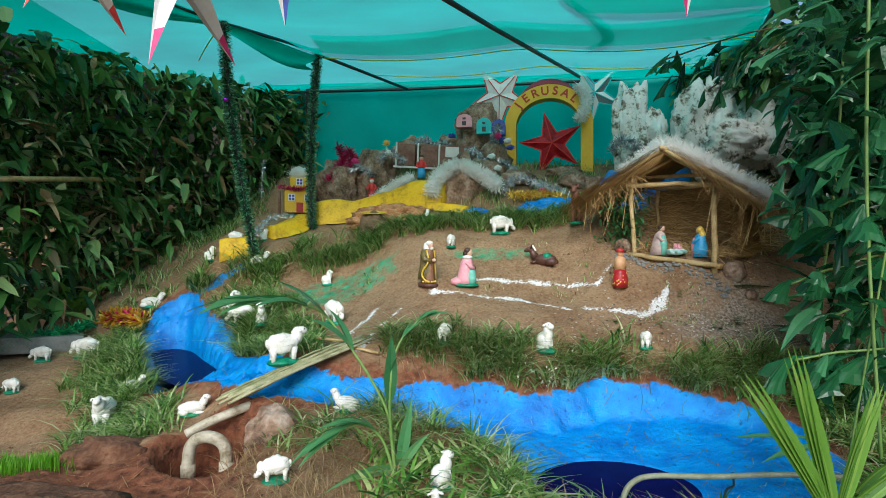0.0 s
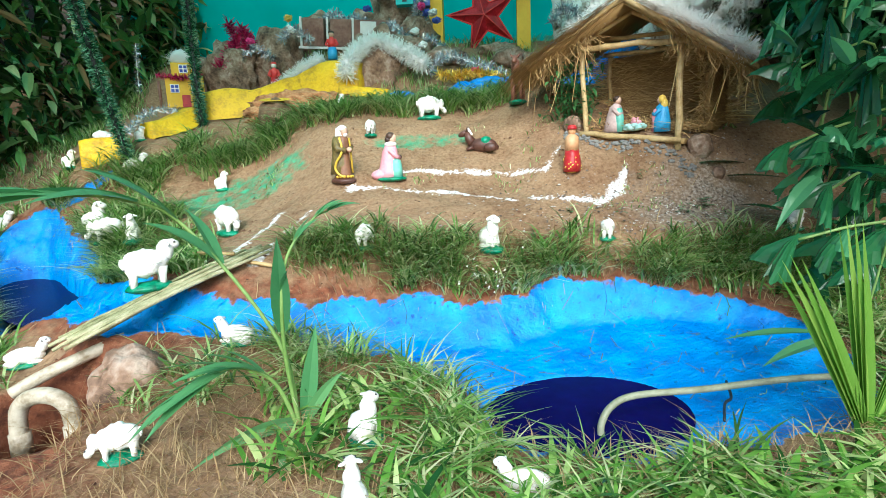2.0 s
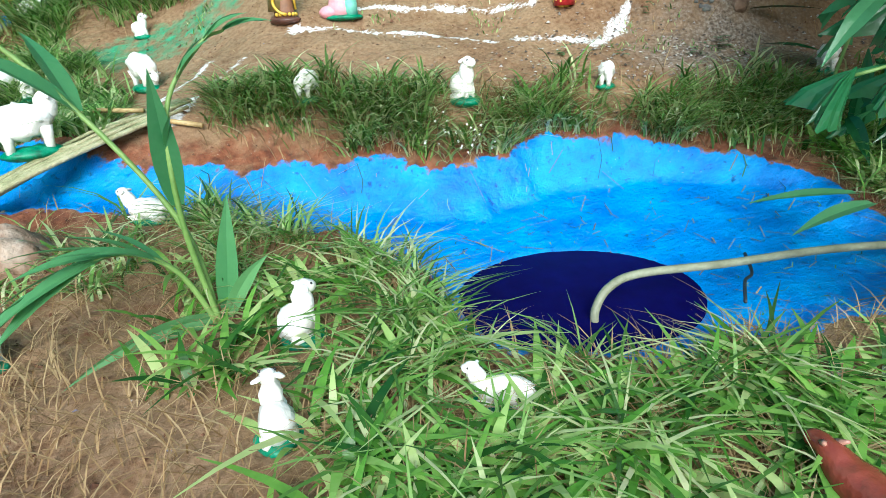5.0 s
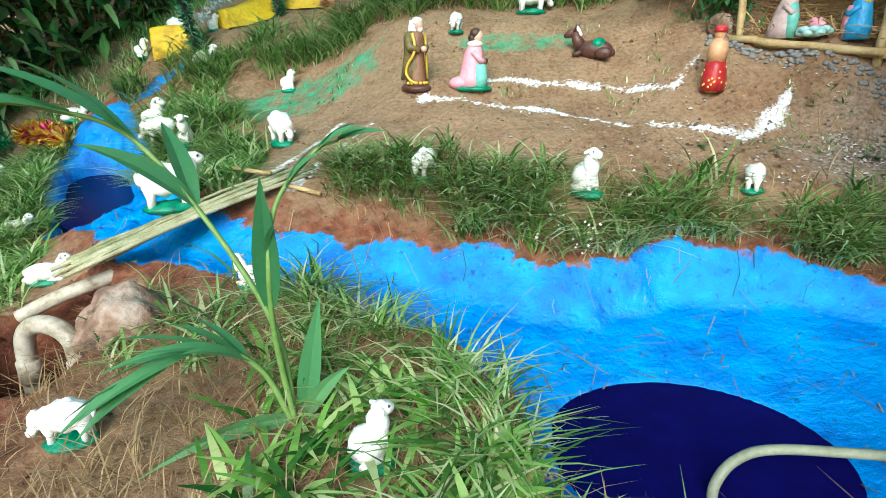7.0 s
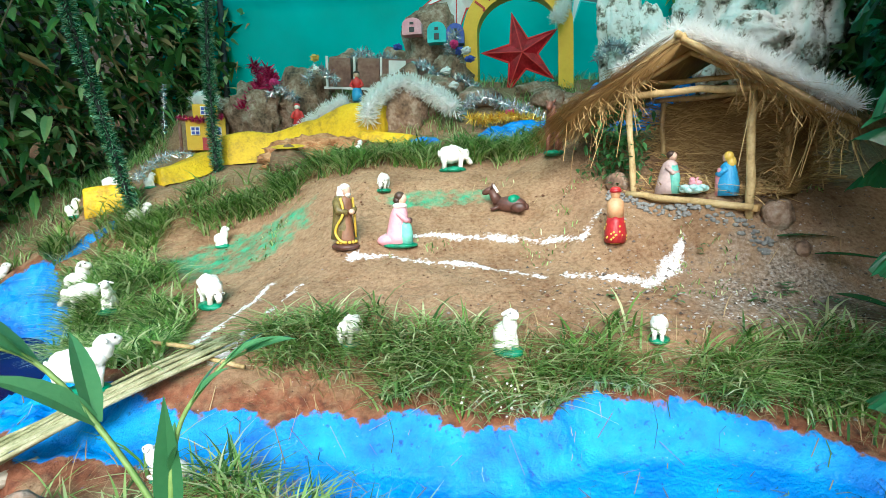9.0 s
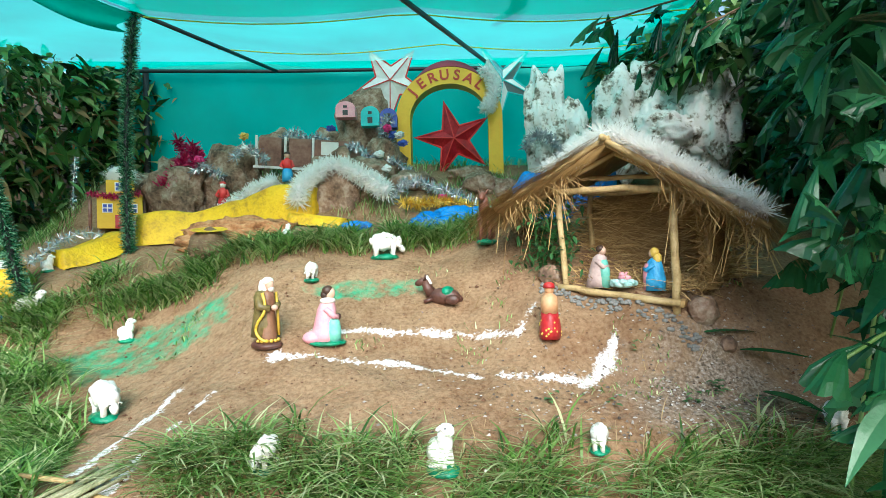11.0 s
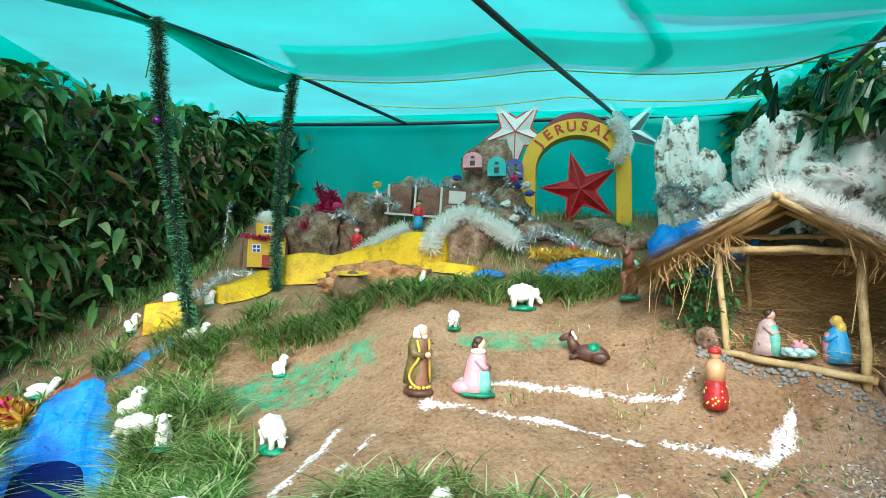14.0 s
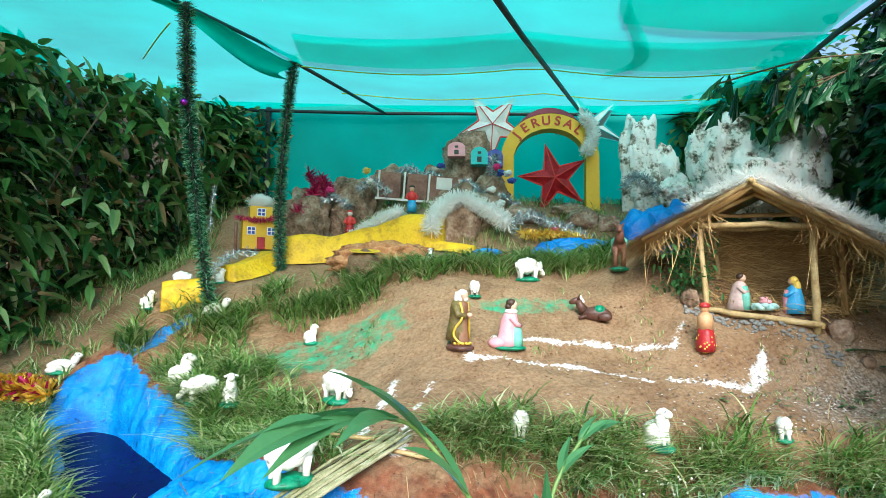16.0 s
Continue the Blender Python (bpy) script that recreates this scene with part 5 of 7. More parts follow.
# ---- bridge, pipes, stones in front ----
def bridge():
    h = thing("stalk_bridge", pose(0, 0, 0), "bundle of split dry palm stalks bridging the blue channel", "bridge")
    q = random.Random(8)
    a, b = Vector((-0.93, 2.37, 0.195)), Vector((-0.44, 2.83, 0.37))
    d = (b - a).normalized()
    n = Vector((-d.y, d.x, 0)).normalized()
    up = n.cross(d) * -1
    for i in range(13):
        o = n * (i - 6) * 0.0115
        s, e = a + o + d * q.uniform(-0.09, 0.05) + up * q.gauss(0, 0.004), b + o + d * q.uniform(-0.08, 0.05) + up * q.gauss(0, 0.004)
        pts = [s.lerp(e, t / 6) + Vector((0, 0, q.gauss(0, 0.003) + 0.012 * math.sin(t / 6 * 3.14))) for t in range(7)]
        bm = bmesh.new()
        tube(bm, pts, [0.0062 + q.gauss(0, 0.001) for _ in pts], 6)
        part("stalk", bm, STALK if i % 3 else PALESTALK, h)
    for s, e in (((-0.70, 2.86, 0.37), (-0.52, 2.78, 0.37)), ((-0.5, 2.76, 0.345), (-0.33, 2.70, 0.32))):
        bm = bmesh.new()
        tube(bm, [s, e], 0.008, 8)
        part("peg", bm, BAMBOO, h, "pale cut stick")


PALESTALK = material("bleached_palm_stalk", [(0.22, 0.21, 0.10), (0.38, 0.36, 0.20), (0.50, 0.47, 0.30)], 0.65, 16, 140, 0.5)
STALK = material("split_palm_stalk", [(0.16, 0.17, 0.07), (0.31, 0.32, 0.16), (0.50, 0.48, 0.30)], 0.65, 16, 140, 0.6)
bridge()
h = thing("water_pipe", pose(0, 0, 0), "weathered cream plastic pipe with a U-bend over the pit", "pipe")
pipe("bend", curve_points([(-1.10, 2.28, -0.25), (-1.10, 2.29, -0.05), (-1.075, 2.29, 0.018), (-1.01, 2.28, 0.042), (-0.945, 2.27, 0.018), (-0.925, 2.265, -0.05), (-0.925, 2.26, -0.25)], 7), 0.026, h, PVC, "", 14)
pipe("collar", [(-0.925, 2.263, -0.13), (-0.925, 2.265, -0.06)], 0.031, h, PVC, "", 14)
pipe("collar", [(-1.10, 2.285, -0.15), (-1.10, 2.288, -0.08)], 0.031, h, PVC, "", 14)
pipe("straight", curve_points([(-1.13, 2.33, 0.035), (-1.06, 2.36, 0.07), (-0.96, 2.385, 0.11), (-0.82, 2.45, 0.155)], 6), 0.021, h, PVC, "", 14)
hose = pipe("garden_hose", curve_points([(0.625, 1.83, -0.06), (0.63, 1.845, -0.01), (0.67, 1.865, 0.03), (0.75, 1.88, 0.045), (0.95, 1.875, 0.045), (1.25, 1.85, 0.06), (1.7, 1.8, 0.05)], 8), 0.0098, None, HOSE, "", 12)
tagged(hose, "faded grey-green garden hose dipping into the pond", "hose")
wire = pipe("black_wire", curve_points([(0.93, 1.76, 0.01), (0.98, 1.83, 0.02), (1.02, 1.86, 0.02), (1.06, 1.94, 0.03)], 5), 0.004, None, STEEL, "", 5)
tagged(wire, "thin black twig lying on the pond edge", "twig")
rock("boulder", (-0.70, 2.19, 0.06), (0.115, 0.10, 0.13), STONE, "smooth grey-brown boulder beside the pit", 71, amp=0.2)
rock("soil_mound", (-1.42, 2.28, -0.04), (0.2, 0.12, 0.07), SOIL, "heap of dark red soil beside the pit", 72, amp=0.35, cat="soil")
rock("soil_mound", (-1.3, 1.66, -0.03), (0.42, 0.18, 0.09), SOIL, "low mound of bare dark red soil", 73, amp=0.3, cat="soil")
bm = bmesh.new()
box(bm, (0, 0, 0.05), (0.62, 0.42, 0.12), bevel=0.01)
slab = part("concrete_slab", bm, CONCRETE)
slab.matrix_basis = pose(-3.08, 3.98, G(-3.08, 3.98) + 0.01, 0, 4, 35)
tagged(slab, "grey concrete slab lying by the hedge", "slab")
r = random.Random(77)
for _ in range(170):
    u, n_ = r.uniform(-0.10, 0.60), -0.03 - 0.06 * r.random() ** 1.4
    q = HUT @ Vector((u, n_, 0))
    s = r.uniform(0.006, 0.015)
    rock("gravel_stone", (q.x, q.y, G(q.x, q.y) + s * 0.4), (s, s * 0.9, s * 0.7), CONCRETE, "grey stone chip packed under the hut sill", r.randint(1, 99), "stone chips under the hut", amp=0.3, sub=1)
for u, n_, s in ((-0.07, 0.0, 0.05), (0.60, 0.05, 0.062), (0.70, 0.02, 0.032)):
    q = HUT @ Vector((u, n_, 0))
    rock("boulder", (q.x, q.y, G(q.x, q.y) + s * 0.5), (s, s * 0.8, s * 1.1), STONE, "brown stone leaning at the hut post", int(s * 1000), amp=0.25, sub=3)


# ---- terrace decorations ----
def small_house(name, m, w, d, hgt, wall, trim, label, storeys=1, red_band=False):
    h = thing(name, m, label, "model house")
    bm = bmesh.new()
    box(bm, (0, 0, hgt * 0.36), (w, d, hgt * 0.72), bevel=0.004)
    part("house_body", bm, wall, h, smooth=False)
    if storeys == 2:
        bm = bmesh.new()
        box(bm, (0, 0, hgt * 0.86), (w * 0.62, d * 0.7, hgt * 0.3), bevel=0.004)
        part("upper_storey", bm, wall, h, smooth=False)
    wins = [(-w * 0.27, hgt * 0.42), (w * 0.27, hgt * 0.42)] + ([(0, hgt * 0.87)] if storeys == 2 else [])
    for i, (x, z) in enumerate(wins):
        yy = -d * 0.5 if i < 2 else -d * 0.35
        win = thing("window", pose(x, yy - 0.002, z), "", "")
        win.parent = h
        bm = bmesh.new()
        box(bm, (0, 0, 0), (w * 0.23, 0.008, w * 0.23))
        part("window_frame", bm, WHITE, win, smooth=False)
        bm = bmesh.new()
        for sx in (-1, 1):
            for sz in (-1, 1):
                box(bm, (sx * w * 0.053, -0.004, sz * w * 0.053), (w * 0.08, 0.004, w * 0.08))
        part("pane", bm, PAPERBLUE, win, smooth=False)
    bm = bmesh.new()
    box(bm, (0, -d * 0.5 - 0.003, hgt * 0.14), (w * 0.22, 0.008, hgt * 0.28))
    part("door", bm, RED, h, smooth=False)
    return h


def at_g(x, y, dz=0.0, rz=0.0):
    return pose(x, y, G(x, y) + dz, 0, 0, rz)


small_house("yellow_house", at_g(-1.56, 5.75, 0.0, 18), 0.31, 0.2, 0.38, YELLOWCARD, RED, "two-storey yellow card house with white windows", 2)
zt = G(-1.56, 5.75)
v, f = strips([(-1.64, 5.75, zt + 0.40), (-1.56, 5.75, zt + 0.44), (-1.48, 5.76, zt + 0.40)], 0.03, 1500, 0.07, 0.0012, 41)
cap = thing("fur_cap", pose(0, 0, 0), "white tinsel heap as snow on the yellow house", "tinsel")
raw("fringe", v, f, TINSELWHITE, cap)
bm = bmesh.new()
ball(bm, (-1.56, 5.75, zt + 0.435), (0.10, 0.07, 0.065), 0, 14, None, 0.03, 25)
part("heap", bm, TINSELWHITE, cap)
for sx in (-0.16, 0.15):
    q = pipe("red_post", [(-1.56 + sx * 1.15, 5.70 + sx * 0.3, zt - 0.02), (-1.56 + sx * 1.15, 5.70 + sx * 0.3, zt + 0.23)], 0.014, None, COCOA)
    tagged(q, "dark red paper column beside the yellow house", "column")
garland("red_garland", curve_points([(-1.74, 5.60, zt + 0.27), (-1.56, 5.62, zt + 0.25), (-1.38, 5.66, zt + 0.28)], 6), TINSELRED, "thin red tinsel across the yellow house", 0.01, 900, 0.03, 0.002, 42)

# long brown card building on the stones
h = thing("brown_card_building", pose(-0.10, 5.78, 1.76, 8, 4, -7), "long low brown card building with pale frames", "model house")
for i, x in enumerate((-0.30, -0.05, 0.16, 0.36)):
    bm = bmesh.new()
    box(bm, (x, 0, 0.1), (0.19, 0.10, 0.24), bevel=0.005)
    part("block", bm, COCOA, h, smooth=False)
for x in (-0.41, -0.17, 0.06):
    bm = bmesh.new()
    box(bm, (x, -0.055, 0.1), (0.018, 0.012, 0.26))
    part("frame_strip", bm, PAPERWHITE, h, "silvery white strip", smooth=False)
bm = bmesh.new()
box(bm, (0, -0.07, -0.03), (0.86, 0.03, 0.02))
part("plinth", bm, PAPERWHITE, h, "white strip", smooth=False)
bm = bmesh.new()
box(bm, (0.20, -0.056, 0.15), (0.12, 0.008, 0.09))
part("window", bm, PAPERBLUE, h, smooth=False)
bm = bmesh.new()
box(bm, (0.20, -0.062, 0.15), (0.145, 0.006, 0.11))
part("window_frame", bm, PAPERWHITE, h, smooth=False)

# little arched houses on the high stone
def niche(name, x, y, z, w, hgt, mat, label, turn=-10):
    h = thing(name, pose(x, y, z, 0, 0, turn), label, "model house")
    bm = bmesh.new()
    prof = [(-w / 2, 0), (w / 2, 0), (w / 2, hgt * 0.6)] + [(w / 2 * math.cos(a), hgt * 0.6 + hgt * 0.4 * math.sin(a)) for a in np.linspace(0.3, 2.84, 8)] + [(-w / 2, hgt * 0.6)]
    fr, bk = [bm.verts.new((a, -0.05, b)) for a, b in prof], [bm.verts.new((a, 0.05, b)) for a, b in prof]
    bm.faces.new(fr), bm.faces.new(bk[::-1])
    for k in range(len(prof)):
        bm.faces.new((fr[k], bk[k], bk[(k + 1) % len(prof)], fr[(k + 1) % len(prof)]))
    part("house_body", bm, mat, h, smooth=False)
    for dx, dz, a, b in ((0, hgt * 0.28, w * 0.26, hgt * 0.3), (0, hgt * 0.66, w * 0.2, hgt * 0.14)):
        bm = bmesh.new()
        box(bm, (dx, -0.053, dz), (a, 0.006, b))
        part("opening", bm, PEN, h, smooth=False)


niche("aqua_house", 0.45, 5.78, 2.10, 0.16, 0.17, AQUACARD, "aqua card house with dark openings on a stone")
niche("pink_house", 0.24, 5.86, 2.19, 0.17, 0.14, PINK, "pink card house on a stone")
niche("blue_house", 0.61, 5.80, 2.09, 0.15, 0.17, PAPERBLUE, "dark blue card house on a stone")


def doll(bm):
    lathe(bm, [(0.04, 0), (0.042, 0.06), (0.03, 0.11)], 0, 12)
    lathe(bm, [(0.034, 0.1), (0.032, 0.16), (0.012, 0.185)], 1, 12)
    ball(bm, (0, 0, 0.205), (0.024, 0.024, 0.027), 2, 10)
    for s in (-1, 1):
        tube(bm, [(s * 0.03, 0, 0.165), (s * 0.05, -0.015, 0.12), (s * 0.03, -0.03, 0.11)], 0.01, 8, 1)
    ball(bm, (0, 0.004, 0.218), (0.027, 0.027, 0.018), 3, 10)


statue("red_doll", 0, 0, 0, doll, [SKYBLUE, PAPERRED, SKIN, HAIR], "small painted doll in red and blue", m=pose(-0.22, 5.40, G(-0.22, 5.40) + 0.06))
statue("bearded_doll", 0, 0, 0, doll, [RED, PAPERRED, WHITE, PAPERRED], "small red doll with a white beard on the stones", m=pose(-0.76, 5.66, G(-0.76, 5.66) + 0.06))

# garlands
gz = lambda x, y, dz: (x, y, G(x, y) + dz)
garland("white_garland", curve_points([(-0.10, 4.89, 1.36), (-0.08, 4.92, 1.47), (0.02, 5.02, 1.58), (0.16, 5.06, 1.64), (0.34, 5.02, 1.57), (0.52, 4.94, 1.44)], 8), TINSELWHITE, "fluffy white tinsel garland arched over a stone", 0.03, 3600, 0.07, 0.0042, 51)
garland("white_garland", curve_points([gz(-0.75, 5.5, 0.12), gz(-0.5, 5.42, 0.16), gz(-0.3, 5.36, 0.14)], 6), TINSELWHITE, "fluffy white tinsel laid along the kerb", 0.025, 1500, 0.06, 0.004, 52)
garland("silver_garland", curve_points([gz(-1.15, 5.55, 0.05), gz(-0.95, 5.58, 0.07), gz(-0.7, 5.56, 0.06)], 6), TINSELSILVER, "silver tinsel along the kerb", 0.015, 900, 0.04, 0.0018, 53)
garland("silver_garland", curve_points([gz(-1.68, 4.72, 0.14), gz(-1.66, 4.88, 0.12), gz(-1.62, 5.02, 0.16), gz(-1.5, 5.12, 0.16), gz(-1.38, 5.22, 0.05), gz(-1.3, 5.4, 0.12)], 6), TINSELSILVER, "silver tinsel looped along the yellow step", 0.012, 1500, 0.045, 0.0014, 54)
garland("silver_garland", curve_points([gz(0.55, 5.0, 0.10), gz(0.72, 5.15, 0.14), gz(0.95, 5.1, 0.12), gz(1.1, 5.05, 0.08), gz(1.22, 4.98, 0.05)], 6), TINSELSILVER, "silver tinsel draped below the arch", 0.02, 1700, 0.05, 0.002, 55)
garland("gold_garland", curve_points([gz(0.62, 4.92, 0.12), gz(0.75, 4.95, 0.10), gz(0.95, 4.98, 0.10), gz(1.2, 4.95, 0.06)], 6), TINSELGOLD, "gold tinsel draped below the arch", 0.02, 1500, 0.045, 0.002, 56)
garland("magenta_garland", curve_points([(-1.16, 5.85, 1.98), (-1.08, 5.82, 1.85), (-1.14, 5.76, 1.70), (-1.24, 5.70, 1.56)], 6), TINSELRED, "magenta tinsel hanging over the stones", 0.015, 900, 0.075, 0.004, 57)
garland("magenta_garland", curve_points([(-1.05, 5.85, 1.95), (-0.98, 5.8, 1.82), (-1.02, 5.76, 1.74)], 6), TINSELRED, "magenta tinsel hanging over the stones", 0.015, 600, 0.07, 0.004, 58)
garland("white_garland", curve_points([(1.42, 5.58, 2.58), (1.50, 5.56, 2.47), (1.49, 5.54, 2.33), (1.42, 5.53, 2.20)], 6), TINSELWHITE, "white tinsel hanging down the arch", 0.025, 1700, 0.06, 0.004, 59)
garland("silver_garland", curve_points([(0.62, 5.75, 2.18), (0.55, 5.7, 2.05), (0.6, 5.66, 1.9)], 6), TINSELSILVER, "pale tinsel heap at the foot of the arch", 0.03, 1100, 0.05, 0.0018, 60)
garland("silver_garland", curve_points([(1.68, 5.3, 1.82), (1.78, 5.32, 1.95), (1.92, 5.3, 1.9), (1.98, 5.25, 1.78)], 6), TINSELSILVER, "silver tinsel hoop below the white rocks", 0.02, 1500, 0.05, 0.0018, 61)
garland("gold_garland", curve_points([gz(-2.75, 4.35, 0.03), gz(-2.55, 4.32, 0.05), gz(-2.4, 4.25, 0.03)], 6), TINSELGOLD, "gold and red tinsel heap by the hedge", 0.06, 1500, 0.05, 0.007, 62, None, "garland", False)
garland("red_garland", curve_points([gz(-2.75, 4.35, 0.03), gz(-2.55, 4.32, 0.05), gz(-2.4, 4.25, 0.03)], 6), TINSELRED, "dark red foil flakes among the gold tinsel", 0.06, 350, 0.05, 0.007, 66, None, "garland", False)
garland("green_garland", curve_points([gz(-3.2, 3.65, 0.06), gz(-3.0, 3.85, 0.14), gz(-2.85, 4.05, 0.12), gz(-2.85, 4.3, 0.06)], 6), FOILGREEN, "green foil tinsel laid over the slab", 0.02, 1900, 0.05, 0.002, 63)
garland("silver_garland", curve_points([(-2.1, 6.2, 1.9), (-2.12, 6.2, 1.6), (-2.1, 6.15, 1.3)], 6), TINSELSILVER, "pale tinsel hanging by the hedge", 0.012, 700, 0.03, 0.0016, 64)


for k, (x, y, z) in enumerate(((-0.55, 5.72, 1.86), (0.0, 5.9, 2.0), (0.32, 5.62, 1.86), (0.62, 5.5, 1.72), (-0.2, 5.98, 2.06), (-0.9, 5.75, 1.72))):
    garland("silver_garland", curve_points([(x - 0.13, y, z - 0.05), (x - 0.03, y - 0.03, z + 0.03), (x + 0.06, y - 0.05, z - 0.02), (x + 0.14, y - 0.04, z - 0.08)], 5), TINSELSILVER, "silver and white tinsel strewn over the stones", 0.015, 650, 0.05, 0.0022, 90 + k)
# scraps of bright foil and paper caught between the stones
q = random.Random(71)
for name, mat, label, spots in (("blue_foil", PAPERBLUE, "scrap of crumpled blue foil among the stones", ((0.63, 5.62, 2.0), (0.7, 5.5, 1.9), (0.1, 5.95, 2.12), (-0.45, 5.8, 1.9))),
                                ("pink_foil", PAPERPINK, "scrap of crumpled pink paper among the stones", ((0.58, 5.6, 2.05), (-0.95, 5.7, 1.8), (0.95, 5.05, 1.4))),
                                ("white_paper", PAPERWHITE, "scrap of torn white paper among the stones", ((0.68, 5.55, 1.98), (0.5, 5.45, 1.8), (0.55, 5.3, 1.66), (-0.58, 5.68, 1.88), (0.86, 5.2, 1.5))),
                                ("yellow_foil", BRASS, "scrap of crumpled yellow foil among the stones", ((-0.62, 5.85, 2.02), (0.9, 4.98, 1.36)))):
    for x, y, z in spots:
        sc = thing(name, pose(x, y, z), label, "foil", "foil scraps on the stones")
        bm = bmesh.new()
        bmesh.ops.create_icosphere(bm, subdivisions=3, radius=0.05)
        for w in bm.verts:
            w.co *= 0.55 + 0.9 * abs(noise.noise(w.co * 38 + Vector((x * 9, y * 7, z))))
            w.co.z *= 0.7
        part("crumple", bm, mat, sc, smooth=False)
# blue-painted stones of the dry waterfall
for i, (x, y, a, b, c) in enumerate(((0.98, 4.68, 0.14, 0.08, 0.08), (1.2, 4.85, 0.16, 0.1, 0.08), (1.0, 4.95, 0.12, 0.08, 0.07), (1.42, 4.72, 0.12, 0.08, 0.09), (1.6, 4.7, 0.12, 0.1, 0.09), (1.72, 4.85, 0.14, 0.1, 0.1), (1.95, 5.0, 0.12, 0.1, 0.1), (2.1, 5.05, 0.12, 0.1, 0.12), (2.38, 5.3, 0.1, 0.08, 0.3), (0.3, 4.72, 0.09, 0.05, 0.05))):
    rock("blue_stone", (x, y, G(x, y) + c * 0.5), (a * 1.1, b, c * 0.7), BLUEPAINT, "blue-painted stone of the make-believe waterfall", 80 + i, "blue-painted stones", amp=0.2)
for i, (x, y, a) in enumerate(((1.5, 5.25, 0.12), (1.75, 5.15, 0.12), (1.3, 5.3, 0.14), (1.35, 4.55, 0.1))):
    rock("boulder", (x, y, G(x, y) + a * 0.3), (a, a * 0.8, a * 0.7), STONE, "sandy brown stone below the arch", 95 + i, "stones along the terrace", amp=0.25)
rock("blue_stone", (2.05, 5.05, 1.48), (0.16, 0.11, 0.20), BLUEPAINT, "blue-painted stone of the make-believe waterfall", 120, "blue-painted stones", amp=0.18)
rock("blue_stone", (1.81, 4.95, 1.41), (0.15, 0.10, 0.20), BLUEPAINT, "blue-painted stone of the make-believe waterfall", 121, "blue-painted stones", amp=0.18)
rock("blue_stone", (1.58, 4.85, 1.37), (0.14, 0.10, 0.19), BLUEPAINT, "blue-painted stone of the make-believe waterfall", 122, "blue-painted stones", amp=0.18)
rock("blue_stone", (1.01, 4.85, 1.24), (0.12, 0.10, 0.08), BLUEPAINT, "blue-painted stone of the make-believe waterfall", 123, "blue-painted stones", amp=0.18)
rock("blue_stone", (0.78, 4.75, 1.17), (0.13, 0.10, 0.10), BLUEPAINT, "blue-painted stone of the make-believe waterfall", 124, "blue-painted stones", amp=0.18)
hanging_star((-0.89, 1.60, 1.407), 0.40, 18, [PAPERWHITE, PAPERPINK], "white and gold paper star with a pink tip")
hanging_star((-1.19, 1.50, 1.532), 0.32, 26, [PAPERWHITE, PAPERRED], "white paper star with a red tip")
hanging_star((-0.476, 1.60, 1.518), 0.32, -6, [PAPERWHITE, PAPERBLUE], "white paper star with a dark blue tip")
hanging_star((0.736, 1.60, 1.55), 0.32, -10, [PAPERPINK, PAPERWHITE], "pink and white paper star")
wire = pipe("festoon_wire", curve_points([(-2.12, 2.75, 2.40), (-1.1, 1.53, 2.47), (0.0, 1.58, 2.46), (0.9, 1.60, 2.47), (2.3, 3.4, 2.44)], 6), 0.003, None, STEEL, "", 5)
tagged(wire, "thin dark wire from which the paper stars hang", "wire")


# ---- plants ----
def frond(name, pts, W, mat, parent, n_leaf=9, L=0.3, seed=1, split=True):
    """A young palm leaf: a rib with pleated leaflets joined along it."""
    q = random.Random(seed)
    path = curve_points(pts, 8)
    bm = bmesh.new()
    m = len(path)
    tube(bm, path, [0.006 * (1 - 0.75 * i / m) + 0.001 for i in range(m)], 6)
    rib = part(name, bm, GREENSTEM, parent)
    v, f = [], []
    start = int(m * 0.42)
    for i in range(n_leaf):
        t = i / (n_leaf - 1)
        k = int(start + t * (m - 1 - start))
        d = (path[min(k + 1, m - 1)] - path[max(k - 1, 0)]).normalized()
        side = d.cross(Vector((0, 0, 1))).normalized()
        for s in (-1, 1):
            dd = d * (0.9 + 0.6 * t) + side * s * (0.45 * (1 - 0.6 * t))
            v, f = [], []
            leaf_mesh(v, f, path[k], dd + Vector((0, 0, 0.1)), Vector((side.x * s * 0.3, side.y * s * 0.3, 1)), L * (1 - 0.35 * abs(t - 0.4)) * q.uniform(0.9, 1.05), W * q.uniform(0.8, 1.1), 0.28, 0.3, 6)
            raw("leaflet", v, f, mat, rib)


palm = thing("palm_seedling", pose(0, 0, 0), "young palm seedling with arching split green leaves", "palm")
B = (-0.17, 1.90, G(-0.17, 1.90) - 0.02)
frond("leaf", [B, (-0.21, 1.92, 0.28), (-0.41, 1.95, 0.58), (-0.51, 1.86, 0.66), (-0.60, 1.75, 0.68)], 0.03, PALM, palm, 5, 0.32, 1)
frond("leaf", [B, (-0.19, 1.89, 0.28), (-0.17, 1.90, 0.48), (-0.10, 1.93, 0.58), (-0.06, 1.95, 0.60)], 0.014, PALM, palm, 4, 0.12, 2)
frond("leaf", [B, (-0.22, 1.88, 0.18), (-0.30, 1.85, 0.24), (-0.38, 1.80, 0.22)], 0.018, PALM, palm, 6, 0.2, 3)
v, f = [], []
for a, L, W, dr in (((0.16, 0.05, 1), 0.30, 0.024, 0.1), ((-0.6, -0.5, 0.35), 0.34, 0.022, 0.4), ((0.4, -0.15, 0.8), 0.26, 0.018, 0.3)):
    leaf_mesh(v, f, Vector(B) + Vector((0.01, 0.02, 0.02)), Vector(a), Vector((0.2, -1, 0.2)), L, W, dr, 0.35, 7)
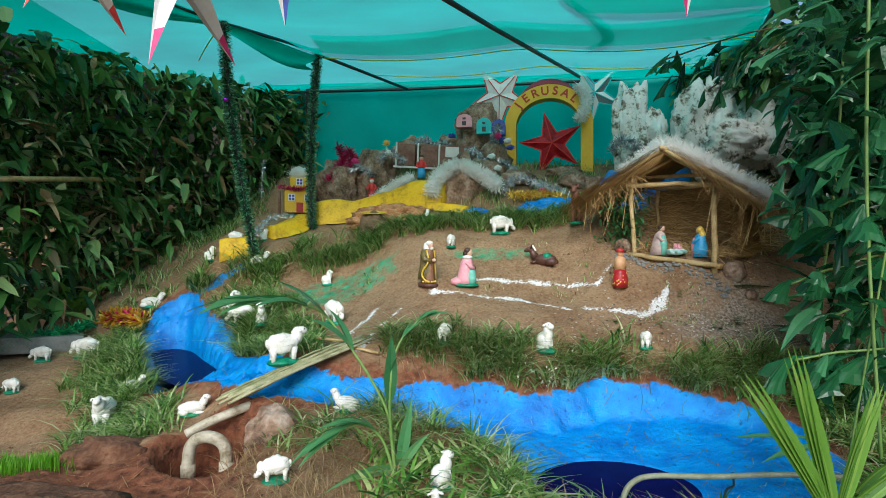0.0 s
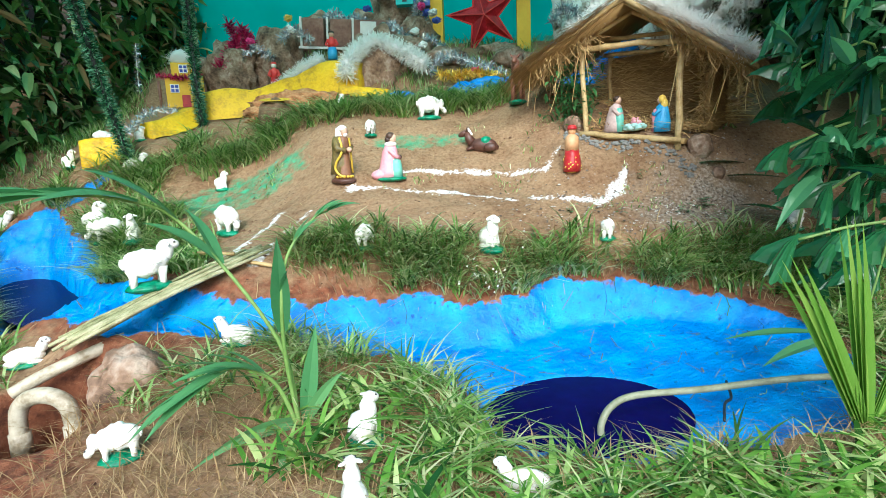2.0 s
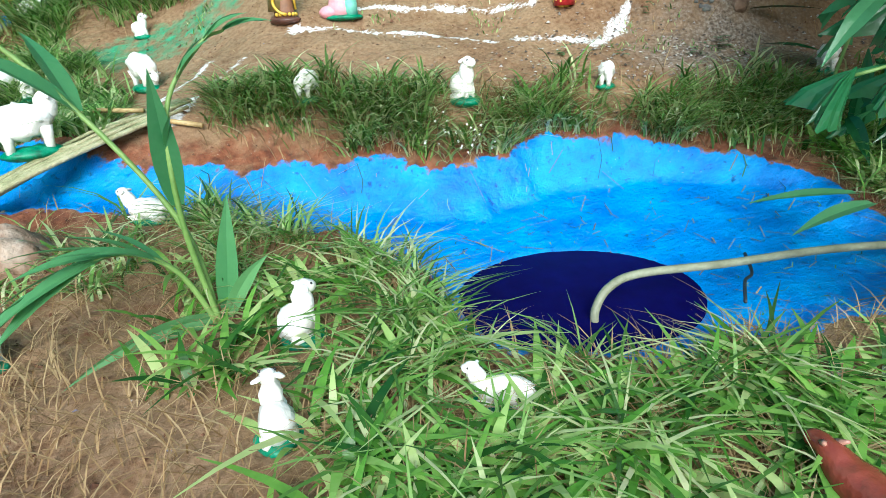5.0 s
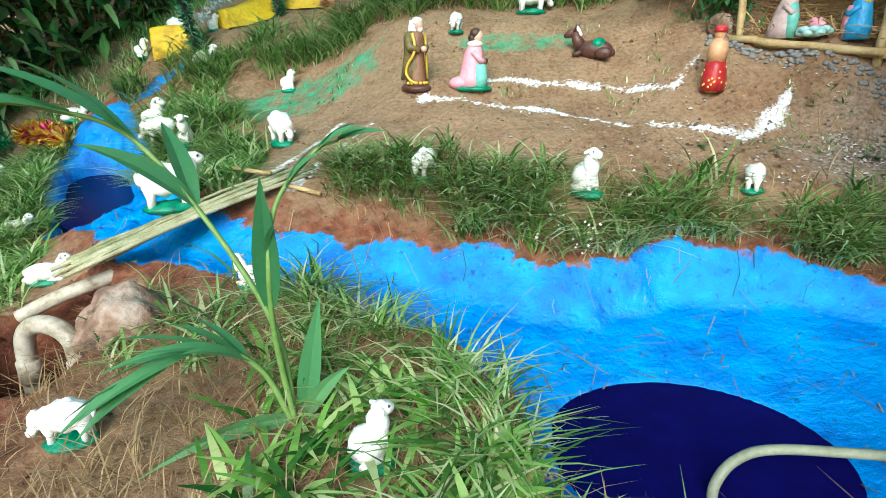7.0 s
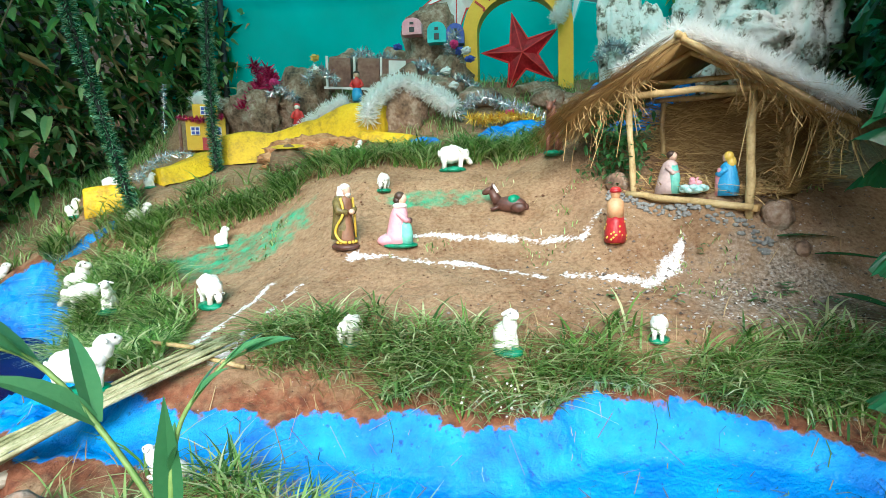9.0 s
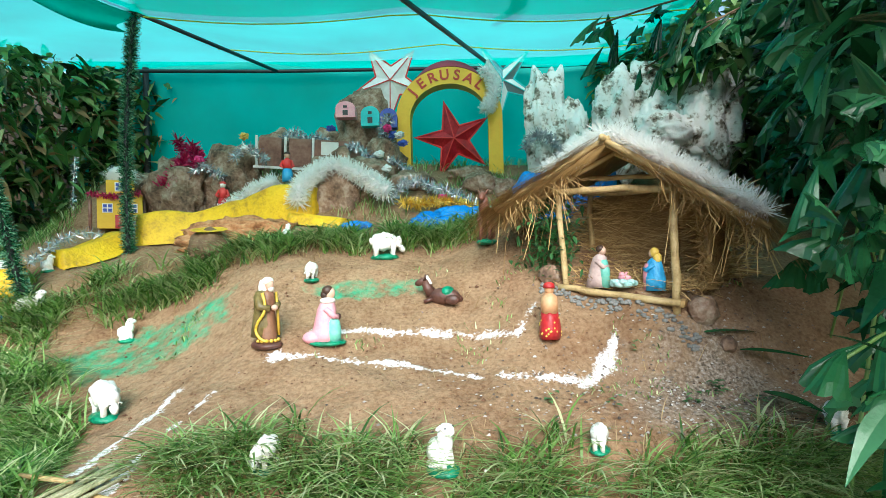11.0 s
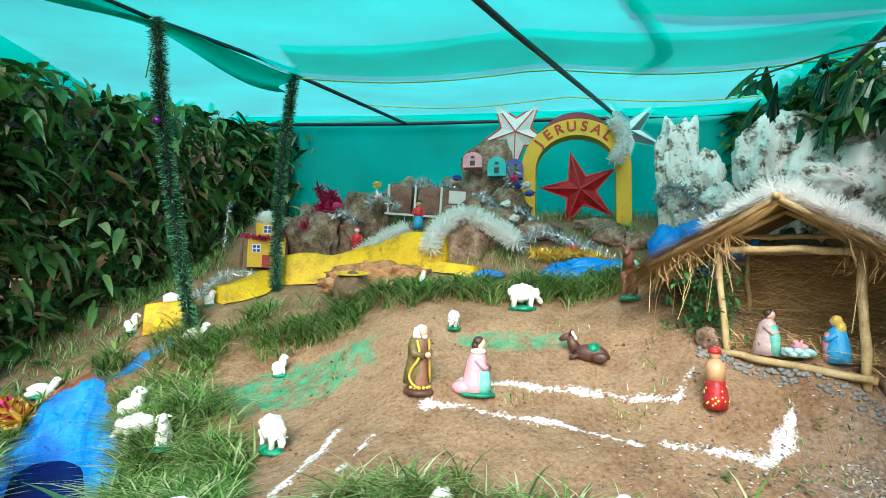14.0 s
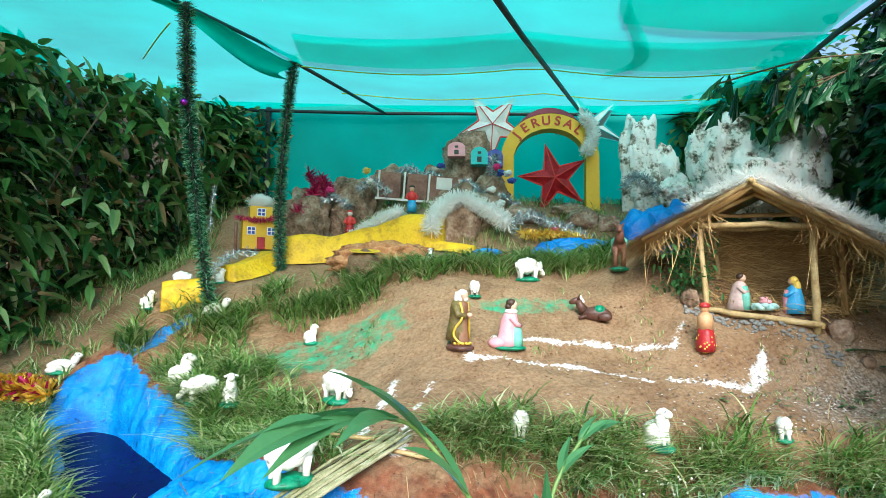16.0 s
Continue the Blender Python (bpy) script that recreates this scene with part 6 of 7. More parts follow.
leaf_mesh(v, f, Vector((-0.19, 1.89, 0.31)), Vector((0.03, 0.0, 1)), Vector((0.2, -1, 0.2)), 0.25, 0.026, 0.04, 0.35, 7)
raw("spear_leaf", v, f, PALM, palm, "broad upright spear leaves")

palm = thing("palm_seedling", pose(0, 0, 0), "young palm with stiff pleated yellow-green leaves by the pond", "palm")
B = Vector((1.20, 1.62, G(1.20, 1.62) - 0.02))
v, f = [], []
for a, L, W, dr in (((-0.42, -0.17, 0.62), 0.70, 0.042, 0.08), ((-0.23, -0.13, 0.62), 0.66, 0.045, 0.04), ((0.12, -0.05, 0.6), 0.55, 0.042, 0.15), ((0.38, -0.1, 0.5), 0.5, 0.04, 0.25), ((0.5, 0.2, 0.4), 0.5, 0.04, 0.3)):
    a = Vector(a)
    side = a.cross(Vector((0, 1, 0.2))).normalized()
    v, f = [], []
    for k in (-1.5, -0.5, 0.5, 1.5):
        leaf_mesh(v, f, B + side * k * W * 0.12, a.normalized() + side * k * 0.018, Vector((0.1, -1, 0.3)), L * (1 - 0.03 * abs(k)), W * 0.40, dr, 0.5, 9)
    raw("pleated_leaf", v, f, PALMLIGHT, palm)
v, f = [], []
leaf_mesh(v, f, Vector((1.38, 1.98, 0.14)), Vector((-0.9, 0.05, 0.1)), Vector((0, 0, 1)), 0.30, 0.03, 0.12, 0.2, 8)
leaf_mesh(v, f, Vector((1.38, 1.93, 0.13)), Vector((-0.8, -0.1, 0.0)), Vector((0, 0, 1)), 0.24, 0.03, 0.2, 0.2, 8)
raw("low_leaf", v, f, PALM, palm, "low leaf with a withered tip")


def in_pond(x, y, gap=0.02):
    return float(pond(np.float64(x), np.float64(y))) < gap


def fishtail(v, f, base, d, up, L, W, droop, q):
    """A wedge-shaped leaf of pleats that widens to a ragged slanting tip."""
    d = d.normalized()
    side = d.cross(up)
    side = side.normalized() if side.length > 1e-3 else d.orthogonal().normalized()
    nrm = side.cross(d).normalized()
    n, k, slant = 8, len(v), q.uniform(-0.35, 0.35)
    for j in range(4):
        t = (0.0, 0.4, 0.75, 1.0)[j]
        for i in range(n + 1):
            o = i / n * 2 - 1
            reach = L * t * (1 - 0.22 * abs(o) + slant * o * t - (q.uniform(0.0, 0.2) if j == 3 else 0.0))
            w = W * (0.06 + 0.94 * t ** 0.8) * o
            v.append(base + d * reach + side * w + nrm * (0.03 * L * (i % 2) * t - 0.45 * o * o * W * t) - Vector((0, 0, droop * L * t * t)))
    for j in range(3):
        for i in range(n):
            a = k + j * (n + 1) + i
            f.append((a, a + 1, a + n + 2, a + n + 1))


def shrub(base, label, n, spread_r, ztop, L, seed, mat=FISHTAIL, edge=None):
    h = thing("shrub", pose(0, 0, 0), label, "shrub", "broad-leaved shrubs beside the crib")
    q = random.Random(seed)
    v, f = [], []
    bx, by = base
    z0 = G(bx, by)
    for k in range(2):
        tx, ty = bx + q.gauss(0, spread_r * 0.5), by + q.gauss(0, spread_r * 0.5)
        if edge and not edge(tx, ty, 1.0):
            continue
        pipe("stem", curve_points([(bx + q.gauss(0, 0.08), by + q.gauss(0, 0.08), z0 - 0.03), ((bx + tx) / 2, (by + ty) / 2, z0 + (ztop - z0) * 0.5), (tx, ty, ztop - 0.1)], 4), q.uniform(0.004, 0.007), h, GREENSTEM, "", 6)
    made = 0
    while made < n:
        x, y = bx + q.gauss(0, spread_r), by + q.gauss(0, spread_r)
        z = z0 + 0.08 + (ztop - z0) * q.random() ** 0.85
        if edge and not edge(x, y, z):
            continue
        made += 1
        ll = L * q.uniform(0.55, 1.2)
        d = Vector((q.gauss(-0.45, 0.6), q.gauss(-0.35, 0.6), q.gauss(-0.15, 0.4)))
        if q.random() < 0.65:
            fishtail(v, f, Vector((x, y, z)), d, Vector((q.gauss(0, 0.35), q.gauss(0, 0.35), 1)), ll * 0.95, ll * q.uniform(0.2, 0.36), q.uniform(0.1, 0.45), q)
        else:
            leaf_mesh(v, f, Vector((x, y, z)), d, Vector((q.gauss(0, 0.3), q.gauss(0, 0.3), 1)), ll, ll * q.uniform(0.14, 0.24), q.uniform(0.15, 0.5), 0.22, 6, 0.12, q)
    raw("leaves", v, f, mat, h, "glossy wedge-shaped green leaves")


def right_side(x, y, z):
    """Keeps the shrubs beside the view over the bank."""
    lim = max(0.62 * y + 0.06, 0.23 + 0.93 * (y - 1.16) + 0.06)
    if z < 0.95 + 0.5 * max(0.0, min(1.0, (y - 2.45) / 0.4)) + 0.05 * math.sin(7 * x + 5 * y):
        lim = max(lim + (0.75 if y > 2.75 else 0.0), 0.34 + 1.0 * (y - 1.01), 0.27 + 1.14 * (y - 1.16))
    return x > lim and y > 1.5 and (z < 2.0 or y > 1.8)


shrub((1.75, 2.45), "tall shrub with broad glossy dark green leaves", 420, 0.34, 1.95, 0.19, 1, FISHTAIL, right_side)
shrub((2.35, 3.05), "tall shrub with broad glossy dark green leaves", 850, 0.42, 2.4, 0.2, 2, FISHTAIL, right_side)
shrub((2.9, 3.8), "tall shrub with broad glossy dark green leaves", 1300, 0.5, 2.5, 0.2, 3, FISHTAIL, right_side)
shrub((3.3, 4.7), "tall shrub with broad glossy dark green leaves", 1500, 0.45, 2.6, 0.2, 4, FISHTAIL, right_side)
shrub((2.6, 2.3), "tall shrub with broad glossy dark green leaves", 240, 0.42, 2.4, 0.19, 5, FISHTAIL, right_side)
shrub((1.55, 1.95), "shrub with broad glossy leaves beside the pond", 70, 0.22, 2.0, 0.16, 6, FISHTAIL, lambda x, y, z: right_side(x, y, z) and z > 0.9)
shrub((2.95, 4.35), "tall shrub with broad glossy dark green leaves", 1300, 0.35, 3.0, 0.2, 7, FISHTAIL, lambda x, y, z: right_side(x, y, z) and x > 0.62 * y)
# overhanging branch before the white rocks
branch = thing("overhanging_branch", pose(0, 0, 0), "leafy branch hanging in below the net before the white rocks", "branch")
q = random.Random(15)
v, f = [], []
for a, b in ((Vector((2.9, 3.8, 2.5)), Vector((1.62, 3.9, 2.24))), (Vector((2.9, 3.7, 2.5)), Vector((2.0, 4.0, 2.05))), (Vector((3.0, 3.9, 2.4)), Vector((2.3, 4.0, 2.3)))):
    pipe("twig", curve_points([a, a.lerp(b, 0.5) + Vector((0, 0, 0.06)), b], 5), 0.006, branch, STEM, "", 5)
    for _ in range(26):
        p0 = a.lerp(b, q.uniform(0.15, 1.0)) + Vector((q.gauss(0, 0.04), q.gauss(0, 0.04), q.gauss(0, 0.04)))
        fishtail(v, f, p0, Vector((q.gauss(-0.6, 0.4), q.gauss(-0.2, 0.4), q.gauss(-0.5, 0.3))), Vector((0, -0.3, 1)), q.uniform(0.12, 0.24), q.uniform(0.02, 0.05), 0.25, q)
raw("leaves", v, f, FISHTAIL, branch, "dark pointed leaves")
pl = pipe("fence_pole", [(2.35, 3.35, 1.60), (3.2, 3.3, 1.50), (3.9, 3.2, 1.45)], 0.022, None, BAMBOO)
tagged(pl, "pale dry bamboo pole among the shrubs", "pole")
# added backing: a flat hedge-coloured box closes the side behind the thicket
bm = bmesh.new()
box(bm, (4.3, 3.5, 1.4), (0.06, 9.5, 3.9))
tagged(part("side_backing", bm, HEDGE), "flat hedge-coloured sheet added to close the side behind the shrubs", "hedge", kind="structure")
hb = thing("leaf_hedge", pose(0, 0, 0), "dark leafy thicket behind the shrubs", "hedge")
v, f = [], []
for _ in range(6000):
    x, y = q.uniform(3.0, 4.2), q.uniform(1.0, 6.3)
    if not right_side(x, y, 1.0):
        continue
    L = q.uniform(0.1, 0.22)
    leaf_mesh(v, f, Vector((x, y, q.uniform(0.2, 3.3))), Vector((q.gauss(-0.5, 0.6), q.gauss(-0.3, 0.6), q.gauss(-0.3, 0.5))), Vector((0, 0, 1)), L, L * 0.25, 0.3, 0.25, 4)
for _ in range(2600):
    x, y = q.uniform(2.75, 4.2), q.uniform(4.6, 6.6)
    L = q.uniform(0.12, 0.24)
    leaf_mesh(v, f, Vector((x, y, q.uniform(1.5, 3.2) if x > 3.2 else q.uniform(2.3, 3.0))), Vector((q.gauss(-0.5, 0.6), q.gauss(-0.3, 0.6), q.gauss(-0.3, 0.5))), Vector((0, 0, 1)), L, L * 0.25, 0.3, 0.25, 4)
raw("leaves", v, f, HEDGE, hb)
# low fishtail sprays that reach out over the bare earth
SPRAYS = [((1.95, 2.35, 0.78), (1.50, 2.28, 0.70)), ((2.0, 2.3, 0.62), (1.56, 2.16, 0.56)), ((1.95, 2.5, 1.02), (1.62, 2.40, 0.98)), ((1.75, 1.95, 0.45), (1.36, 2.05, 0.42)), ((2.3, 3.0, 0.98), (2.02, 2.95, 0.92))]
for a, b in SPRAYS:
    a, b = Vector(a), Vector(b)
    sp = thing("palm_spray", pose(0, 0, 0), "low stalk of glossy fishtail palm leaves over the bare earth", "palm", "low fishtail sprays")
    root = Vector((a.x + 0.25, a.y + 0.1, G(a.x + 0.25, a.y + 0.1) - 0.02))
    pipe("stalk", curve_points([root, a + Vector((0.1, 0, 0)), a.lerp(b, 0.5) + Vector((0, 0, 0.03)), b], 5), 0.005, sp, GREENSTEM, "", 6)
    for k in range(6):
        p0 = a.lerp(b, 0.15 + 0.85 * k / 5) + Vector((0, 0, 0.02))
        v, f = [], []
        fishtail(v, f, p0, (b - a).normalized() + Vector((q.gauss(0, 0.25), (-1) ** k * 0.6, q.gauss(-0.1, 0.15))), Vector((q.gauss(0, 0.15), -0.35, 1)), q.uniform(0.17, 0.24), q.uniform(0.03, 0.048), 0.35, q)
        raw("leaflet", v, f, FISHTAIL, sp)
# a leafy plant at the foot of the hedge
wp = thing("strap_leaf_plant", pose(0, 0, 0), "bright green strap-leaved plant at the hedge foot", "plant")
for k in range(11):
    a = k * 0.61
    v, f = [], []
    leaf_mesh(v, f, Vector((-3.0, 4.35, G(-3.0, 4.35) + 0.05)), Vector((0.55 * math.cos(a), 0.55 * math.sin(a), 0.9)), Vector((math.cos(a), math.sin(a), 0.3)), q.uniform(0.4, 0.62), 0.032, 0.35, 0.25, 8)
    raw("strap_leaf", v, f, PALMLIGHT, wp)
# fallen broad leaves beside the hut
for u, n_, tn_ in ((0.62, -0.02, 25), (0.82, -0.1, -60), (0.74, 0.02, -20)):
    p0 = HUT @ Vector((u, n_, 0))
    v, f = [], []
    leaf_mesh(v, f, Vector((0, 0, 0.015)), Vector((0.9, -0.4, 0.05)), Vector((0, 0, 1)), 0.26, 0.04, 0.1, 0.2, 7)
    ob = raw("broad_leaf", v, f, FISHTAIL)
    ob.matrix_basis = pose(p0.x, p0.y, G(p0.x, p0.y) + 0.02, 0, 0, tn_)
    tagged(ob, "fallen broad green leaf beside the hut", "leaf", "leaves beside the hut")
# creeper on the hut's flank
cr = thing("creeper", pose(0, 0, 0), "small-leaved green creeper climbing beside the hut", "creeper")
v, f = [], []
for _ in range(620):
    p0 = HUT @ Vector((q.gauss(-0.10, 0.07), q.gauss(0.1, 0.07), 0))
    z = G(p0.x, p0.y) + 0.02 + 0.36 * q.random()
    leaf_mesh(v, f, Vector((p0.x, p0.y, z)), Vector((q.gauss(-0.3, 0.7), q.gauss(-0.5, 0.6), q.gauss(0, 0.5))), Vector((0, 0, 1)), q.uniform(0.025, 0.05), q.uniform(0.008, 0.014), 0.3, 0.2, 3)
raw("leaves", v, f, CREEPER, cr)


# ---- grass ----
LAMBS = [(x, y) for k, x, y, tn_, sz, w in SHEEP if y < 4.3]


def blades(name, label, count, where, length, width, mat, seed, lean=0.5, clump=6, spreadc=0.035, hang=None, seg=3, gap=0.0):
    """Tufts of curved blades scattered where where(x, y) allows."""
    q = random.Random(seed)
    v, f = [], []
    xs = where[0]
    test = where[1]
    made = tries = 0
    while made < count and tries < count * 30:
        tries += 1
        cx, cy = q.uniform(xs[0], xs[1]), q.uniform(xs[2], xs[3])
        if q.random() > test(cx, cy):
            continue
        for _ in range(clump):
            x, y = cx + q.gauss(0, spreadc), cy + q.gauss(0, spreadc)
            if in_pond(x, y, gap):
                continue
            if any(abs(x - sx) < 0.05 and -0.09 < y - sy < 0.04 for sx, sy in LAMBS) and q.random() < 0.75:
                continue
            z = G(x, y) - 0.004
            a = q.uniform(0, 6.283)
            out = Vector((math.cos(a), math.sin(a), 0))
            if hang:
                out = (out + Vector((0, -hang, 0))).normalized()
            L = q.uniform(*length)
            w = q.uniform(*width)
            ln = q.uniform(0.4, 1.0) * lean
            side = Vector((-out.y, out.x, 0)) * w
            k = len(v)
            for i in range(seg + 1):
                t = i / seg
                c = Vector((x, y, z)) + out * (ln * L * (0.35 * t + 0.65 * t * t)) + Vector((0, 0, L * (t - 0.42 * min(1.3, ln * 1.3) * t * t)))
                ww = (0.6 + 1.2 * t - 1.8 * t * t) if i < seg else 0.04
                v += [c - side * ww, c + side * ww]
            for i in range(seg):
                b = k + 2 * i
                f.append((b, b + 1, b + 3, b + 2))
            made += 1
    ob = raw(name, v, f, mat)
    tagged(ob, label, "grass", kind="stuff")


def band(y0, w, xlo, xhi):
    def test(x, y):
        c = y0(x) if callable(y0) else y0
        return math.exp(-((y - c) / w) ** 2) if xlo < x < xhi else 0.0
    return test


def terrace_line(x):
    return float(np.interp(x, [-2.2, -1.6, -1.1, -0.5, 0.0, 0.5, 1.0, 1.3], [4.40, 4.40, 4.52, 4.44, 4.40, 4.43, 4.40, 4.5]))


def patchy(x, y, f=3.0, s=0.0, floor=0.08):
    return floor + (1 - floor) * (noise.noise(Vector((x * f, y * f, s))) > -0.08)


bank_line = lambda x: float(np.interp(x, [-0.3, 0.1, 0.45, 2.3], [2.82, 2.74, 2.63, 2.57]))
bank = lambda x, y: band(bank_line, 0.09, -0.30, 2.3)(x, y) * patchy(x, y, 4, 1, 0.4)
blades("bank_grass", "tufts of green grass overhanging the pond bank", 6000, ((-0.3, 2.3, 2.45, 3.0), bank), (0.07, 0.22), (0.0026, 0.0066), GRASS, 1, 1.5, 18, 0.016, 0.5, 4)
blades("bank_dead_grass", "dead straw-coloured grass along the pond bank", 3600, ((-0.3, 2.3, 2.5, 3.0), bank), (0.05, 0.16), (0.0012, 0.003), DRYGRASS, 2, 1.3, 6, 0.04, 0.7)
blades("terrace_grass", "green grass along the foot of the terrace", 7000, ((-2.2, 1.3, 4.2, 5.0), lambda x, y: band(terrace_line, 0.15, -2.1, 1.25)(x, y) * patchy(x, y, 4, 2)), (0.08, 0.24), (0.0032, 0.0075), GRASS, 3, 1.6, 16, 0.02, 0.35, 4)
blades("terrace_dead_grass", "dead grass at the foot of the terrace", 1800, ((-2.2, 1.3, 4.1, 5.0), band(terrace_line, 0.17, -2.1, 1.25)), (0.06, 0.17), (0.0014, 0.0032), DRYGRASS, 4, 1.3, 5, 0.04)
inner = lambda x, y: math.exp(-((x + 1.13 + 0.6 * (y - 3.3)) / 0.24) ** 2 - ((y - 3.45) / 0.45) ** 2) * patchy(x, y, 4, 3)
blades("pool_grass", "green grass between the pool and the bare earth", 6500, ((-2.0, -0.6, 2.75, 4.4), inner), (0.07, 0.22), (0.0028, 0.0068), GRASS, 5, 1.5, 16, 0.02, None, 4)
outer = lambda x, y: math.exp(-((x + 1.95 + 0.6 * (y - 3.2)) / 0.2) ** 2) * patchy(x, y, 4, 4) if 2.4 < y < 4.5 else 0
blades("pool_edge_grass", "green and yellowing grass along the pool edge", 5200, ((-2.7, -1.2, 2.35, 4.5), outer), (0.07, 0.2), (0.0028, 0.0066), GRASS, 6, 1.5, 16, 0.02, None, 4)
near = lambda x, y: (1.0 if (y > 1.84 - 0.2 * min(0, x) or x > 0.1) else 0.04) * (0 if x < -0.74 else 0.35 if x < -0.3 else 0.8) * patchy(x, y, 5.0, 5, 0.1) if (y < 2.32 - 0.1 * max(0, x)) else 0
blades("pond_side_grass", "fine green grass on the near side of the pond", 3000, ((-0.95, 1.9, 1.25, 2.35), near), (0.05, 0.17), (0.0026, 0.006), GRASS, 7, 1.5, 16, 0.016, None, 4, 0.045)
front = lambda x, y: 1.0 * patchy(x, y, 6, 6, 0.12) if (x > 0.02 and y < 1.8 or x > 1.1 and y < 2.4) else (0.25 if x > -0.3 and 1.7 < y < 2.1 else 0)
blades("broad_grass", "broad-bladed bright green grass in the foreground", 4400, ((-0.3, 2.0, 1.05, 2.4), front), (0.05, 0.15), (0.0055, 0.0125), BROADGRASS, 8, 1.45, 10, 0.02, None, 5, 0.07)
blades("pond_dead_grass", "dead grass and roots on the near soil", 8500, ((-0.75, 1.9, 1.2, 2.35), lambda x, y: near(x, y) * 0.6 + 0.25), (0.04, 0.13), (0.0007, 0.002), DRYGRASS, 9, 1.6, 5, 0.05)
blades("right_grass", "green grass under the shrubs", 2600, ((1.35, 2.6, 1.6, 2.7), lambda x, y: 0.8 * patchy(x, y, 3, 7)), (0.06, 0.18), (0.0024, 0.0055), GRASS, 10, 0.9, 7, 0.04)
blades("seedling_grass", "dense bright green seedling grass patch", 2600, ((-2.2, -1.4, 2.0, 2.55), lambda x, y: 1.0 if math.hypot((x + 1.78) / 0.3, (y - 2.28) / 0.2) < 1 else 0), (0.05, 0.09), (0.0012, 0.0022), YOUNGGRASS, 11, 0.35, 6, 0.02)
blades("hilltop_grass", "dark green weeds between the terrace stones", 2200, ((0.2, 2.4, 4.9, 6.2), lambda x, y: 0.5 * patchy(x, y, 3, 8)), (0.05, 0.15), (0.002, 0.005), GRASS, 12, 0.9, 6, 0.05)
blades("hilltop_grass", "dark green weeds along the hedge foot", 2400, ((-3.0, -1.6, 4.6, 6.6), lambda x, y: 0.7 if x < -1.9 - 0.1 * (y - 5) and y > 5.3 else (0.6 if x < -2.5 else 0)), (0.06, 0.18), (0.002, 0.006), GRASS, 13, 0.9, 6, 0.05)
blades("stone_weeds", "dark green weeds among the terrace stones", 1400, ((-1.4, 0.6, 5.45, 6.1), lambda x, y: 0.6 * patchy(x, y, 4, 11)), (0.05, 0.14), (0.002, 0.005), GRASS, 15, 1.1, 9, 0.03)
weeds = lambda x, y: 1.0 * (noise.noise(Vector((x * 2.5, y * 2.5, 9))) > 0.28)
blades("sparse_weeds", "sparse small weeds on the bare earth", 420, ((-0.6, 2.3, 2.95, 4.2), weeds), (0.02, 0.05), (0.002, 0.004), GRASS, 14, 1.0, 6, 0.02)
edge = lambda x, y: 1.0 * patchy(x, y, 5, 21, 0.3) if -0.02 < float(pond(np.float64(x), np.float64(y))) - 0.035 < 0.05 and y < 2.42 - 0.15 * x and -0.55 < x < 1.2 else 0
blades("pond_lip_grass", "long grass arching over the near lip of the pond", 550, ((-0.55, 1.2, 1.6, 2.5), edge), (0.06, 0.19), (0.0022, 0.005), GRASS, 23, 1.5, 12, 0.014, None, 4)
# straw litter lying on the soil
q = random.Random(33)
v, f = [], []
for _ in range(3600):
    x, y = q.uniform(-2.4, 2.2), q.uniform(1.15, 4.6)
    if y > 2.35 and q.random() < 0.55:
        continue
    a, L, w = q.uniform(0, 6.28), q.uniform(0.015, 0.09), q.uniform(0.0005, 0.0016)
    x2, y2 = x + L * math.cos(a), y + L * math.sin(a)
    s = Vector((-math.sin(a) * w, math.cos(a) * w, 0))
    a0, b0 = Vector((x, y, G(x, y) + 0.004)), Vector((x2, y2, G(x2, y2) + q.uniform(0.003, 0.012)))
    k = len(v)
    v += [a0 - s, a0 + s, b0 + s, b0 - s]
    f.append((k, k + 1, k + 2, k + 3))
tagged(raw("straw_litter", v, f, DRYGRASS), "scattered dry straw bits on the soil", "straw", kind="stuff")
v, f = [], []
for _ in range(420):
    x, y = q.uniform(-0.8, 1.55), q.uniform(1.55, 2.65)
    if not in_pond(x, y, -0.03) or math.hypot((x - 0.62) / 0.3, (y - 1.95) / 0.28) < 1:
        continue
    a, L, w = q.uniform(0, 6.28), q.uniform(0.008, 0.05), q.uniform(0.0006, 0.0018)
    m = Vector((x, y, 0))
    pts = [m, m + Vector((math.cos(a), math.sin(a), 0)) * L * 0.5, m + Vector((math.cos(a + 0.5), math.sin(a + 0.5), 0)) * L]
    k = len(v)
    s = Vector((-math.sin(a), math.cos(a), 0)) * w
    for p0 in pts:
        z = Vector((p0.x, p0.y, G(p0.x, p0.y) + 0.006))
        v += [z - s, z + s]
    f += [(k, k + 1, k + 3, k + 2), (k + 2, k + 3, k + 5, k + 4)]
tagged(raw("pond_litter", v, f, HEDGE), "dark bits of leaf and twig on the blue pond bed", "litter", kind="stuff")
# tiny white blossoms in the bank grass
v, f = [], []
for _ in range(26):
    x = q.gauss(0.5, 0.06)
    y = bank_line(x) + q.gauss(-0.07, 0.035)
    c, s = Vector((x, y, G(x, y) + q.uniform(0.03, 0.10))), q.uniform(0.0025, 0.004)
    for m in range(5):
        a, k = m * 1.257, len(v)
        v += [c, c + Vector((math.cos(a - 0.5) * s, -s * 0.4, math.sin(a - 0.5) * s)), c + Vector((math.cos(a) * s * 1.5, -s * 0.6, math.sin(a) * s * 1.5)), c + Vector((math.cos(a + 0.5) * s, -s * 0.4, math.sin(a + 0.5) * s))]
        f.append((k, k + 1, k + 2, k + 3))
tagged(raw("white_blossoms", v, f, WHITE), "tiny white blossoms among the bank grass", "flowers", kind="stuff")
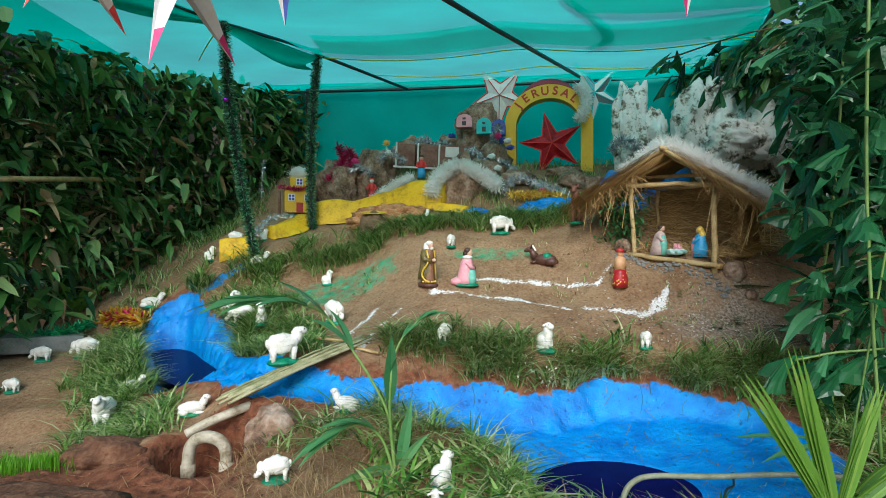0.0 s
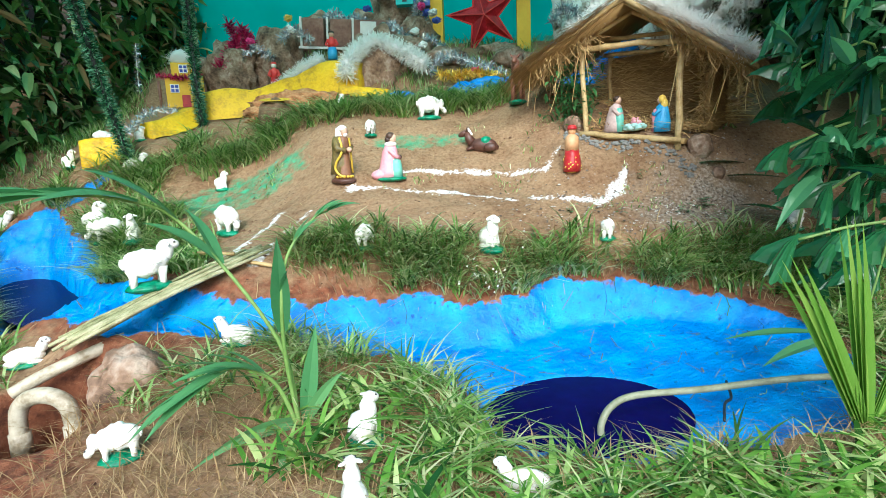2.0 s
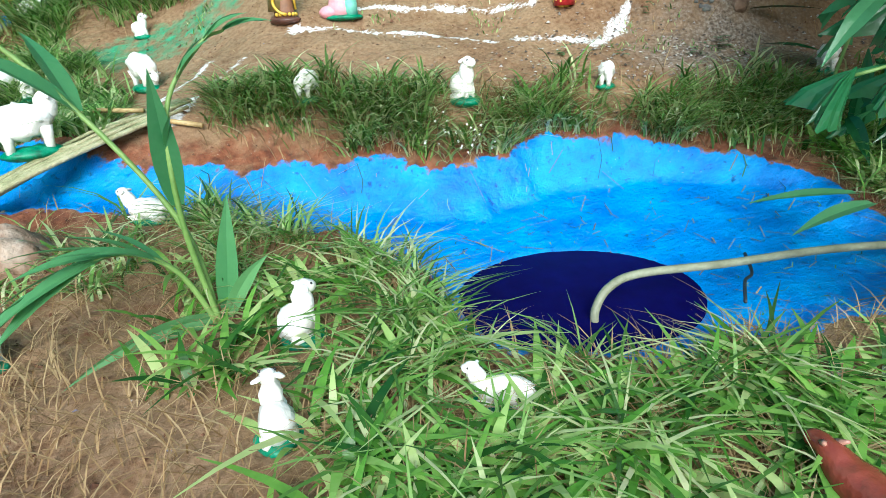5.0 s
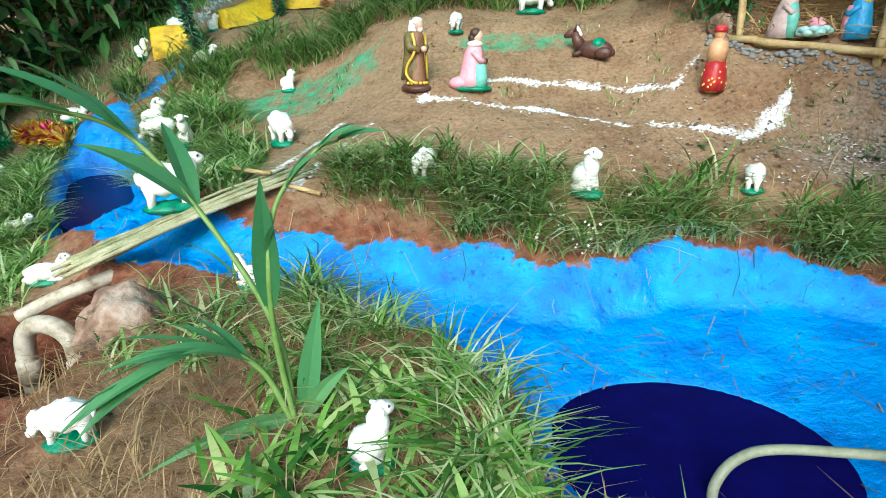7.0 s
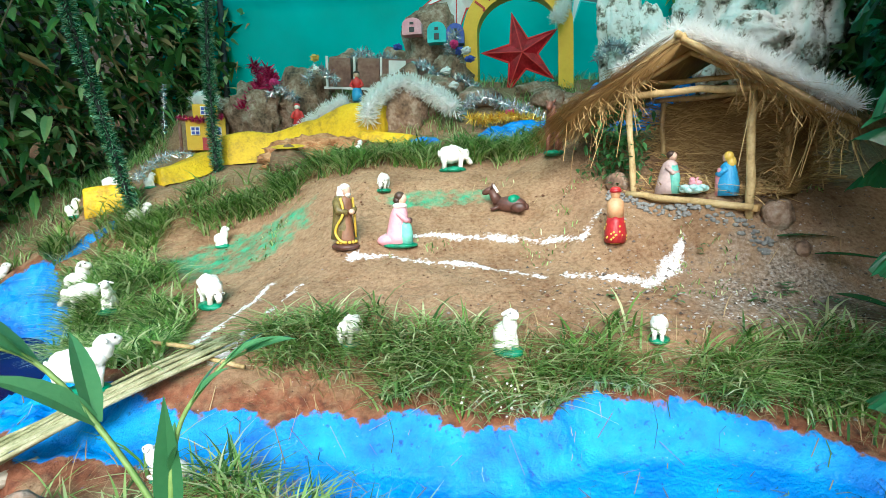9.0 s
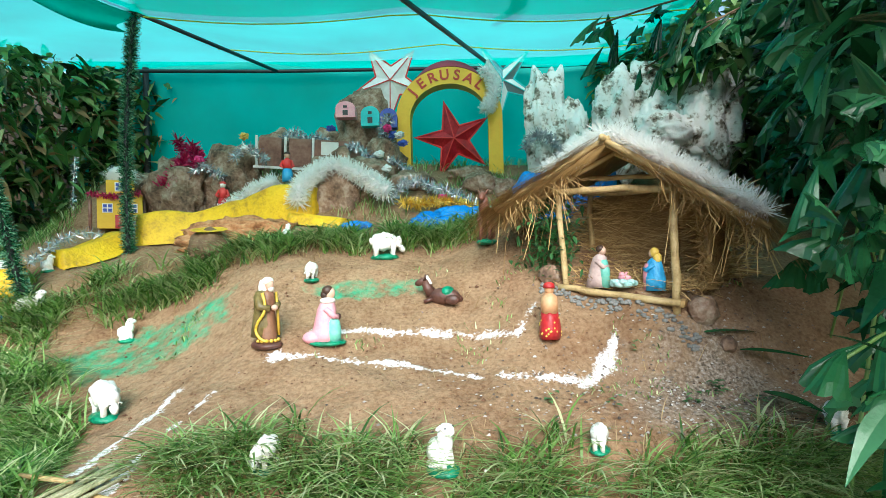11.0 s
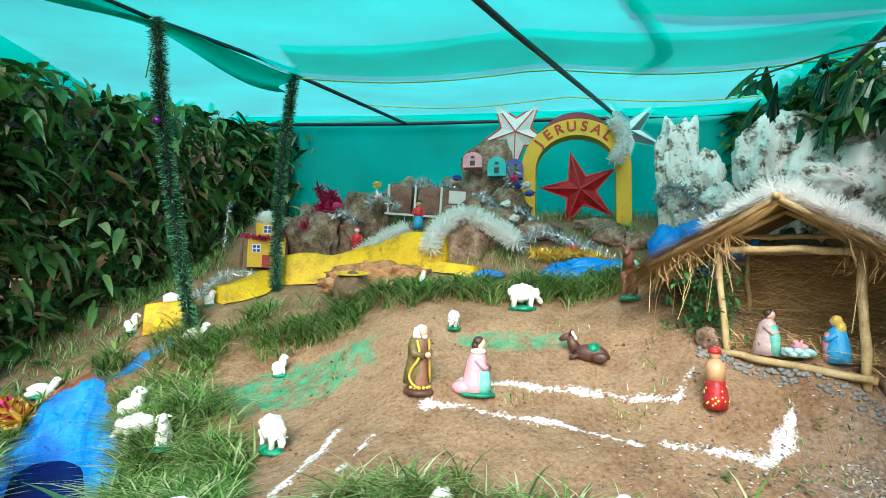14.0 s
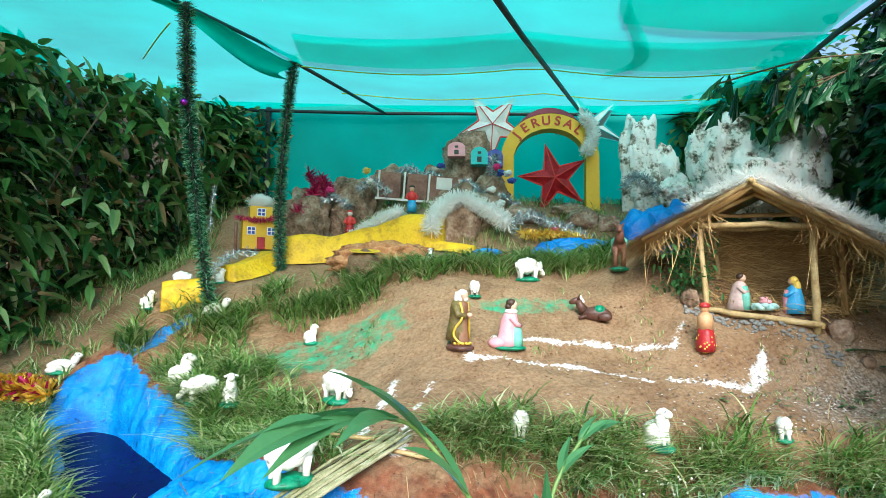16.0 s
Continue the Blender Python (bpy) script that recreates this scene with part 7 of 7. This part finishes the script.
# grey grit and leaf bits strewn on the bare earth
v, f = [], []
for _ in range(1500):
    x, y = q.gauss(1.6, 0.5), q.gauss(2.98, 0.25)
    if in_pond(x, y, 0.05) or x > 2.8:
        continue
    s = q.uniform(0.003, 0.010)
    c = Vector((x, y, G(x, y) + s * 0.35))
    k = len(v)
    for dx, dy, dz in ((1, 0, 0), (0, 1, 0), (-1, 0, 0), (0, -1, 0), (0, 0, 0.7), (0, 0, -0.7)):
        v.append(c + Vector((dx, dy, dz)) * s * q.uniform(0.5, 1.3))
    f += [(k, k + 1, k + 4), (k + 1, k + 2, k + 4), (k + 2, k + 3, k + 4), (k + 3, k, k + 4)]
tagged(raw("grey_grit", v, f, GRIT), "grey grit and chips strewn on the earth", "gravel", kind="stuff")
# small broad-leaved weeds on the bare earth
for wx, wy, n in ((1.66, 2.98, 16), (1.52, 2.93, 9), (1.78, 2.9, 7), (1.42, 3.16, 6), (1.2, 2.93, 5), (0.98, 2.98, 5)):
    wd = thing("weed", pose(wx, wy, G(wx, wy)), "small round-leaved green weed on the bare earth", "weed", "weeds on the bare earth")
    v, f = [], []
    for _ in range(n):
        a = q.uniform(0, 6.28)
        leaf_mesh(v, f, Vector((q.gauss(0, 0.012), q.gauss(0, 0.012), q.uniform(0.002, 0.05))), Vector((math.cos(a), math.sin(a), 0.3)), Vector((0, 0, 1)), q.uniform(0.02, 0.042), q.uniform(0.008, 0.013), 0.3, 0.2, 4)
    raw("leaves", v, f, CREEPER, wd)
# crumbs of soil and grit
v, f = [], []
for _ in range(3800):
    x, y = q.uniform(-2.3, 2.2), q.uniform(1.15, 4.6)
    if in_pond(x, y, 0.03):
        continue
    s = q.uniform(0.002, 0.007) * (1.8 if q.random() < 0.06 else 1)
    c = Vector((x, y, G(x, y) + s * 0.3))
    k = len(v)
    for dx, dy, dz in ((1, 0, 0), (0, 1, 0), (-1, 0, 0), (0, -1, 0), (0, 0, 0.8), (0, 0, -0.8)):
        v.append(c + Vector((dx, dy, dz)) * s * q.uniform(0.6, 1.3))
    f += [(k, k + 1, k + 4), (k + 1, k + 2, k + 4), (k + 2, k + 3, k + 4), (k + 3, k, k + 4)]
tagged(raw("soil_crumbs", v, f, SOIL), "crumbs of red soil and grit", "soil", kind="stuff")
